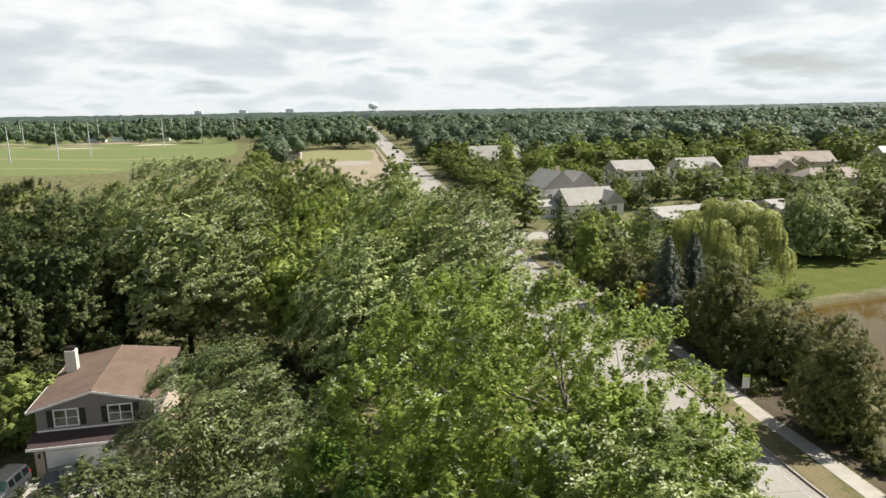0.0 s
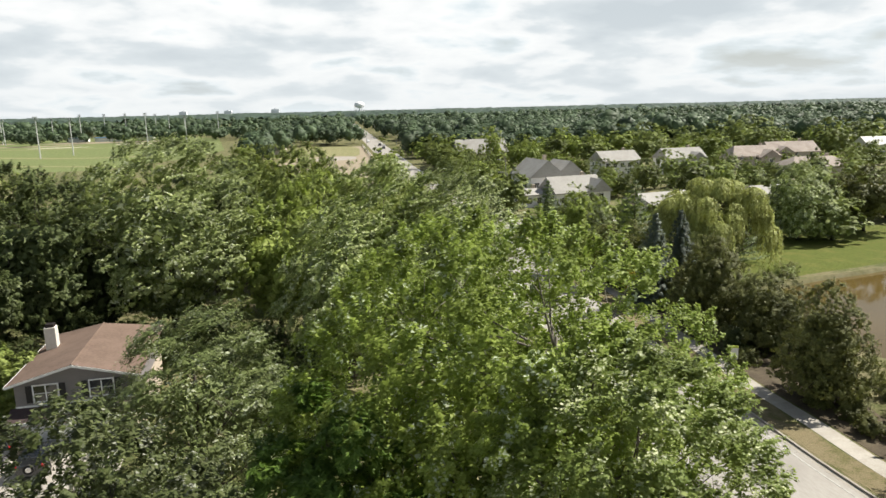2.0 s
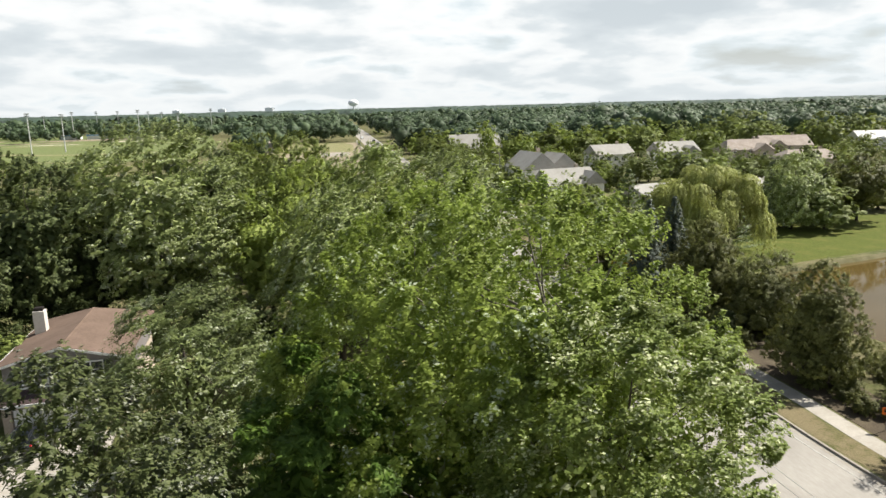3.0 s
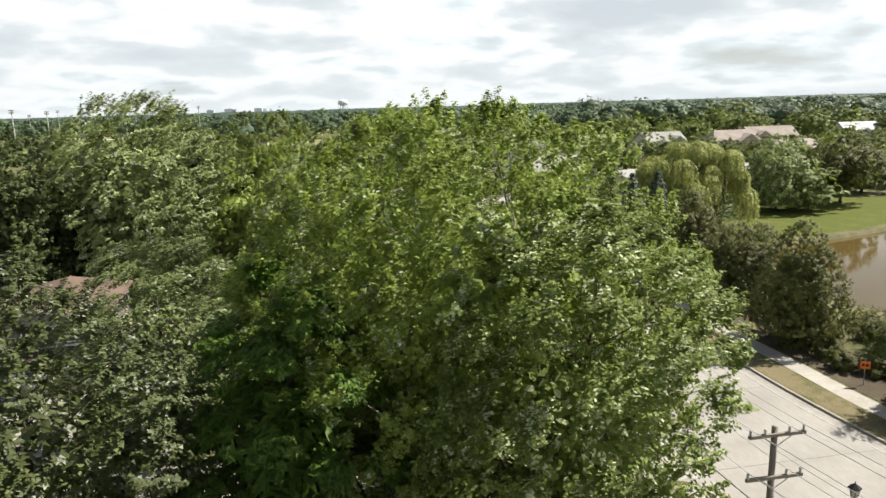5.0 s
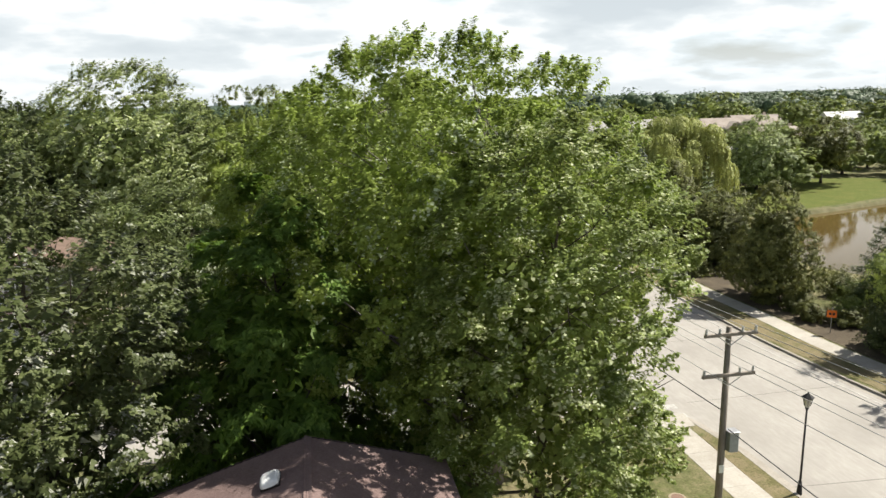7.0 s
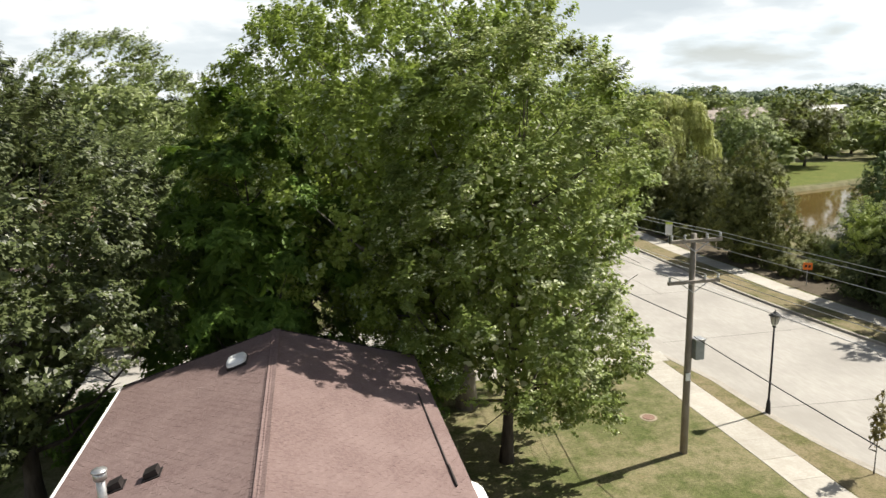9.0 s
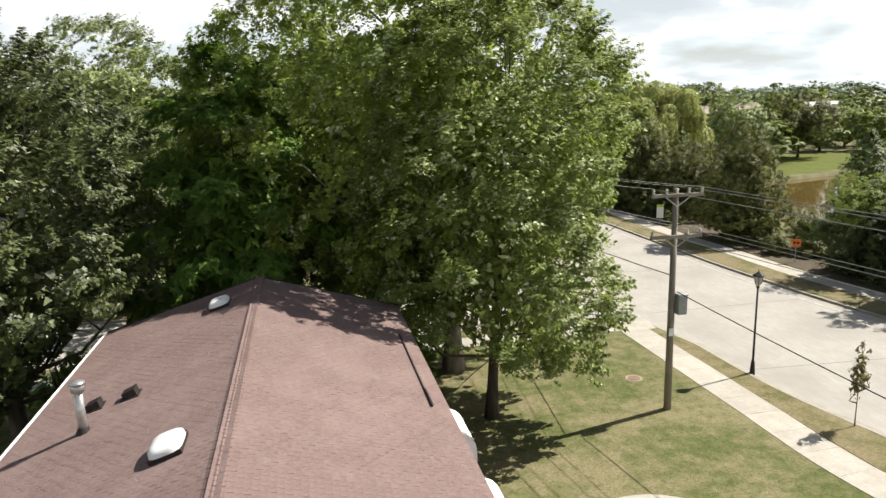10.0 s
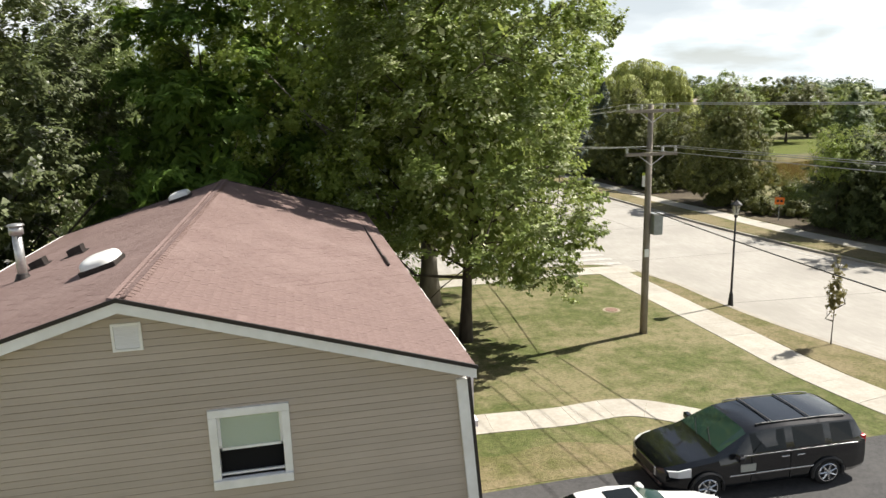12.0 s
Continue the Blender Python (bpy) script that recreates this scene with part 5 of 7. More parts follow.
    return t


BLACK_CAR = plain("black_car_paint", (0.011, 0.0125, 0.015), 0.14, 0.5, 0.5, coat=1.0)
WHITE_CAR = plain("white_car_paint", (0.75, 0.76, 0.76), 0.25, 0.0, 0.5, coat=0.8)
GREY_CAR = plain("grey_car_paint", (0.09, 0.096, 0.1), 0.28, 0.5, 0.5, coat=0.8)
NAVY_CAR = plain("navy_car_paint", (0.014, 0.018, 0.024), 0.22, 0.2, 0.5, coat=0.8)

VAN = [(0.0, 0.38, 0.66, 0.78, 0.66, 0.5), (0.07, 0.26, 0.76, 0.86, 0.84, 0.66), (0.3, 0.22, 0.86, 0.97, 0.94, 0.76), (0.75, 0.22, 0.95, 1.06, 0.985, 0.82), (1.2, 0.22, 1.02, 1.13, 1.0, 0.84), (1.32, 0.22, 1.04, 1.19, 1.0, 0.82), (2.08, 0.22, 1.08, 1.68, 1.0, 0.73), (2.5, 0.22, 1.09, 1.735, 1.0, 0.745), (3.05, 0.22, 1.1, 1.75, 1.0, 0.75), (3.15, 0.22, 1.1, 1.752, 1.0, 0.75), (4.05, 0.22, 1.11, 1.74, 1.0, 0.745), (4.15, 0.22, 1.11, 1.738, 1.0, 0.745), (4.78, 0.24, 1.13, 1.7, 0.99, 0.72), (4.92, 0.26, 1.13, 1.66, 0.98, 0.7), (5.1, 0.3, 1.1, 1.22, 0.95, 0.74), (5.16, 0.36, 0.9, 1.0, 0.88, 0.7)]


def van_extras(t):
    for s in (-1, 1):
        part("roof_rail", tube([(2.35, s * 0.66, 1.72), (2.5, s * 0.67, 1.745), (4.5, s * 0.67, 1.74), (4.7, s * 0.66, 1.7)], 0.017, 8), TRIM_BLACK, t)
        part("headlight", prism([(0.05, s * 0.5), (0.13, s * 0.85), (0.3, s * 0.95), (0.6, s * 0.985), (0.55, s * 0.9), (0.22, s * 0.6)], 0.68, lambda x, y: 0.8 + 0.2 * x), CLEAR_LAMP, t, "clear swept-back headlight")
        part("tail_light", box(4.98, 5.12, s * 0.84 - 0.09, s * 0.84 + 0.09, 0.85, 1.22, 0.03), RED_LAMP, t, "red tail light")
        mir = part("mirror", box(1.62, 1.78, s * 1.13 - 0.11, s * 1.13 + 0.11, 1.05, 1.22, 0.04), BLACK_CAR, t)
        part("side_trim", box(1.55, 4.3, s * 0.985 - 0.025, s * 0.985 + 0.025, 0.56, 0.6, 0.008), CHROME, t, "chrome side strip")
        part("belt_trim", box(1.75, 4.85, s * 0.985 - 0.012, s * 0.985 + 0.012, 1.075, 1.1, 0.004), CHROME, t, "chrome strip under the windows")
        for x in (2.85, 3.25):
            part("door_handle", box(x, x + 0.2, s * 0.985 - 0.03, s * 0.985 + 0.03, 0.93, 0.97, 0.012), CHROME, t, "chrome door handle")
        for x in (2.1, 3.1):
            part("door_seam", box(x, x + 0.012, s * 0.985 - 0.02, s * 0.985 + 0.02, 0.32, 1.04), TRIM_BLACK, t)
    for x in (2.75, 3.75):
        part("roof_bar", box(x - 0.022, x + 0.022, -0.67, 0.67, 1.76, 1.785, 0.008), TRIM_BLACK, t)
    part("grille", box(-0.03, 0.08, -0.48, 0.48, 0.5, 0.77, 0.03), CHROME, t, "chrome grille")
    for k in range(4):
        part("grille_bar", box(-0.04, -0.01, -0.43, 0.43, 0.535 + k * 0.055, 0.567 + k * 0.055), TRIM_BLACK, t)
    part("door_badge", box(1.82, 2.2, -1.012, -0.985, 0.66, 0.86, 0.004), surf("pale_badge", (0.3, 0.32, 0.28), (0.42, 0.42, 0.38), 30.0, 0.6), t, "pale lettering panel on the door")
    part("bumper", box(-0.03, 0.25, -0.72, 0.72, 0.28, 0.5, 0.08), BLACK_CAR, t)
    part("wiper", tube([(1.34, -0.5, 1.2), (1.6, 0.05, 1.38)], 0.012, 5), TRIM_BLACK, t)
    part("wiper", tube([(1.34, 0.1, 1.2), (1.6, 0.6, 1.36)], 0.012, 5), TRIM_BLACK, t)


car("minivan", pose(10.5, 8.82, 0.03, 0, 0, -1.5), "glossy black minivan with roof rails parked on asphalt", BLACK_CAR, VAN, ((6, 8), (9, 10), (11, 12)), (1.0, 4.08), 0.345, van_extras, screen=(5, 6), rear=(13, 14)).scale = (1, 1, 0.9)

SEDAN = [(0.0, 0.36, 0.6, 0.68, 0.62, 0.45), (0.08, 0.25, 0.68, 0.76, 0.8, 0.6), (0.5, 0.2, 0.8, 0.88, 0.89, 0.7), (1.25, 0.2, 0.9, 0.99, 0.91, 0.74), (1.4, 0.2, 0.92, 1.03, 0.91, 0.72), (2.15, 0.2, 0.95, 1.4, 0.91, 0.6), (2.6, 0.2, 0.96, 1.44, 0.91, 0.61), (2.7, 0.2, 0.96, 1.445, 0.91, 0.61), (3.3, 0.2, 0.97, 1.42, 0.91, 0.6), (4.05, 0.22, 0.99, 1.09, 0.9, 0.68), (4.55, 0.25, 0.95, 1.04, 0.86, 0.66), (4.75, 0.32, 0.8, 0.9, 0.78, 0.6)]


def sedan_extras(t):
    part("sunroof", box(2.25, 2.85, -0.36, 0.36, 1.43, 1.452, 0.008), GLASS_CAR, t, "dark glass sunroof")
    for s in (-1, 1):
        part("headlight", box(0.06, 0.4, s * 0.64 - 0.14, s * 0.64 + 0.14, 0.6, 0.72, 0.04), CLEAR_LAMP, t, "clear headlight")
        part("tail_light", box(4.6, 4.74, s * 0.68 - 0.13, s * 0.68 + 0.13, 0.72, 0.88, 0.03), RED_LAMP, t, "red tail light")
        part("mirror", box(1.62, 1.76, s * 1.0 - 0.1, s * 1.0 + 0.1, 0.93, 1.07, 0.04), WHITE_CAR, t)


car("sedan", pose(11.15, 6.2, 0.03, 0, 0, 180), "white sedan with a dark sunroof parked on asphalt", WHITE_CAR, SEDAN, ((5, 6), (7, 8)), (0.92, 3.72), 0.325, sedan_extras, screen=(4, 5), rear=(8, 9))


# ---------------------------------------------------------------- houses further off
GREY_SIDING = surf("grey_siding", (0.2, 0.185, 0.18), (0.24, 0.222, 0.215), 3.0, 0.7, wear=(0.18, 0.165, 0.16), wscale=0.5, stretch=(0.3, 0.3, 12))
BROWN_ROOF = surf("brown_roof", (0.123, 0.085, 0.064), (0.164, 0.116, 0.09), 5.0, 0.95, 0.3, 30.0, wear=(0.221, 0.156, 0.123), wscale=0.4)
DARK_ROOF = surf("dark_roof", (0.05, 0.035, 0.034), (0.08, 0.056, 0.054), 5.0, 0.95, 0.3, 30.0)
PALE_SIDING = surf("pale_siding", (0.76, 0.75, 0.73), (0.82, 0.81, 0.79), 2.0, 0.7, wear=(0.7, 0.69, 0.66), wscale=0.3, stretch=(0.3, 0.3, 8))
TAUPE_SIDING = surf("taupe_siding", (0.46, 0.41, 0.35), (0.54, 0.49, 0.43), 2.0, 0.7, wear=(0.3, 0.26, 0.22), wscale=0.3)
GREY_ROOF = surf("grey_roof", (0.343, 0.332, 0.304), (0.413, 0.398, 0.366), 2.5, 0.95, 0.3, 20.0, wear=(0.265, 0.25, 0.223), wscale=0.3)
TAN_ROOF = surf("tan_roof", (0.34, 0.29, 0.25), (0.43, 0.375, 0.325), 2.5, 0.95, 0.3, 20.0, wear=(0.22, 0.18, 0.15), wscale=0.3)
BRICK = surf("brick_wall", (0.42, 0.35, 0.27), (0.55, 0.47, 0.38), 9.0, 0.9, 0.3, 20.0)
GARAGE = surf("garage_door", (0.7, 0.69, 0.66), (0.78, 0.77, 0.74), 3.0, 0.55)
BLUE_ROOF = surf("blue_metal_roof", (0.1, 0.24, 0.42), (0.14, 0.3, 0.5), 2.0, 0.5)
RED_ROOF = surf("red_roof", (0.18, 0.05, 0.045), (0.24, 0.075, 0.06), 2.0, 0.8)
FLAT_WHITE = surf("flat_white_roof", (0.66, 0.65, 0.62), (0.75, 0.74, 0.71), 1.0, 0.8)


def win(parent, x, z, w, h, side, at, shutters=False, mullion=True):
    """A window on a wall of a house: side is 'y-' , 'y+', 'x-' or 'x+', at is the wall's place."""
    t = thing("window", pose(0, 0, 0), "", "")
    t.parent = parent
    s = -1 if side[1] == "-" else 1
    if side[0] == "y":
        t.matrix_local = pose(x, at, z, 0, 0, 0 if s < 0 else 180)
    else:
        t.matrix_local = pose(at, x, z, 0, 0, -90 if s < 0 else 90)
    e = 0.09
    f = bmesh.new()
    add_box(f, -w / 2 - e, w / 2 + e, -0.06, 0.02, h, h + e)
    add_box(f, -w / 2 - e, w / 2 + e, -0.08, 0.02, -e, 0)
    add_box(f, -w / 2 - e, -w / 2, -0.06, 0.02, 0, h)
    add_box(f, w / 2, w / 2 + e, -0.06, 0.02, 0, h)
    if mullion:
        add_box(f, -0.035, 0.035, -0.05, 0.02, 0, h)
        for s2 in (-1, 1):
            add_box(f, min(0.035 * s2, s2 * w / 2), max(0.035 * s2, s2 * w / 2), -0.045, 0.02, h / 2 - 0.02, h / 2 + 0.02)
    part("frame", f, WHITE_TRIM, t)
    part("pane", box(-w / 2, w / 2, -0.02, -0.012, 0, h), GLASS_DARK, t)
    if shutters:
        for s2 in (-1, 1):
            c = s2 * (w / 2 + e + 0.24)
            part("shutter", box(c - 0.21, c + 0.21, -0.06, -0.01, -0.06, h + 0.06, 0.01), BLACK_PAINT, t, "dark shutter")
    return t


def hip_or_gable(parent, x0, x1, y0, y1, z, rise, along, mat_, over=0.4, hip=0.0):
    """A roof with its ridge along x or y and the ends gabled (hip 0) or drawn in; it is closed below."""
    x0, x1, y0, y1 = x0 - over, x1 + over, y0 - over, y1 + over
    bm = bmesh.new()
    if along == "x":
        r0, r1 = (x0 + hip * (y1 - y0) / 2, (y0 + y1) / 2), (x1 - hip * (y1 - y0) / 2, (y0 + y1) / 2)
    else:
        r0, r1 = ((x0 + x1) / 2, y0 + hip * (x1 - x0) / 2), ((x0 + x1) / 2, y1 - hip * (x1 - x0) / 2)
    c = [bm.verts.new((x, y, z)) for x, y in ((x0, y0), (x1, y0), (x1, y1), (x0, y1))]
    d = [bm.verts.new((x, y, z - 0.18)) for x, y in ((x0, y0), (x1, y0), (x1, y1), (x0, y1))]
    a, b = (bm.verts.new((*r0, z + rise)), bm.verts.new((*r1, z + rise)))
    if along == "x":
        fs = [(c[0], c[1], b, a), (c[2], c[3], a, b), (c[1], c[2], b), (c[3], c[0], a)]
    else:
        fs = [(c[1], c[2], b, a), (c[3], c[0], a, b), (c[0], c[1], a), (c[2], c[3], b)]
    for f in fs:
        bm.faces.new(f)
    for i in range(4):
        bm.faces.new((c[i], d[i], d[(i + 1) % 4], c[(i + 1) % 4]))
    bm.faces.new(d[::-1])
    bmesh.ops.recalc_face_normals(bm, faces=bm.faces[:])
    return part("roof", bm, mat_, parent)


def gable_fill(parent, x0, x1, y, z, rise, mat_, along="x", t=0.12):
    bm = bmesh.new()
    if along == "x":
        wall_slab(bm, [(x0, z - 0.2), (x1, z - 0.2), (x1, z), ((x0 + x1) / 2, z + rise), (x0, z)], y, y + t)
    else:
        wall_slab(bm, [(x0, z - 0.2), (x1, z - 0.2), (x1, z), ((x0 + x1) / 2, z + rise), (x0, z)], y, y + t)
        bmesh.ops.rotate(bm, verts=bm.verts[:], cent=(0, 0, 0), matrix=Matrix.Rotation(math.pi / 2, 3, "Z"))
    bmesh.ops.recalc_face_normals(bm, faces=bm.faces[:])
    return part("gable", bm, mat_, parent)


# the brown-roofed house with the garage
lh = thing("garage_house", pose(-18.9, 52.1, 0, 0, 0, 5), "grey two-storey house with brown roof, chimney and white garage door", "house")
part("lower_wall", box(-4.9, 3.4, 0.0, 11.4, 0.0, 2.95), BRICK, lh, "pale brick lower wall")
part("upper_wall", box(-4.9, 3.4, -0.02, 11.4, 2.95, 5.0), GREY_SIDING, lh)
gable_fill(lh, -4.9, 3.4, -0.03, 5.0, 1.12, GREY_SIDING)
AX, AZ, EZ, HALF = -0.75, 6.24, 5.02, 4.55      # ridge place and height, eave height, half span
roofm = bmesh.new()
for s in (-1, 1):
    xe = AX + s * HALF
    vs = [roofm.verts.new(p) for p in ((xe, -0.55, EZ), (AX, -0.55, AZ), (AX, 10.0, AZ), (xe, 11.8, EZ))]
    roofm.faces.new(vs)
    vd = [roofm.verts.new(v.co - Vector((0, 0, 0.16))) for v in vs]
    roofm.faces.new(vd[::-1])
    for i in range(4):
        roofm.faces.new((vs[i], vd[i], vd[(i + 1) % 4], vs[(i + 1) % 4]))
vs = [roofm.verts.new(p) for p in ((AX - HALF, 11.8, EZ), (AX + HALF, 11.8, EZ), (AX, 10.0, AZ))]
roofm.faces.new(vs)
bmesh.ops.recalc_face_normals(roofm, faces=roofm.faces[:])
part("roof", roofm, BROWN_ROOF, lh)
part("ridge_cap", tube([(AX, -0.55, AZ), (AX, 10.0, AZ)], 0.07, 6), BROWN_ROOF, lh)
for s in (-1, 1):
    bm = bmesh.new()
    wall_slab(bm, [(AX, AZ - 0.03), (AX + s * HALF, EZ - 0.03), (AX + s * HALF, EZ - 0.2), (AX, AZ - 0.2)], -0.6, -0.56)
    bmesh.ops.recalc_face_normals(bm, faces=bm.faces[:])
    part("rake_board", bm, GARAGE, lh, "pale rake board")
part("gutter", box(AX - HALF - 0.1, AX - HALF, -0.55, 11.8, EZ - 0.16, EZ - 0.04, 0.01), GARAGE, lh, "white eaves gutter")
part("band_board", box(-4.92, 3.42, -0.06, -0.03, 3.1, 3.24), GARAGE, lh, "pale band board")
bm = bmesh.new()
vs = [bm.verts.new(p) for p in ((-5.3, -1.5, 2.5), (3.4, -1.5, 2.5), (3.4, 0.0, 3.1), (-5.3, 0.0, 3.1), (-5.3, -1.5, 2.32), (3.4, -1.5, 2.32), (3.4, 0, 2.32), (-5.3, 0, 2.32))]
for q in ((0, 1, 2, 3), (4, 5, 1, 0), (7, 6, 5, 4), (0, 3, 7, 4), (1, 5, 6, 2)):
    bm.faces.new([vs[i] for i in q])
part("pent_roof", bm, DARK_ROOF, lh, "dark pent roof over the garage")
part("fascia", box(-5.34, 3.44, -1.56, -1.5, 2.3, 2.5), GARAGE, lh, "pale fascia")
part("porch_wall", box(-4.9, -4.3, -1.2, 0.0, 0.0, 2.32), BRICK, lh)
part("porch_wall", box(0.8, 3.4, -1.2, 0.0, 0.0, 2.32), BRICK, lh)
part("garage_header", box(-4.3, 0.8, -1.2, -1.0, 2.05, 2.32), BRICK, lh)
gd = part("garage_door", box(-4.2, 0.7, -1.08, -1.02, 0.0, 2.08), GARAGE, lh, "white panelled garage door")
for i in range(8):
    for j in range(4):
        part("panel", box(-4.14 + i * 0.61, -4.14 + i * 0.61 + 0.55, -1.1, -1.08, 0.06 + j * 0.51, 0.5 + j * 0.51, 0.008), GARAGE, gd)
part("wall_lamp", box(-4.66, -4.5, -1.32, -1.2, 1.6, 1.92, 0.02), BLACK_PAINT, lh, "black wall lamp")
win(lh, -2.8, 3.5, 1.6, 1.2, "y-", -0.04, True)
win(lh, 1.0, 3.5, 1.6, 1.2, "y-", -0.04, True)
part("chimney", box(-4.5, -3.65, 6.6, 7.4, 4.6, 7.15, 0.02), surf("chimney_stucco", (0.6, 0.56, 0.5), (0.68, 0.64, 0.58), 5.0, 0.9), lh, "pale square chimney")
part("chimney_cap", box(-4.4, -3.75, 6.7, 7.3, 7.15, 7.42, 0.02), DARK_METAL, lh)
tagged(part("driveway", prism([(-24.3, 38.4), (-14.5, 38.4), (-16.0, 50.2), (-25.2, 49.6)], -0.05, 0.03), SIDEWALK), "pale sunlit concrete driveway", "driveway", kind="structure")
SUV = [(0.0, 0.45, 0.75, 0.85, 0.7, 0.55), (0.1, 0.34, 0.85, 0.95, 0.84, 0.7), (0.5, 0.3, 0.95, 1.04, 0.89, 0.78), (1.15, 0.3, 1.0, 1.1, 0.9, 0.78), (1.25, 0.3, 1.02, 1.14, 0.9, 0.76), (1.75, 0.3, 1.05, 1.66, 0.9, 0.7), (2.3, 0.3, 1.06, 1.72, 0.9, 0.71), (2.4, 0.3, 1.06, 1.72, 0.9, 0.71), (3.2, 0.3, 1.06, 1.72, 0.9, 0.71), (3.3, 0.3, 1.06, 1.715, 0.9, 0.71), (4.05, 0.32, 1.06, 1.7, 0.89, 0.7), (4.2, 0.35, 1.05, 1.2, 0.87, 0.74), (4.25, 0.45, 0.95, 1.0, 0.84, 0.7)]


def suv_extras(t):
    ob = part("spare_wheel", tube([(4.25, 0, 0.95), (4.42, 0, 0.95)], [0.36, 0.34], 24), TYRE, t)
    part("hub", tube([(4.42, 0, 0.95), (4.44, 0, 0.95)], [0.2, 0.18], 16), RIM, ob)
    for s in (-1, 1):
        part("roof_rail", tube([(1.9, s * 0.62, 1.72), (3.9, s * 0.62, 1.75)], 0.022, 6), TRIM_BLACK, t)
        part("tail_light", box(4.1, 4.22, s * 0.8 - 0.06, s * 0.8 + 0.06, 0.9, 1.2, 0.02), RED_LAMP, t, "red tail light")
        part("headlight", box(0.06, 0.3, s * 0.64 - 0.12, s * 0.64 + 0.12, 0.76, 0.9, 0.03), CLEAR_LAMP, t, "clear headlight")


car("suv", pose(-21.4, 50.4, 0.03, 0, 0, -85), "dark navy off-road car with a spare wheel on the driveway", NAVY_CAR, SUV, ((5, 6), (7, 8), (9, 10)), (0.85, 3.4), 0.37, suv_extras, screen=(4, 5), rear=(10, 11))
car("suv", pose(-25.1, 45.6, 0.03, 0, 0, 82), "grey car parked nose out on the driveway", GREY_CAR, SUV, ((5, 6), (7, 8), (9, 10)), (0.85, 3.4), 0.37, suv_extras, screen=(4, 5), rear=(10, 11))

# pale houses beyond the pond
houses = "pale houses beyond the pond"


def villa(x, y, turn, w, d, h, rise, wall_mat, roof_mat, label, along="x", wing=None, porch=False, rows=2, cols=3, hip=0.0):
    t = thing("house", pose(x, y, 0, 0, 0, turn), label, "house", houses)
    part("wall", box(-w / 2, w / 2, -d / 2, d / 2, 0, h), wall_mat, t)
    hip_or_gable(t, -w / 2, w / 2, -d / 2, d / 2, h + 0.1, rise, along, roof_mat, hip=hip)
    if hip == 0.0:
        if along == "y":
            gable_fill(t, -w / 2, w / 2, -d / 2 - 0.06, h, rise * 0.94, wall_mat)
            gable_fill(t, -w / 2, w / 2, d / 2 - 0.06, h, rise * 0.94, wall_mat)
        else:
            gable_fill(t, -d / 2, d / 2, -w / 2 - 0.06, h, rise * 0.94, wall_mat, "y")
            gable_fill(t, -d / 2, d / 2, w / 2 - 0.06, h, rise * 0.94, wall_mat, "y")
    for r in range(rows):
        for c in range(cols):
            xx = -w / 2 + w * (c + 0.5) / cols
            win(t, xx, 0.9 + r * 2.75, 1.2, 1.35, "y-", -d / 2 - 0.02)
        for c in range(2):
            win(t, -d / 4 + c * d / 2, 0.9 + r * 2.75, 1.1, 1.35, "x-", -w / 2 - 0.02)
    if wing:
        wx, wy, ww, wd, wh, wr = wing
        part("wing", box(wx - ww / 2, wx + ww / 2, wy - wd / 2, wy + wd / 2, 0, wh), wall_mat, t)
        hip_or_gable(t, wx - ww / 2, wx + ww / 2, wy - wd / 2, wy + wd / 2, wh + 0.1, wr, "y", roof_mat)
        gable_fill(t, wx - ww / 2, wx + ww / 2, wy - wd / 2 - 0.07, wh, wr * 0.94, wall_mat)
        win(t, wx, wh - 1.9, 1.3, 1.4, "y-", wy - wd / 2 - 0.08)
    part("chimney", box(w * 0.22, w * 0.22 + 0.8, 0.2, 1.0, h, h + rise + 0.9), BRICK, t)
    return t


villa(51.0, 173.0, 10, 9, 12, 6.4, 4.0, PALE_SIDING, GREY_ROOF, "large white two-storey house with steep pale grey gables", "y", wing=(7.4, 0.5, 8, 9, 6.2, 3.6))
villa(56.8, 163.0, 10, 13, 9, 3.2, 3.6, PALE_SIDING, GREY_ROOF, "white house with broad grey roofs and front gables", "x", rows=1, cols=3, wing=(4.8, -2.6, 5.2, 6.5, 3.4, 2.8))
villa(46.0, 163.0, 10, 5, 6.5, 2.9, 1.2, PALE_SIDING, GREY_ROOF, "low white garage with a pale green-grey roof", "x", rows=1, cols=2)
villa(91.0, 219.0, 6, 13, 10, 5.6, 3.0, PALE_SIDING, GREY_ROOF, "white two-storey house with a grey roof and windows in rows", "x", cols=5)
villa(115.5, 222.5, 4, 14, 10, 5.4, 3.2, PALE_SIDING, GREY_ROOF, "white house with steep grey gables and a garage wing", "x", wing=(3.0, -4.0, 7, 6, 4.6, 2.8))
villa(146.0, 230.0, -4, 17, 11, 4.6, 3.4, TAUPE_SIDING, TAN_ROOF, "brown house with a wide tan hipped roof", "x", wing=(4.0, -4.5, 7, 6, 4.2, 2.6), hip=0.5)
villa(168.0, 240.0, -6, 18, 11, 4.8, 3.6, TAUPE_SIDING, TAN_ROOF, "long pale house with a tan ridge roof", "x", wing=(-5.0, -4.5, 7, 6, 4.4, 2.6))
villa(152.0, 204.0, -8, 19, 12, 3.0, 2.7, TAUPE_SIDING, TAN_ROOF, "low house with a broad tan hipped roof", "x", rows=1, hip=0.6)
villa(76.0, 142.0, 12, 26, 11, 3.0, 1.9, TAUPE_SIDING, GREY_ROOF, "long low building with a grey roof among trees", "x", rows=1, cols=6)
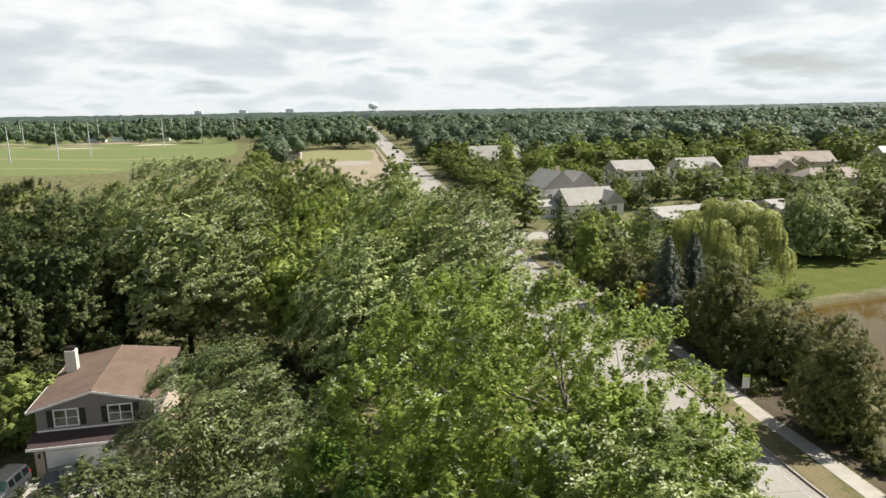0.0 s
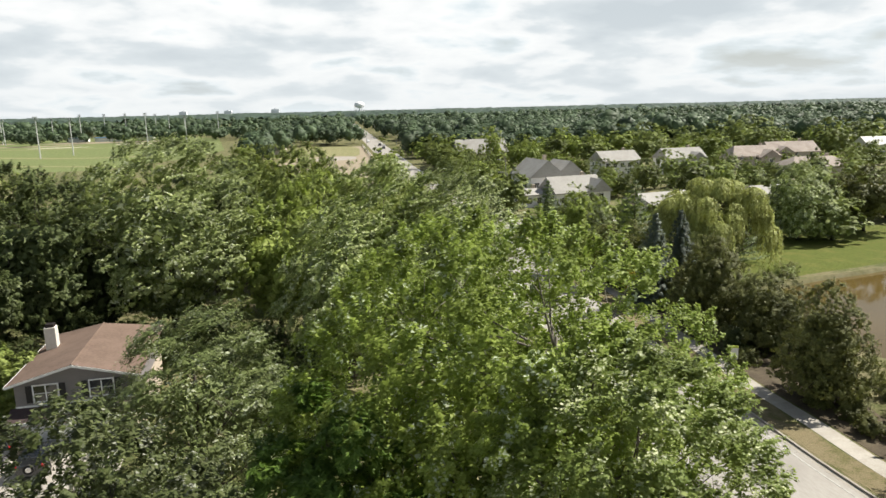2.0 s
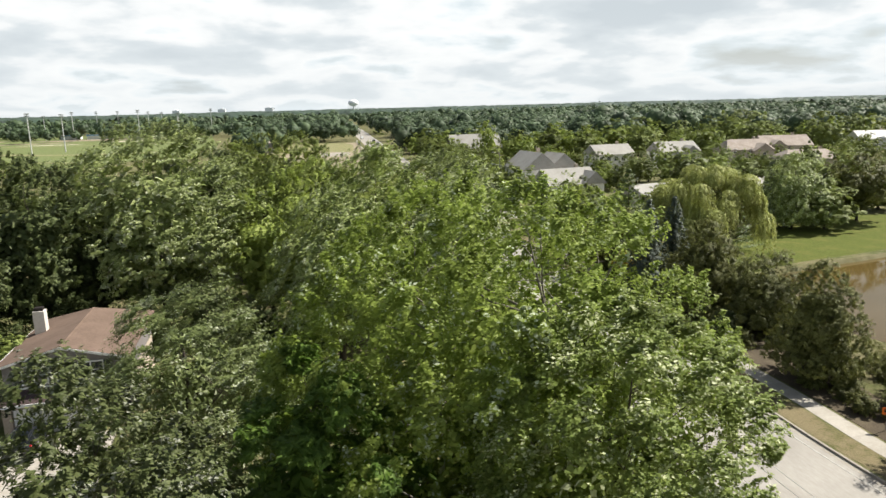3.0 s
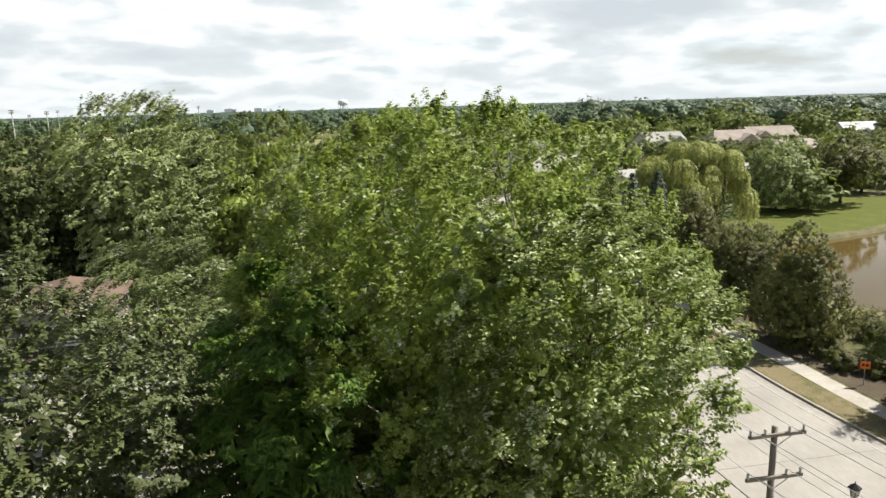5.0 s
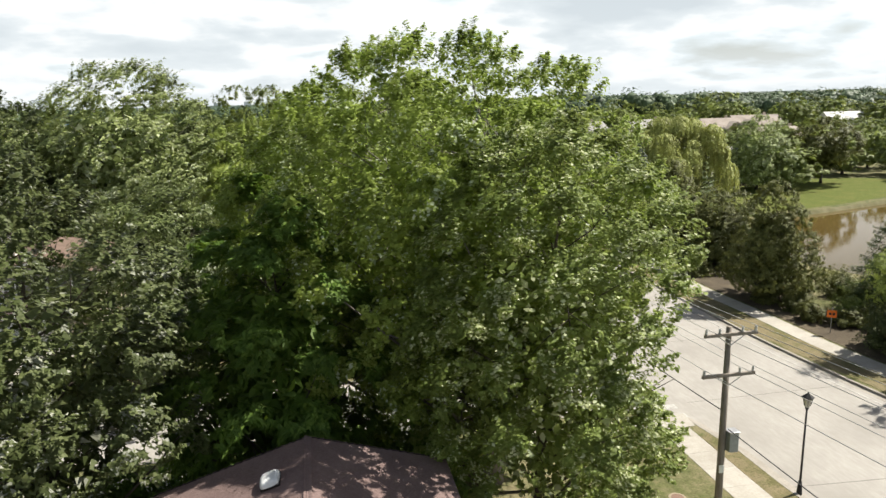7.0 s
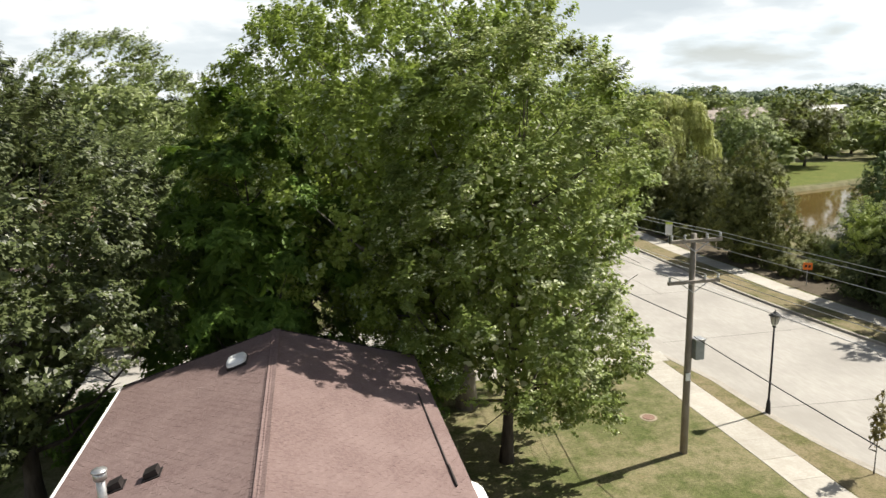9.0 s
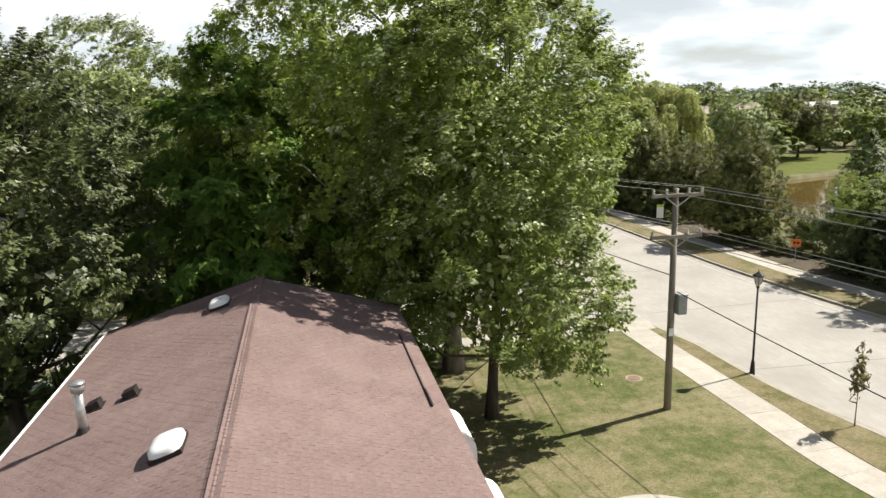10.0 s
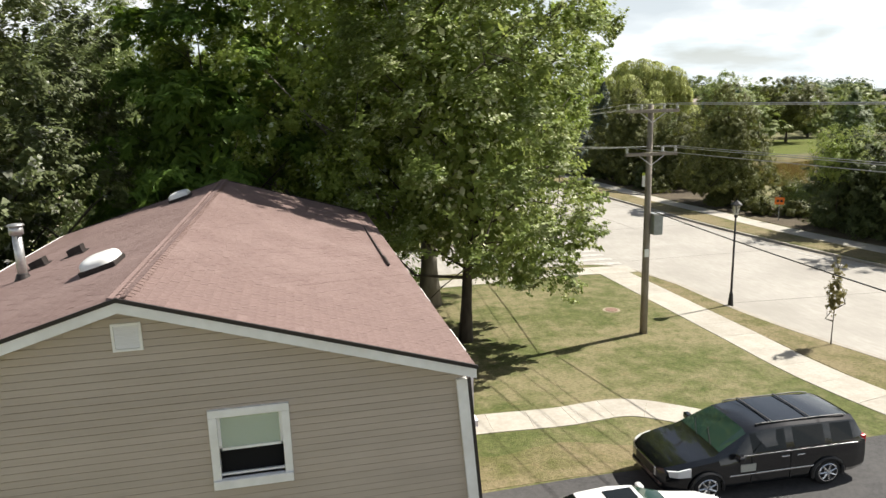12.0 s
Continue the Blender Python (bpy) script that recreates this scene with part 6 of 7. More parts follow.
villa(104.0, 150.0, 10, 18, 10, 2.8, 1.5, TAUPE_SIDING, GREY_ROOF, "long low building with a pale roof behind the willow", "x", rows=1, cols=5)
villa(225.0, 262.0, -8, 16, 10, 4.6, 3.2, PALE_SIDING, FLAT_WHITE, "white house with a bright pale roof", "x")
villa(62.0, 300.0, 5, 22, 12, 4.0, 6.0, TAUPE_SIDING, GREY_ROOF, "brown hall with a steep grey roof behind trees", "x", rows=1)
villa(96.0, 360.0, 5, 26, 12, 4.0, 4.5, BRICK, RED_ROOF, "brick building with a dark red roof behind trees", "x", rows=1)
villa(110.0, 420.0, 5, 34, 14, 4.5, 3.0, PALE_SIDING, BLUE_ROOF, "pale building with a blue metal roof far off", "x", rows=1)
villa(170.0, 470.0, 3, 40, 16, 4.5, 3.0, PALE_SIDING, TAN_ROOF, "wide tan-roofed building far off", "x", rows=1)
villa(-37.0, 390.0, 0, 20, 12, 3.2, 2.6, TAUPE_SIDING, TAN_ROOF, "low tan-roofed house beside the sports field", "x", rows=1, hip=0.5)
villa(60.0, 455.0, 0, 24, 14, 4.2, 0.5, PALE_SIDING, FLAT_WHITE, "low flat-roofed shop with pale walls by the road", "x", rows=1)
villa(-5.0, 105.0, 0, 9, 9, 3.2, 2.2, PALE_SIDING, GREY_ROOF, "small house with a pale grey roof hidden by trees", "x", rows=1, cols=2)

# ---------------------------------------------------------------- sports field, lot, tower, skyline
tagged(part("sports_field", loops_fill([[(-420, 330), (-110, 330), (-78, 400), (-72, 470), (-112, 700), (-170, 800), (-420, 830)]], 0.01), FIELD_GRASS), "pale mown sports field", "field", kind="structure")
PALE_DIRT = surf("pale_infield", (0.5, 0.45, 0.35), (0.6, 0.55, 0.45), 0.6, 0.95, wear=(0.4, 0.35, 0.26), wscale=0.1)
for x, y, rx, ry, mat_, lab in ((-250, 622, 38, 11, DIRT, "tan dirt infield on the sports field"), (-164, 620, 19, 10, PALE_DIRT, "pale sandy infield on the sports field"), (-205, 672, 60, 20, DIRT, "worn tan ground round the field buildings"), (-330, 690, 40, 18, DIRT, "tan dirt infield on the sports field"), (-215, 585, 24, 5, PALE_DIRT, "pale sandy infield on the sports field")):
    tagged(part("infield", loops_fill([[(x + rx * math.cos(a) * (1 + 0.12 * math.sin(3 * a)), y + ry * math.sin(a)) for a in np.linspace(0, 6.283, 25)[:-1]]], 0.03), mat_), lab, "infield", kind="structure")
DRY_STRIP = lawn("dry_field_grass", (0.19, 0.195, 0.085), (0.23, 0.225, 0.11), (0.27, 0.245, 0.14), (0.26, 0.225, 0.13), 0.5)
for line, w in (([(-330, 520), (-220, 470), (-150, 432), (-100, 432)], 5), ([(-300, 585), (-200, 560), (-120, 560)], 4), ([(-240, 400), (-150, 372), (-110, 352)], 3)):
    tagged(part("dry_strip", strip(smooth_line(line, 5), -w, w, -0.05, 0.025), DRY_STRIP), "dry pale strip of grass across the sports field", "grass", kind="structure")
tagged(part("bare_lot", loops_fill([[(-22, 230), (14, 215), (19, 330), (18, 470), (-16, 440), (-26, 330)]], 0.012), DIRT), "bare tan gravel lot beside the road", "lot", kind="structure")
tagged(part("lot_grass", loops_fill([smooth_line([(-40, 372), (-18, 366), (-2, 374), (10, 368), (13, 400), (12, 455), (-8, 470), (-30, 462), (-40, 372)], 4)[:-1]], 0.02), DRY_STRIP), "yellowed grass patch in the lot", "grass", kind="structure")
tagged(part("lot_pavement", loops_fill([smooth_line([(-14, 345), (-2, 340), (9, 346), (8, 366), (-4, 364), (-14, 345)], 4)[:-1]], 0.024), KERB), "grey paved patch in the gravel lot", "pavement", kind="structure")
fence = thing("lot_fence", pose(17.2, 250, 0), "long pale rail fence between lot and road", "fence")
for k in range(23):
    part("post", box(-0.09, 0.09, k * 10 - 0.09, k * 10 + 0.09, -0.1, 1.5), GARAGE, fence)
for z in (0.6, 1.3):
    part("rail", box(-0.05, 0.05, 0, 220, z - 0.12, z + 0.12), GARAGE, fence)


MAST = surf("mast_grey", (0.5, 0.5, 0.5), (0.6, 0.6, 0.59), 1.0, 0.6)


def light_mast(x, y, h, lamps=5):
    t = thing("floodlight_mast", pose(x, y, 0), "tall thin grey floodlight mast on the sports field", "light mast", "floodlight masts")
    part("mast", tube([(0, 0, -0.2), (0, 0, h)], [0.4, 0.26], 8), MAST, t)
    for k in range(2):
        part("crossbar", box(-1.4, 1.4, -0.08, 0.08, h - 0.3 - k * 1.3, h - 0.05 - k * 1.3), STEEL, t)
        for i in range(lamps):
            part("floodlight", box(-1.35 + i * 0.6, -1.0 + i * 0.6, -0.4, 0.1, h - 0.45 - k * 1.3, h + 0.25 - k * 1.3, 0.05), BOX_GREY, t)
    return t


for x, y, h in ((-172, 440, 24), (-164, 470, 23), (-148, 585, 25), (-192, 425, 23), (-108, 680, 25), (-232, 690, 25), (-220, 720, 25), (-205, 735, 25), (-185, 770, 24), (-165, 740, 23), (-260, 700, 22), (-300, 690, 23), (-285, 660, 22), (-140, 690, 22), (-125, 620, 22), (-330, 560, 24)):
    light_mast(x, y, h)
for x, y, w, d in ((-210, 700, 26, 8), (-240, 705, 18, 7), (-180, 705, 16, 6)):
    bd = thing("bleacher_building", pose(x, y, 0), "low blue and white field building beside the diamonds", "building")
    part("wall", box(-w / 2, w / 2, -d / 2, d / 2, 0, 3.4), PALE_SIDING, bd)
    part("roof", box(-w / 2 - 0.5, w / 2 + 0.5, -d / 2 - 0.5, d / 2 + 0.5, 3.4, 4.0, 0.05), BLUE_ROOF, bd)

wt = thing("water_tower", pose(73, 2150, 0), "white water tower with a round tank on legs far away", "water tower")
TOWER = surf("tower_white", (0.9, 0.9, 0.9), (0.94, 0.94, 0.94), 0.3, 0.6)
bm = bmesh.new()
bmesh.ops.create_uvsphere(bm, u_segments=28, v_segments=14, radius=1.0)
for v in bm.verts:
    v.co = (v.co.x * 15, v.co.y * 15, 36 + v.co.z * (11 if v.co.z > 0 else 9))
part("tank", bm, TOWER, wt, smooth=True)
part("riser", tube([(0, 0, -1), (0, 0, 28)], 2.2, 14), TOWER, wt)
for k in range(6):
    a = k * math.pi / 3
    part("leg", tube([(15 * math.cos(a), 15 * math.sin(a), -1), (13.5 * math.cos(a), 13.5 * math.sin(a), 34)], 0.7, 8), TOWER, wt)
# facades are lightened in base colour to stand for aerial haze
HAZE_BLOCK = surf("haze_pale_facade", (0.85, 0.86, 0.88), (0.9, 0.9, 0.9), 0.05, 0.9)
for x, y, w, h in ((-753, 5200, 50, 44), (-640, 5300, 60, 50), (-590, 5300, 50, 44), (-425, 5200, 55, 48), (-390, 5250, 40, 42), (-262, 5250, 40, 60), (-225, 5250, 30, 50), (-110, 5300, 110, 47), (-1060, 5200, 50, 44)):
    tb = thing("office_block", pose(x, y, 0), "grey office block on the skyline, haze put into its pale colour", "building", "skyline blocks")
    h *= 0.8
    part("block", box(-w / 2, w / 2, -20, 20, -5, h), HAZE_BLOCK, tb)
    part("plant_room", box(-w / 6, w / 6, -10, 10, h, h + 6), HAZE_BLOCK, tb)
# lamp masts and traffic along the far road
for x, y, h in ((46, 360, 9.5), (40, 470, 9.5), (44, 178, 10), (18, 420, 9), (35, 640, 10), (38.5, 154, 9.0)):
    sl = thing("lamp_mast", pose(x, y, 0), "tall grey roadside lamp mast", "street lamp")
    part("mast", tube([(0, 0, -0.1), (0, 0, h)], [0.12, 0.08], 8), STEEL, sl)
    part("arm", tube([(0, 0, h - 0.1), (-1.6, 0, h + 0.3)], 0.05, 6), STEEL, sl)
    part("head", box(-2.2, -1.5, -0.15, 0.15, h + 0.22, h + 0.38, 0.03), BOX_GREY, sl)
for x, y, tn, pm in ((24, 395, 90, NAVY_CAR), (28.5, 430, -90, GREY_CAR), (28.6, 470, -90, NAVY_CAR), (23.5, 520, 90, WHITE_CAR), (56, 330, 10, WHITE_CAR), (64, 335, 10, NAVY_CAR), (49, 392, 0, GREY_CAR)):
    car("distant_car", pose(x, y, ROAD_Z + 0.01 if 20 < x < 33 else 0.0, 0, 0, tn), "small parked car far down the road", pm, SUV, ((5, 6), (7, 8), (9, 10)), (0.85, 3.4), 0.36)
sg = thing("warning_sign", pose(35.4, 100.0, 0, 0, 0, 10), "yellow diamond warning sign on a post", "sign")
part("post", tube([(0, 0.03, -0.1), (0, 0.03, 2.6)], 0.035, 8), STEEL, sg)
part("panel", box(-0.4, 0.4, -0.012, 0.012, -0.4, 0.4, 0.006), plain("sign_yellow", (0.8, 0.6, 0.03), 0.5), sg).matrix_local = pose(0, 0, 2.4, 0, 45, 0)


# ---------------------------------------------------------------- trees, nearest first
WIND = (0.9, 0.3, 0.1)


def maple_outline(p):
    """Skirt that hangs lower on the road side, and a waist half-way up."""
    skirt = p[:, 2] - np.clip(3.0 - 0.42 * (p[:, 0] - 0.3), 0.9, 4.6)
    side = 0.92 * p[:, 0] - 0.39 * p[:, 1] + 0.3 * np.sin(2.3 * p[:, 1] + 1.7 * p[:, 2])
    waist = np.interp(p[:, 2], (3.7, 6.0, 7.3, 8.3, 9.4, 10.8, 12.2, 13.5), (5.4, 4.5, 3.7, 3.5, 3.9, 4.7, 5.4, 7.0)) - side
    return np.minimum(skirt, waist)


tree(8.5, 25.2, 19.6, 3.2, 8.5, "tall bright green cottonwood with upright leafy tufts", LEAF_COTTON, 11, "flat", core=140, lobes=100, fill=0.8, cap=0.8, clumps=2400, per=70, size=0.155, r0=0.42, bark=PALE_BARK, limbs=44, tall=1.15, clump_size=0.36, flat=1.1, width=0.7, wind=(0.2, 0, 0.5), droop=0.1, inner=0.34, spray=(0.25, 0, 0.8), stretch=1.6, wide=0.95, squash=(1.13, 0.9), shift=(-1.6, 1.2), messy=0.9, clear=5.0)
tree(8.85, 19.9, 16.6, 1.0, 5.05, "leafy silver maple with pale turned leaves on the lawn", LEAF_MAPLE, 12, "broad", lobes=84, fill=0.72, cap=1.2, upright=0.8, clumps=2200, per=60, size=0.15, r0=0.23, limbs=24, clump_size=0.34, width=0.6, wind=WIND, droop=0.5, inner=0.14, spray=(0.75, 0.1, 0.05), stretch=2.0, lean=(0.5, 0), clear=4.2, trim=maple_outline, squash=(1.0, 1.0), shift=(0.3, -0.3), messy=0.9)
tree(-0.5, 23.0, 14.4, 1.0, 4.3, "dark glossy green tree with drooping compound leaves", LEAF_DARK, 13, "oval", lobes=46, fill=0.68, cap=1.2, clumps=1250, per=38, size=0.33, r0=0.24, limbs=16, clump_size=0.36, width=0.3, droop=1.2, messy=0.55, spray=(0.1, -0.1, -0.35), stretch=1.2)
tree(-8.0, 20.2, 15.9, 1.4, 5.2, "grey-green silver maple beside the house", LEAF_SILVER, 14, "oval", lobes=46, cap=0.9, clumps=1350, per=66, size=0.165, tri=True, r0=0.32, limbs=18, clump_size=0.36, width=0.55, wind=WIND, droop=0.4, spray=(0.4, 0, 0.45), stretch=1.9, clear=4.0, trim=lambda p: p[:, 2] - np.clip(3.6 + 1.4 * (p[:, 0] - 0.9), 2.2, 5.9))
tree(-8.8, 40.5, 12.6, 1.0, 6.3, "broad windblown grey-green tree by the side street", LEAF_STREET, 15, "dome", lobes=36, cap=1.0, clumps=950, per=70, size=0.19, tri=True, heart=1.6, core=160, messy=0.45, r0=0.3, limbs=18, clump_size=0.42, wind=WIND, spray=(1.0, 0.2, 0.3), stretch=2.6)
MID = "trees along the side street"
for x, y, top, base, R, prof_n, mat_, lab, sd in (
        (-17.8, 75.0, 23.4, 2.5, 11.0, "oval", LEAF_WINDY, "huge windblown tree with a dense grey-green crown", 21),
        (-28.5, 71.0, 19.0, 2.5, 8.0, "oval", LEAF_DEEP, "tall dense dark green tree", 22),
        (0.6, 60.0, 16.8, 2.0, 7.2, "oval", LEAF_WINDY, "windblown maple with silvery leaf edges", 23),
        (9.0, 52.0, 17.8, 2.0, 6.2, "oval", LEAF_WINDY, "tall windblown maple beside the road", 24),
        (4.6, 70.5, 19.8, 2.5, 7.0, "round", LEAF_MAPLE, "tall silver-topped maple behind the street", 25),
        (12.2, 70.0, 19.0, 2.5, 6.8, "round", LEAF_WINDY, "full green roadside maple", 26),
        (-6.5, 74.0, 15.0, 2.0, 6.0, "round", LEAF_BRIGHT, "bright green round tree", 27),
        (-2.5, 86.0, 17.0, 2.0, 5.2, "round", LEAF_BRIGHT, "yellow-green round leafy tree", 28),
        (-16.5, 95.0, 20.5, 3.0, 7.0, "oval", LEAF_DEEP, "tall dense green tree", 29),
        (-6.0, 98.0, 20.0, 3.0, 8.0, "round", LEAF_PLAIN, "large rounded green tree", 30),
        (6.0, 100.0, 18.0, 3.0, 7.0, "round", LEAF_WINDY, "large rounded grey-green tree", 31),
        (15.4, 92.0, 15.8, 2.0, 5.8, "round", LEAF_WINDY, "full windblown maple at the road edge", 61),
        (15.8, 113.0, 14.2, 2.0, 5.4, "round", LEAF_PLAIN, "rounded green roadside tree", 62),
        (-33.0, 95.0, 18.0, 3.0, 8.0, "round", LEAF_WINDY, "broad yellow-green leafy tree", 32),
        (-42.0, 80.0, 18.0, 3.0, 8.0, "oval", LEAF_DEEP, "dense dark green tree", 33),
        (-34.0, 62.0, 15.5, 2.0, 7.0, "oval", LEAF_DEEP, "dense dark green tree behind the drive", 34),
        (-47.0, 100.0, 18.0, 3.0, 7.5, "round", LEAF_PLAIN, "broad olive green leafy tree", 36),
        (-40.5, 93.0, 18.5, 3.0, 6.5, "round", LEAF_DEEP, "rounded olive green leafy tree", 37),
        (-26.0, 90.0, 19.0, 3.0, 6.5, "round", LEAF_PLAIN, "rounded green leafy street tree", 38),
        (-25.5, 73.5, 12.0, 1.0, 5.0, "oval", LEAF_DEEP, "dark shaded tree behind the brown roof", 39),
        (-36.0, 74.0, 17.5, 2.0, 7.0, "oval", LEAF_DEEP, "dense windblown green street tree", 40),
        (-26.6, 56.5, 6.4, 0.3, 3.2, "dome", LEAF_PLAIN, "low green tree beside the drive", 35)):
    tree(x, y, top - (1.3 if mat_ in (LEAF_WINDY, LEAF_MAPLE) else 0.4), base, 0.92 * R, lab, mat_, sd, prof_n, lobes=int(14 + 2.2 * R), clumps=int(9 * R * R + 150), per=42, size=0.3, core=130, heart=2.8, tri=True, messy=0.4, upright=0.35, width=0.5, r0=0.3, limbs=10, cap=1.0, inner=0.05, clump_size=0.5, wind=WIND if mat_ is LEAF_WINDY else (0, 0, 0), spray=(1.0, 0.2, 0.45) if mat_ in (LEAF_WINDY, LEAF_MAPLE) else (0.2, 0, 0.5), stretch=2.5 if mat_ in (LEAF_WINDY, LEAF_MAPLE) else 1.3, wide=0.75, group=MID)

# the shaded side beyond the road
tree(38.5, 47.6, 10.2, 0.1, 4.2, "dense dark egg-shaped linden beside the pavement", LEAF_LINDEN, 41, "egg", lobes=150, fill=0.95, cap=0.4, clumps=1500, per=40, size=0.14, r0=0.2, limbs=10, clump_size=0.26, inner=0.05, upright=0.3, messy=0.7, name="linden_tree", tri=True)
tree(39.4, 66.8, 10.3, 0.2, 4.9, "dark rounded linden behind the pavement", LEAF_LINDEN, 42, "egg", lobes=90, fill=0.9, clumps=800, per=40, size=0.2, r0=0.2, limbs=8, name="linden_tree", tri=True)
tree(42.0, 60.3, 7.3, 0.1, 5.2, "low dark spreading tree under the lindens", LEAF_LINDEN, 43, "dome", lobes=70, fill=0.9, clumps=700, per=40, size=0.2, r0=0.16, limbs=8, tri=True)
conifer(37.2, 76.0, 11.2, 3.3, "dark blue-grey spruce beside the road", NEEDLE_BLUE, 44)
conifer(41.2, 77.5, 11.2, 3.2, "blue-grey spruce beside the road", NEEDLE_BLUE, 45)
willow(50.0, 85.5, 14.0, 8.3, "large pale green weeping willow by the pond", 46)
tree(33.9, 94.5, 13.0, 1.0, 3.6, "bright yellow-green upright tree", LEAF_BRIGHT, 47, "egg", lobes=26, clumps=260, per=36, size=0.32, r0=0.18, limbs=8, tri=True)
tree(35.6, 86.0, 8.5, 0.5, 3.2, "dark low evergreen under taller trees", LEAF_LINDEN, 48, "egg", lobes=20, clumps=200, per=36, size=0.3, r0=0.15, limbs=6, tri=True)
conifer(43.5, 96.0, 13.0, 4.4, "spreading green pine with layered boughs", NEEDLE_GREEN, 49, tiers=17, sag=0.05, name="pine_tree")
conifer(37.0, 118.0, 11.0, 3.6, "dark pine beside the road", NEEDLE_GREEN, 50, tiers=17, name="pine_tree")
conifer(59.5, 95.0, 10.5, 4.2, "layered green pine behind the willow", NEEDLE_GREEN, 51, tiers=14, sag=0.0, name="pine_tree")
conifer(45.7, 42.0, 9.1, 4.4, "green spreading pine behind the hedge", NEEDLE_GREEN, 52, size=0.26, per=260, name="pine_tree")
tree(39.7, 33.6, 6.2, 0.1, 3.3, "broad dark hedge tree beside the pavement", LEAF_DEEP, 58, "dome", lobes=40, clumps=520, per=34, size=0.2, r0=0.14, limbs=8, clump_size=0.36, tri=True)
tree(39.2, 22.4, 10.6, 0.2, 3.9, "dark upright hedge tree beside the pavement", LEAF_DEEP, 59, "egg", lobes=26, clumps=300, per=32, size=0.22, r0=0.14, limbs=6, tri=True)
tree(37.9, 34.2, 6.9, 3.2, 1.7, "young tree with yellow-green shoots", LEAF_BRIGHT, 53, "round", lobes=16, clumps=150, per=30, size=0.16, r0=0.06, limbs=6)
tree(39.2, 28.2, 10.2, 0.3, 3.5, "tall dark green hedge tree", LEAF_DEEP, 54, "egg", lobes=26, clumps=330, per=36, size=0.2, r0=0.12, limbs=6, tri=True)
tree(36.2, 79.5, 4.4, 0.3, 1.7, "small golden yellow tree beside the pavement", LEAF_YELLOW, 55, "round", lobes=12, clumps=90, per=30, size=0.2, r0=0.06, limbs=5)
tree(78.9, 108.0, 12.9, 0.8, 6.8, "broad grey-green tree behind the pond lawn", LEAF_WINDY, 77, "dome", lobes=34, clumps=420, per=36, size=0.36, r0=0.24, limbs=10, clump_size=0.6, tri=True)
tree(95.0, 112.0, 11.5, 1.8, 6.6, "wide dark shade tree on the pond lawn", LEAF_LINDEN, 56, "vase", lobes=30, clumps=340, per=34, size=0.4, r0=0.24, limbs=12, clump_size=0.7, tri=True)
conifer(82.0, 117.0, 9.5, 5.2, "grey-green spreading pine on the pond lawn", NEEDLE_BLUE, 57, tiers=14, per=260, sag=0.1, name="pine_tree")
for i, (x, y, h, R) in enumerate(((44.2, 46.6, 1.9, 1.4), (43.0, 43.4, 1.7, 1.4), (46.0, 48.4, 1.9, 1.5), (60.5, 85.5, 1.3, 1.8), (63.0, 87.5, 1.2, 1.6), (41.0, 41.2, 1.6, 1.5), (47.6, 45.6, 1.8, 1.5))):
    bush(x, y, h, R, "low clipped green shrub near the pond", LEAF_PLAIN if i % 2 else LEAF_LINDEN, 60 + i)
for i, y in enumerate((110, 103, 96.5)):
    tree(33.3, y, 3.6, 1.2, 1.0, "small young street tree on the verge", LEAF_PLAIN, 70 + i, "round", lobes=8, clumps=40, per=24, size=0.2, r0=0.04, limbs=4)
# the young staked tree by the kerb
tree(21.6, 15.7, 3.2, 1.25, 0.3, "spindly young tree with sparse brownish leaves by the kerb", LEAF_BROWN, 75, "oval", lobes=12, clumps=60, per=9, size=0.15, core=3, r0=0.024, limbs=3, clump_size=0.13, inner=0.0, spray=(0, 0, 0.8), twigs=1, name="young_tree")

for i, (x, y, h, R) in enumerate(((-2.5, 20.6, 3.8, 2.0), (2.3, 21.3, 4.4, 2.2), (5.2, 22.6, 3.4, 1.7), (-5.2, 20.0, 2.4, 1.6), (3.4, 26.0, 4.2, 2.2), (-7.5, 25.5, 2.2, 2.0), (0.6, 28.2, 3.6, 2.2), (6.2, 27.6, 3.2, 2.0), (-4.0, 27.0, 2.6, 2.0), (-12.5, 24.5, 3.6, 2.4))):
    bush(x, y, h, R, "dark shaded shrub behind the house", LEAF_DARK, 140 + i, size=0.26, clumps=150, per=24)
# dark-leaved bushes added round the garage house to supply its deep shade
for i, (x, y, h, R) in enumerate(((-31.0, 62.0, 5.5, 3.6), (-27.0, 64.5, 5.0, 3.2), (-23.5, 67.5, 5.6, 3.4), (-18.5, 68.5, 5.0, 3.4), (-13.0, 69.0, 5.8, 3.6), (-7.5, 67.0, 5.0, 3.2), (-10.0, 60.0, 5.2, 3.2), (-5.5, 54.0, 4.6, 3.0), (-2.5, 49.0, 4.4, 3.0), (-30.5, 54.0, 5.2, 3.4), (-35.5, 58.0, 6.0, 3.8), (-3.0, 66.0, 4.8, 3.4), (-33.0, 68.0, 5.6, 3.6))):
    bush(x, y, h, R, "dense dark undergrowth added to make deep shade", LEAF_DEEP, 210 + i, size=0.34, clumps=150, per=14, name="undergrowth")
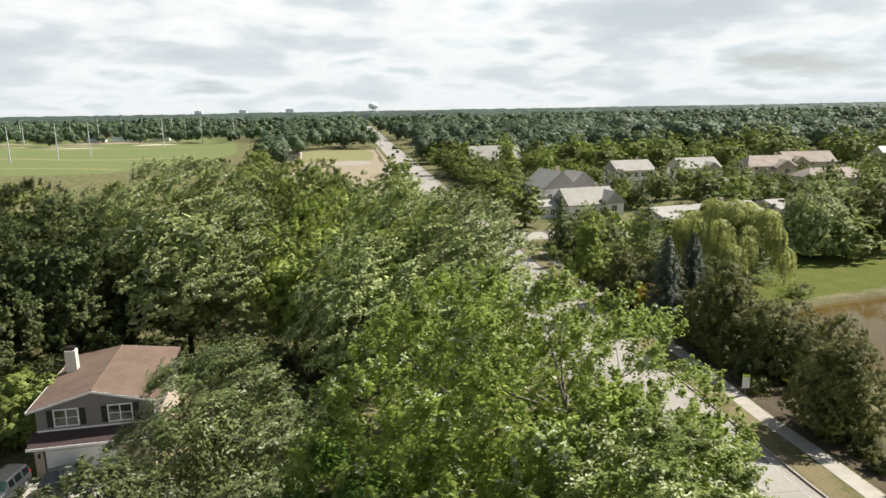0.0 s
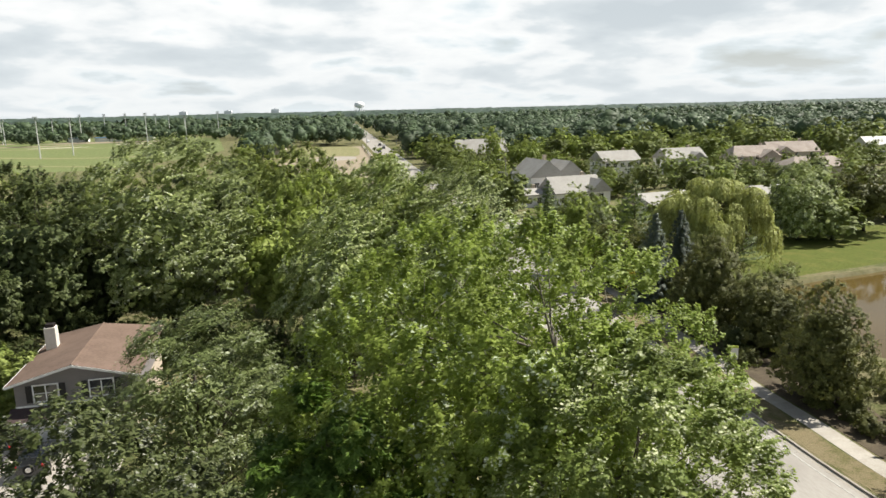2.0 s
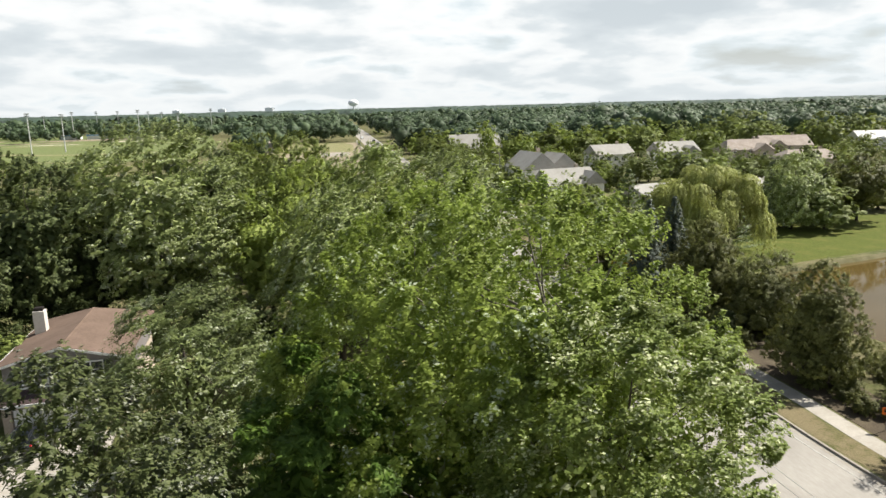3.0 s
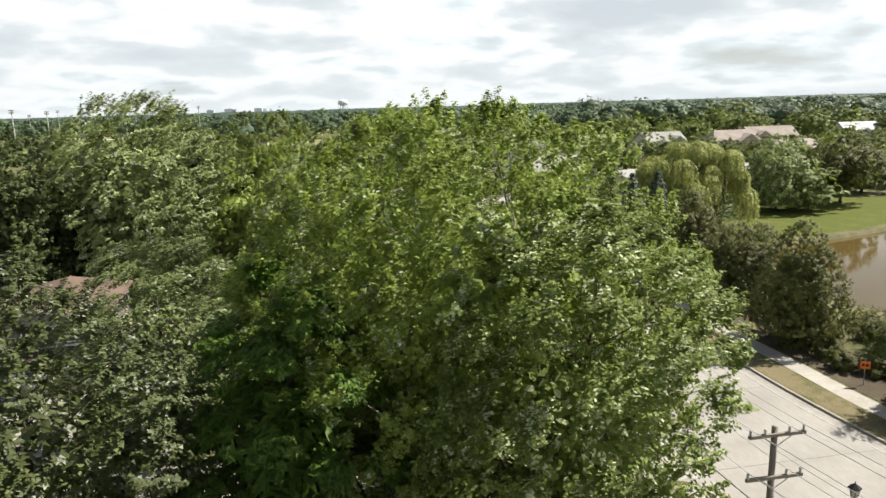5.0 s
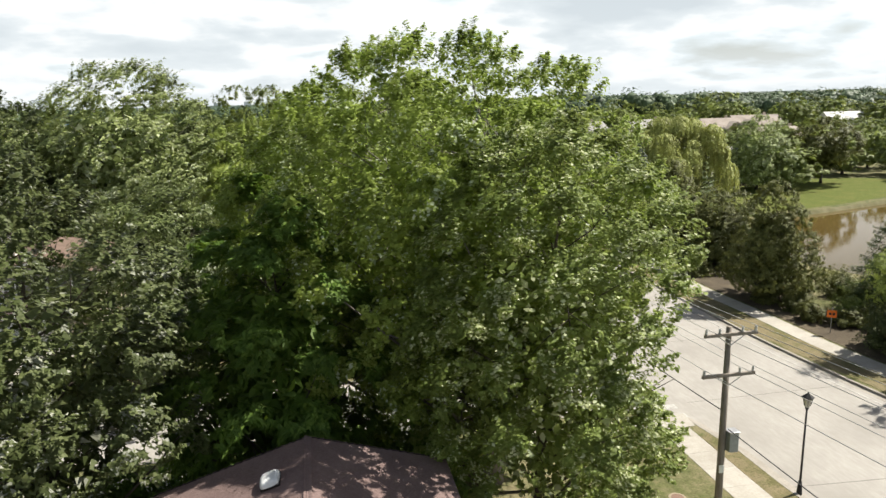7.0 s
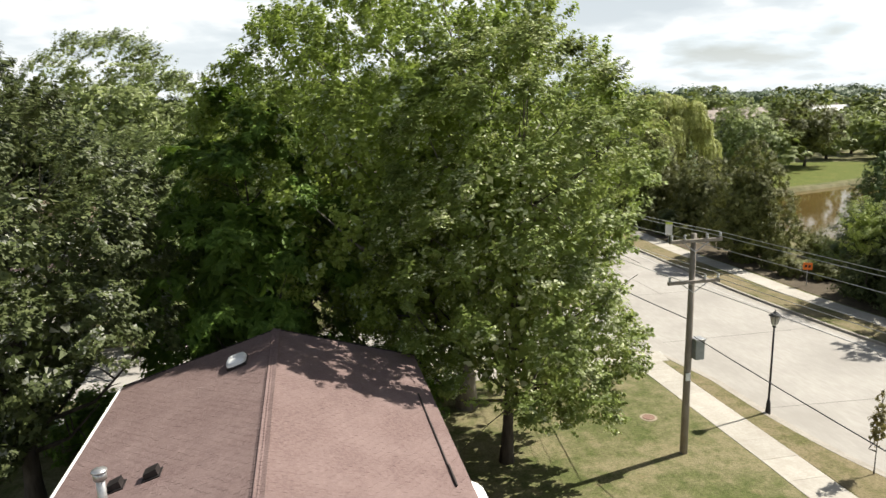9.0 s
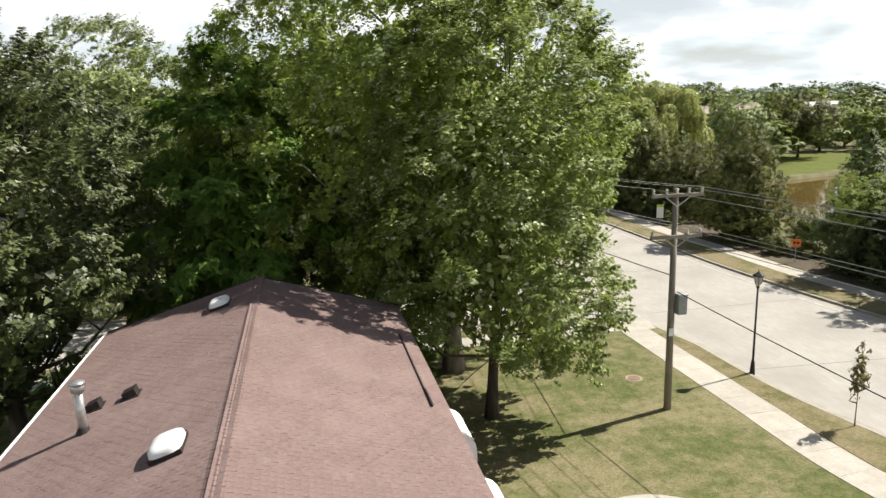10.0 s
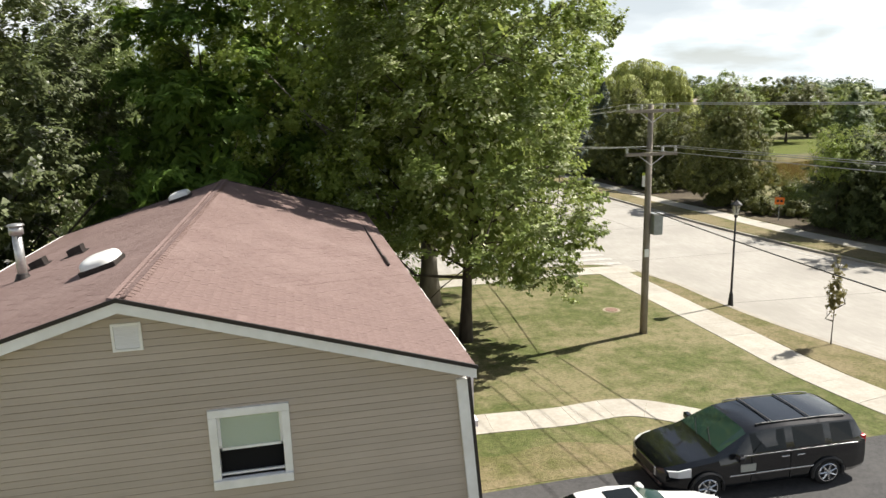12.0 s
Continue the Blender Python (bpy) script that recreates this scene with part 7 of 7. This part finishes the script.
# the hedge side is closed with lower trees and shrubs
for i, (x, y, h, R) in enumerate(((39.5, 74.5, 5.0, 2.8), (41.0, 71.5, 4.2, 2.6), (44.5, 68.0, 5.2, 3.0), (46.0, 62.5, 3.6, 2.4), (43.5, 55.8, 3.2, 2.3), (37.6, 59.0, 2.6, 1.6), (37.4, 63.5, 2.6, 1.6), (38.0, 70.5, 3.4, 2.0), (45.5, 80.5, 6.5, 3.6), (40.5, 83.5, 6.2, 3.2), (37.6, 84.0, 5.0, 2.2), (41.6, 36.6, 2.4, 2.0), (41.5, 30.5, 5.5, 2.8), (40.5, 25.5, 5.0, 2.6), (38.0, 89.0, 5.5, 2.4), (41.5, 90.5, 7.5, 3.4), (38.6, 104.0, 6.5, 3.2), (42.5, 110.0, 7.0, 3.6), (39.6, 98.5, 6.0, 2.8))):
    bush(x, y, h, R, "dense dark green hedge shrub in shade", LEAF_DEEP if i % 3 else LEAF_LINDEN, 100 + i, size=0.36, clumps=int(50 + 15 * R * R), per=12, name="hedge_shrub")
for i, (x, y, h, R) in enumerate(((37.6, 41.5, 1.3, 1.1), (38.6, 44.0, 1.5, 1.3), (37.3, 46.6, 1.2, 1.0), (39.8, 46.0, 1.6, 1.3), (37.2, 56.0, 1.5, 1.2), (41.0, 38.6, 1.6, 1.4), (39.4, 39.8, 1.2, 1.1), (43.0, 41.0, 1.4, 1.4))):
    bush(x, y, h, R, "low brownish hedge shrub beside the pavement", LEAF_LINDEN, 160 + i, size=0.16, clumps=110, per=26, name="hedge_shrub")
# low row added over bare ground, its dark leaves standing in for tree shade
for i in range(8):
    bush(38.5 + 0.5 * math.sin(i * 2.3) + max(0, 28 - (21.5 + 2.0 * i)) * 0.12, 21.5 + 2.0 * i, 2.0 + 0.4 * math.sin(i * 1.7), 1.5, "dark hedge shrub added to darken the strip behind the pavement", LEAF_DEEP, 180 + i, size=0.2, clumps=90, per=16, name="hedge_shrub")
# woods on the plain: shapes built once, then set out singly in the middle distance
WOODS = "trees across the plain"
protos = []
for i, (prof_n, R, top, mat_, lab) in enumerate((("round", 5.4, 11.0, LEAF_FAR, "rounded green tree in the distance"), ("oval", 4.8, 12.0, LEAF_PLAIN, "tall green tree in the distance"), ("dome", 5.8, 9.6, LEAF_BRIGHT, "yellow-green tree in the distance"), ("egg", 4.6, 11.5, LEAF_FAR, "dark pointed tree in the distance"))):
    protos.append(tree(0, -300 - 20 * i, top, 0.8, R, lab, mat_, 80 + i, prof_n, lobes=17, clumps=105, per=17, size=0.66, core=8, heart=2.4, tri=True, messy=0.4, upright=0.8, width=0.75, twigs=0, sides=4, r0=0.22, limbs=1, group=WOODS, clump_size=0.62, flat=0.7))
rng = np.random.default_rng(9)
KEEP_OUT = [(53, 163, 15), (91, 214, 11), (115, 216, 12), (148, 222, 13), (177, 232, 13), (160, 198, 12), (76, 141, 9), (86, 145, 7), (104, 149, 9), (62, 294, 10), (62, 158, 10), (46, 158, 9), (46, 150, 6)]


def free(x, y):
    if 16 < x < 37.5 or (x > 30 and 131 < y < 145 and x < 112):
        return False
    if 48 < x < 125 and 38 < y < 118:
        return False
    if x < -45 and 320 < y < 620 or -30 < x < 20 and 205 < y < 480:
        return False
    if x < -0.16 * y and 150 < y < 340:
        return False
    return all(math.hypot(x - a, y - b) > r for a, b, r in KEEP_OUT)


spots = []
tries = 0
while len(spots) < 195 and tries < 30000:
    tries += 1
    y = 102 + 238 * rng.uniform() ** 0.9
    x = rng.uniform(-0.3 * y - 12, 0.86 * y + 25)
    if free(x, y) and all((x - a) ** 2 + (y - b) ** 2 > (30 if y < 200 else 48) for a, b in spots):
        spots.append((x, y))
HEIGHTS, SPANS = (11.0, 12.0, 9.6, 11.5), (5.4, 4.8, 5.8, 4.6)


def plant(i, x, y, h, R):
    """A copy of a shape, drawn to a height and half width."""
    c = copy_thing(protos[i], pose(x, y, 0, 0, 0, rng.uniform(0, 360)))
    c.scale = (R / SPANS[i], R / SPANS[i], h / HEIGHTS[i])
    return c


for i, (x, y) in enumerate(spots[:4]):
    protos[i].matrix_world = pose(x, y, 0, 0, 0, rng.uniform(0, 360))
for x, y in spots[4:]:
    i = 2 if 225 < y < 345 and x > 45 and rng.uniform() < 0.7 else int(rng.integers(0, 4))
    s = rng.uniform(0.42, 0.82) if x > 40 and y < 262 else rng.uniform(0.75, 1.2)
    plant(i, x, y, HEIGHTS[i] * s * rng.uniform(0.9, 1.15), SPANS[i] * s * 1.12)
# trees round the pale houses and behind the pond
for x, y, h, R, i in ((84, 182, 8.9, 4.7, 0), (72, 172, 4.5, 3.6, 2), (106, 182, 8.8, 7.7, 0), (115, 179, 4.8, 3.5, 2), (89, 124, 11.4, 7.3, 0), (84, 106, 10.0, 5.4, 3), (94, 185, 4.8, 3.2, 1), (64, 281, 15.9, 5.6, 2), (38.6, 150, 10.7, 5.3, 3), (41, 225, 8.8, 6.0, 1), (42, 209, 7.8, 4.2, 2), (44, 126, 7.8, 2.8, 2), (95, 175, 4.6, 3.1, 2), (112, 165, 5.2, 3.8, 1), (126, 161, 6.8, 5.2, 0), (137, 164, 8.9, 5.0, 1), (94, 158, 4.8, 4.1, 0), (75, 149, 5.5, 3.1, 3), (68, 126, 7.5, 4.0, 0), (60, 121, 7.0, 3.6, 1), (52, 118, 8.0, 3.6, 2), (76, 122, 9.0, 4.5, 1), (98, 128, 9.5, 5.5, 0), (108, 122, 9.5, 5.5, 3), (118, 118, 10.0, 5.5, 1), (121, 130, 10.5, 6.0, 0), (128, 112, 10.0, 6.0, 1), (62, 108, 6.5, 3.4, 2), (114, 108, 8.0, 4.6, 0), (47, 122, 8.5, 3.2, 3), (168, 262, 17, 11, 0), (120, 285, 15, 9, 1), (205, 262, 16, 9, 0), (238, 255, 15, 9, 1), (100, 300, 14, 8, 2), (142, 300, 15, 9, 0), (252, 300, 17, 10, 1), (190, 310, 17, 10, 0), (222, 232, 13, 8, 3), (70, 330, 14, 8, 1)):
    plant(i, x, y, h, R)
for k in range(26):
    y = 112 + 7.5 * k + rng.uniform(-2, 2)
    for x in (40.5 + rng.uniform(-1, 1.5), 47.5 + rng.uniform(-2, 3)):
        if free(x, y):
            i = int(rng.integers(0, 4))
            plant(i, x, y, rng.uniform(6.0, 9.5), rng.uniform(3.4, 4.6))


def far_woods():
    """Crowns of big leaf clumps to a kilometre and a half, and a rough canopy beyond."""
    rng = np.random.default_rng(17)
    n = 4000
    y = 335 + 1250 * rng.uniform(size=n) ** 1.8
    x = rng.uniform(-0.72, 0.82, n) * (y + 60)
    ok = np.array([free(a, b) for a, b in zip(x, y)]) & (np.abs(x - 27) > 11)
    x, y = x[ok], y[ok]
    n = len(x)
    stand = 0.5 + 0.5 * np.sin(x * 0.031 + 2 * np.sin(y * 0.017)) * np.cos(y * 0.023 + x * 0.007)
    h = rng.uniform(6.0, 11.0, n) + 7.5 * stand * rng.uniform(0.6, 1.15, n)
    w = h * rng.uniform(0.4, 0.7, n)
    # each crown is a few rounded lobes: a dark heart and a coat of leaf clumps
    lobe = 3
    c = np.repeat(np.stack([x, y, h * 0.6], 1), lobe, 0)
    hh, ww = np.repeat(h, lobe), np.repeat(w, lobe)
    d = unit(rng.normal(size=(n * lobe, 3)) + np.array([0, 0, 0.3]))
    c = c + d * np.stack([ww * 0.45, ww * 0.45, hh * 0.18], 1)
    lr = ww * rng.uniform(0.55, 0.75, n * lobe)
    ico = bmesh.new()
    bmesh.ops.create_icosphere(ico, subdivisions=1, radius=1.0)
    iv = np.array([tuple(q.co) for q in ico.verts])
    tri_ = np.array([[q.index for q in g.verts] for g in ico.faces])
    ico.free()
    hv = (c[:, None] + iv[None] * (lr * 0.78)[:, None, None] * rng.uniform(0.8, 1.1, (n * lobe, len(iv), 1))).reshape(-1, 3)
    hf = (tri_[None] + (np.arange(n * lobe) * len(iv))[:, None, None]).reshape(-1, 3)
    near = np.repeat(y, lobe) < 650
    idx = np.concatenate([np.repeat(np.flatnonzero(near), 44), np.repeat(np.flatnonzero(~near), 14)])
    m = len(idx)
    d = unit(rng.normal(size=(m, 3)) + np.array([0, -0.25, 0.5]))
    p = c[idx] + d * (lr[idx] * rng.uniform(0.88, 1.04, m))[:, None]
    p[:, 2] = np.maximum(p[:, 2], 0.6)
    v, f = blades(rng, p, d, np.where(near[idx], 1.5, 2.5)[:, None], width=0.95, upright=0.3, messy=0.35, droop=0.0, tri=True)
    v, f = np.concatenate([v, hv]), np.concatenate([f, hf + len(v)])
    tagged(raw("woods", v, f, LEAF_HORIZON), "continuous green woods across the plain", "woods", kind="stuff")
    # canopy beyond
    nx, ny = 420, 70
    yy = 1450 * (6500 / 1450) ** np.linspace(0, 1, ny)
    V = np.zeros((ny, nx, 3))
    for j in range(ny):
        V[j, :, 1] = yy[j]
        V[j, :, 0] = np.linspace(-1.05, 1.1, nx) * yy[j]
    V[:, :, 1] += rng.uniform(-0.3, 0.3, (ny, nx)) * np.gradient(yy)[:, None]
    rough = rng.uniform(0, 1, (ny, nx)) ** 0.7
    slow = np.sin(V[:, :, 0] * 0.004 + 1.0) * np.cos(V[:, :, 1] * 0.003)
    V[:, :, 2] = 1.5 + 14.5 * rough + 2.5 * slow
    road_gap = np.abs(V[:, :, 0] - 27) < 14
    V[:, :, 2][road_gap & (V[:, :, 1] < 2500)] = -2.0
    a = np.arange(nx * ny).reshape(ny, nx)
    F = np.stack([a[:-1, :-1], a[:-1, 1:], a[1:, 1:], a[1:, :-1]], -1).reshape(-1, 4)
    tagged(raw("far_woods", V.reshape(-1, 3), F, LEAF_CANOPY), "dark tree canopy to the horizon, haze tint in its colour", "woods", kind="stuff")


far_woods()


# ---------------------------------------------------------------- pieces of the near roof
shingles()
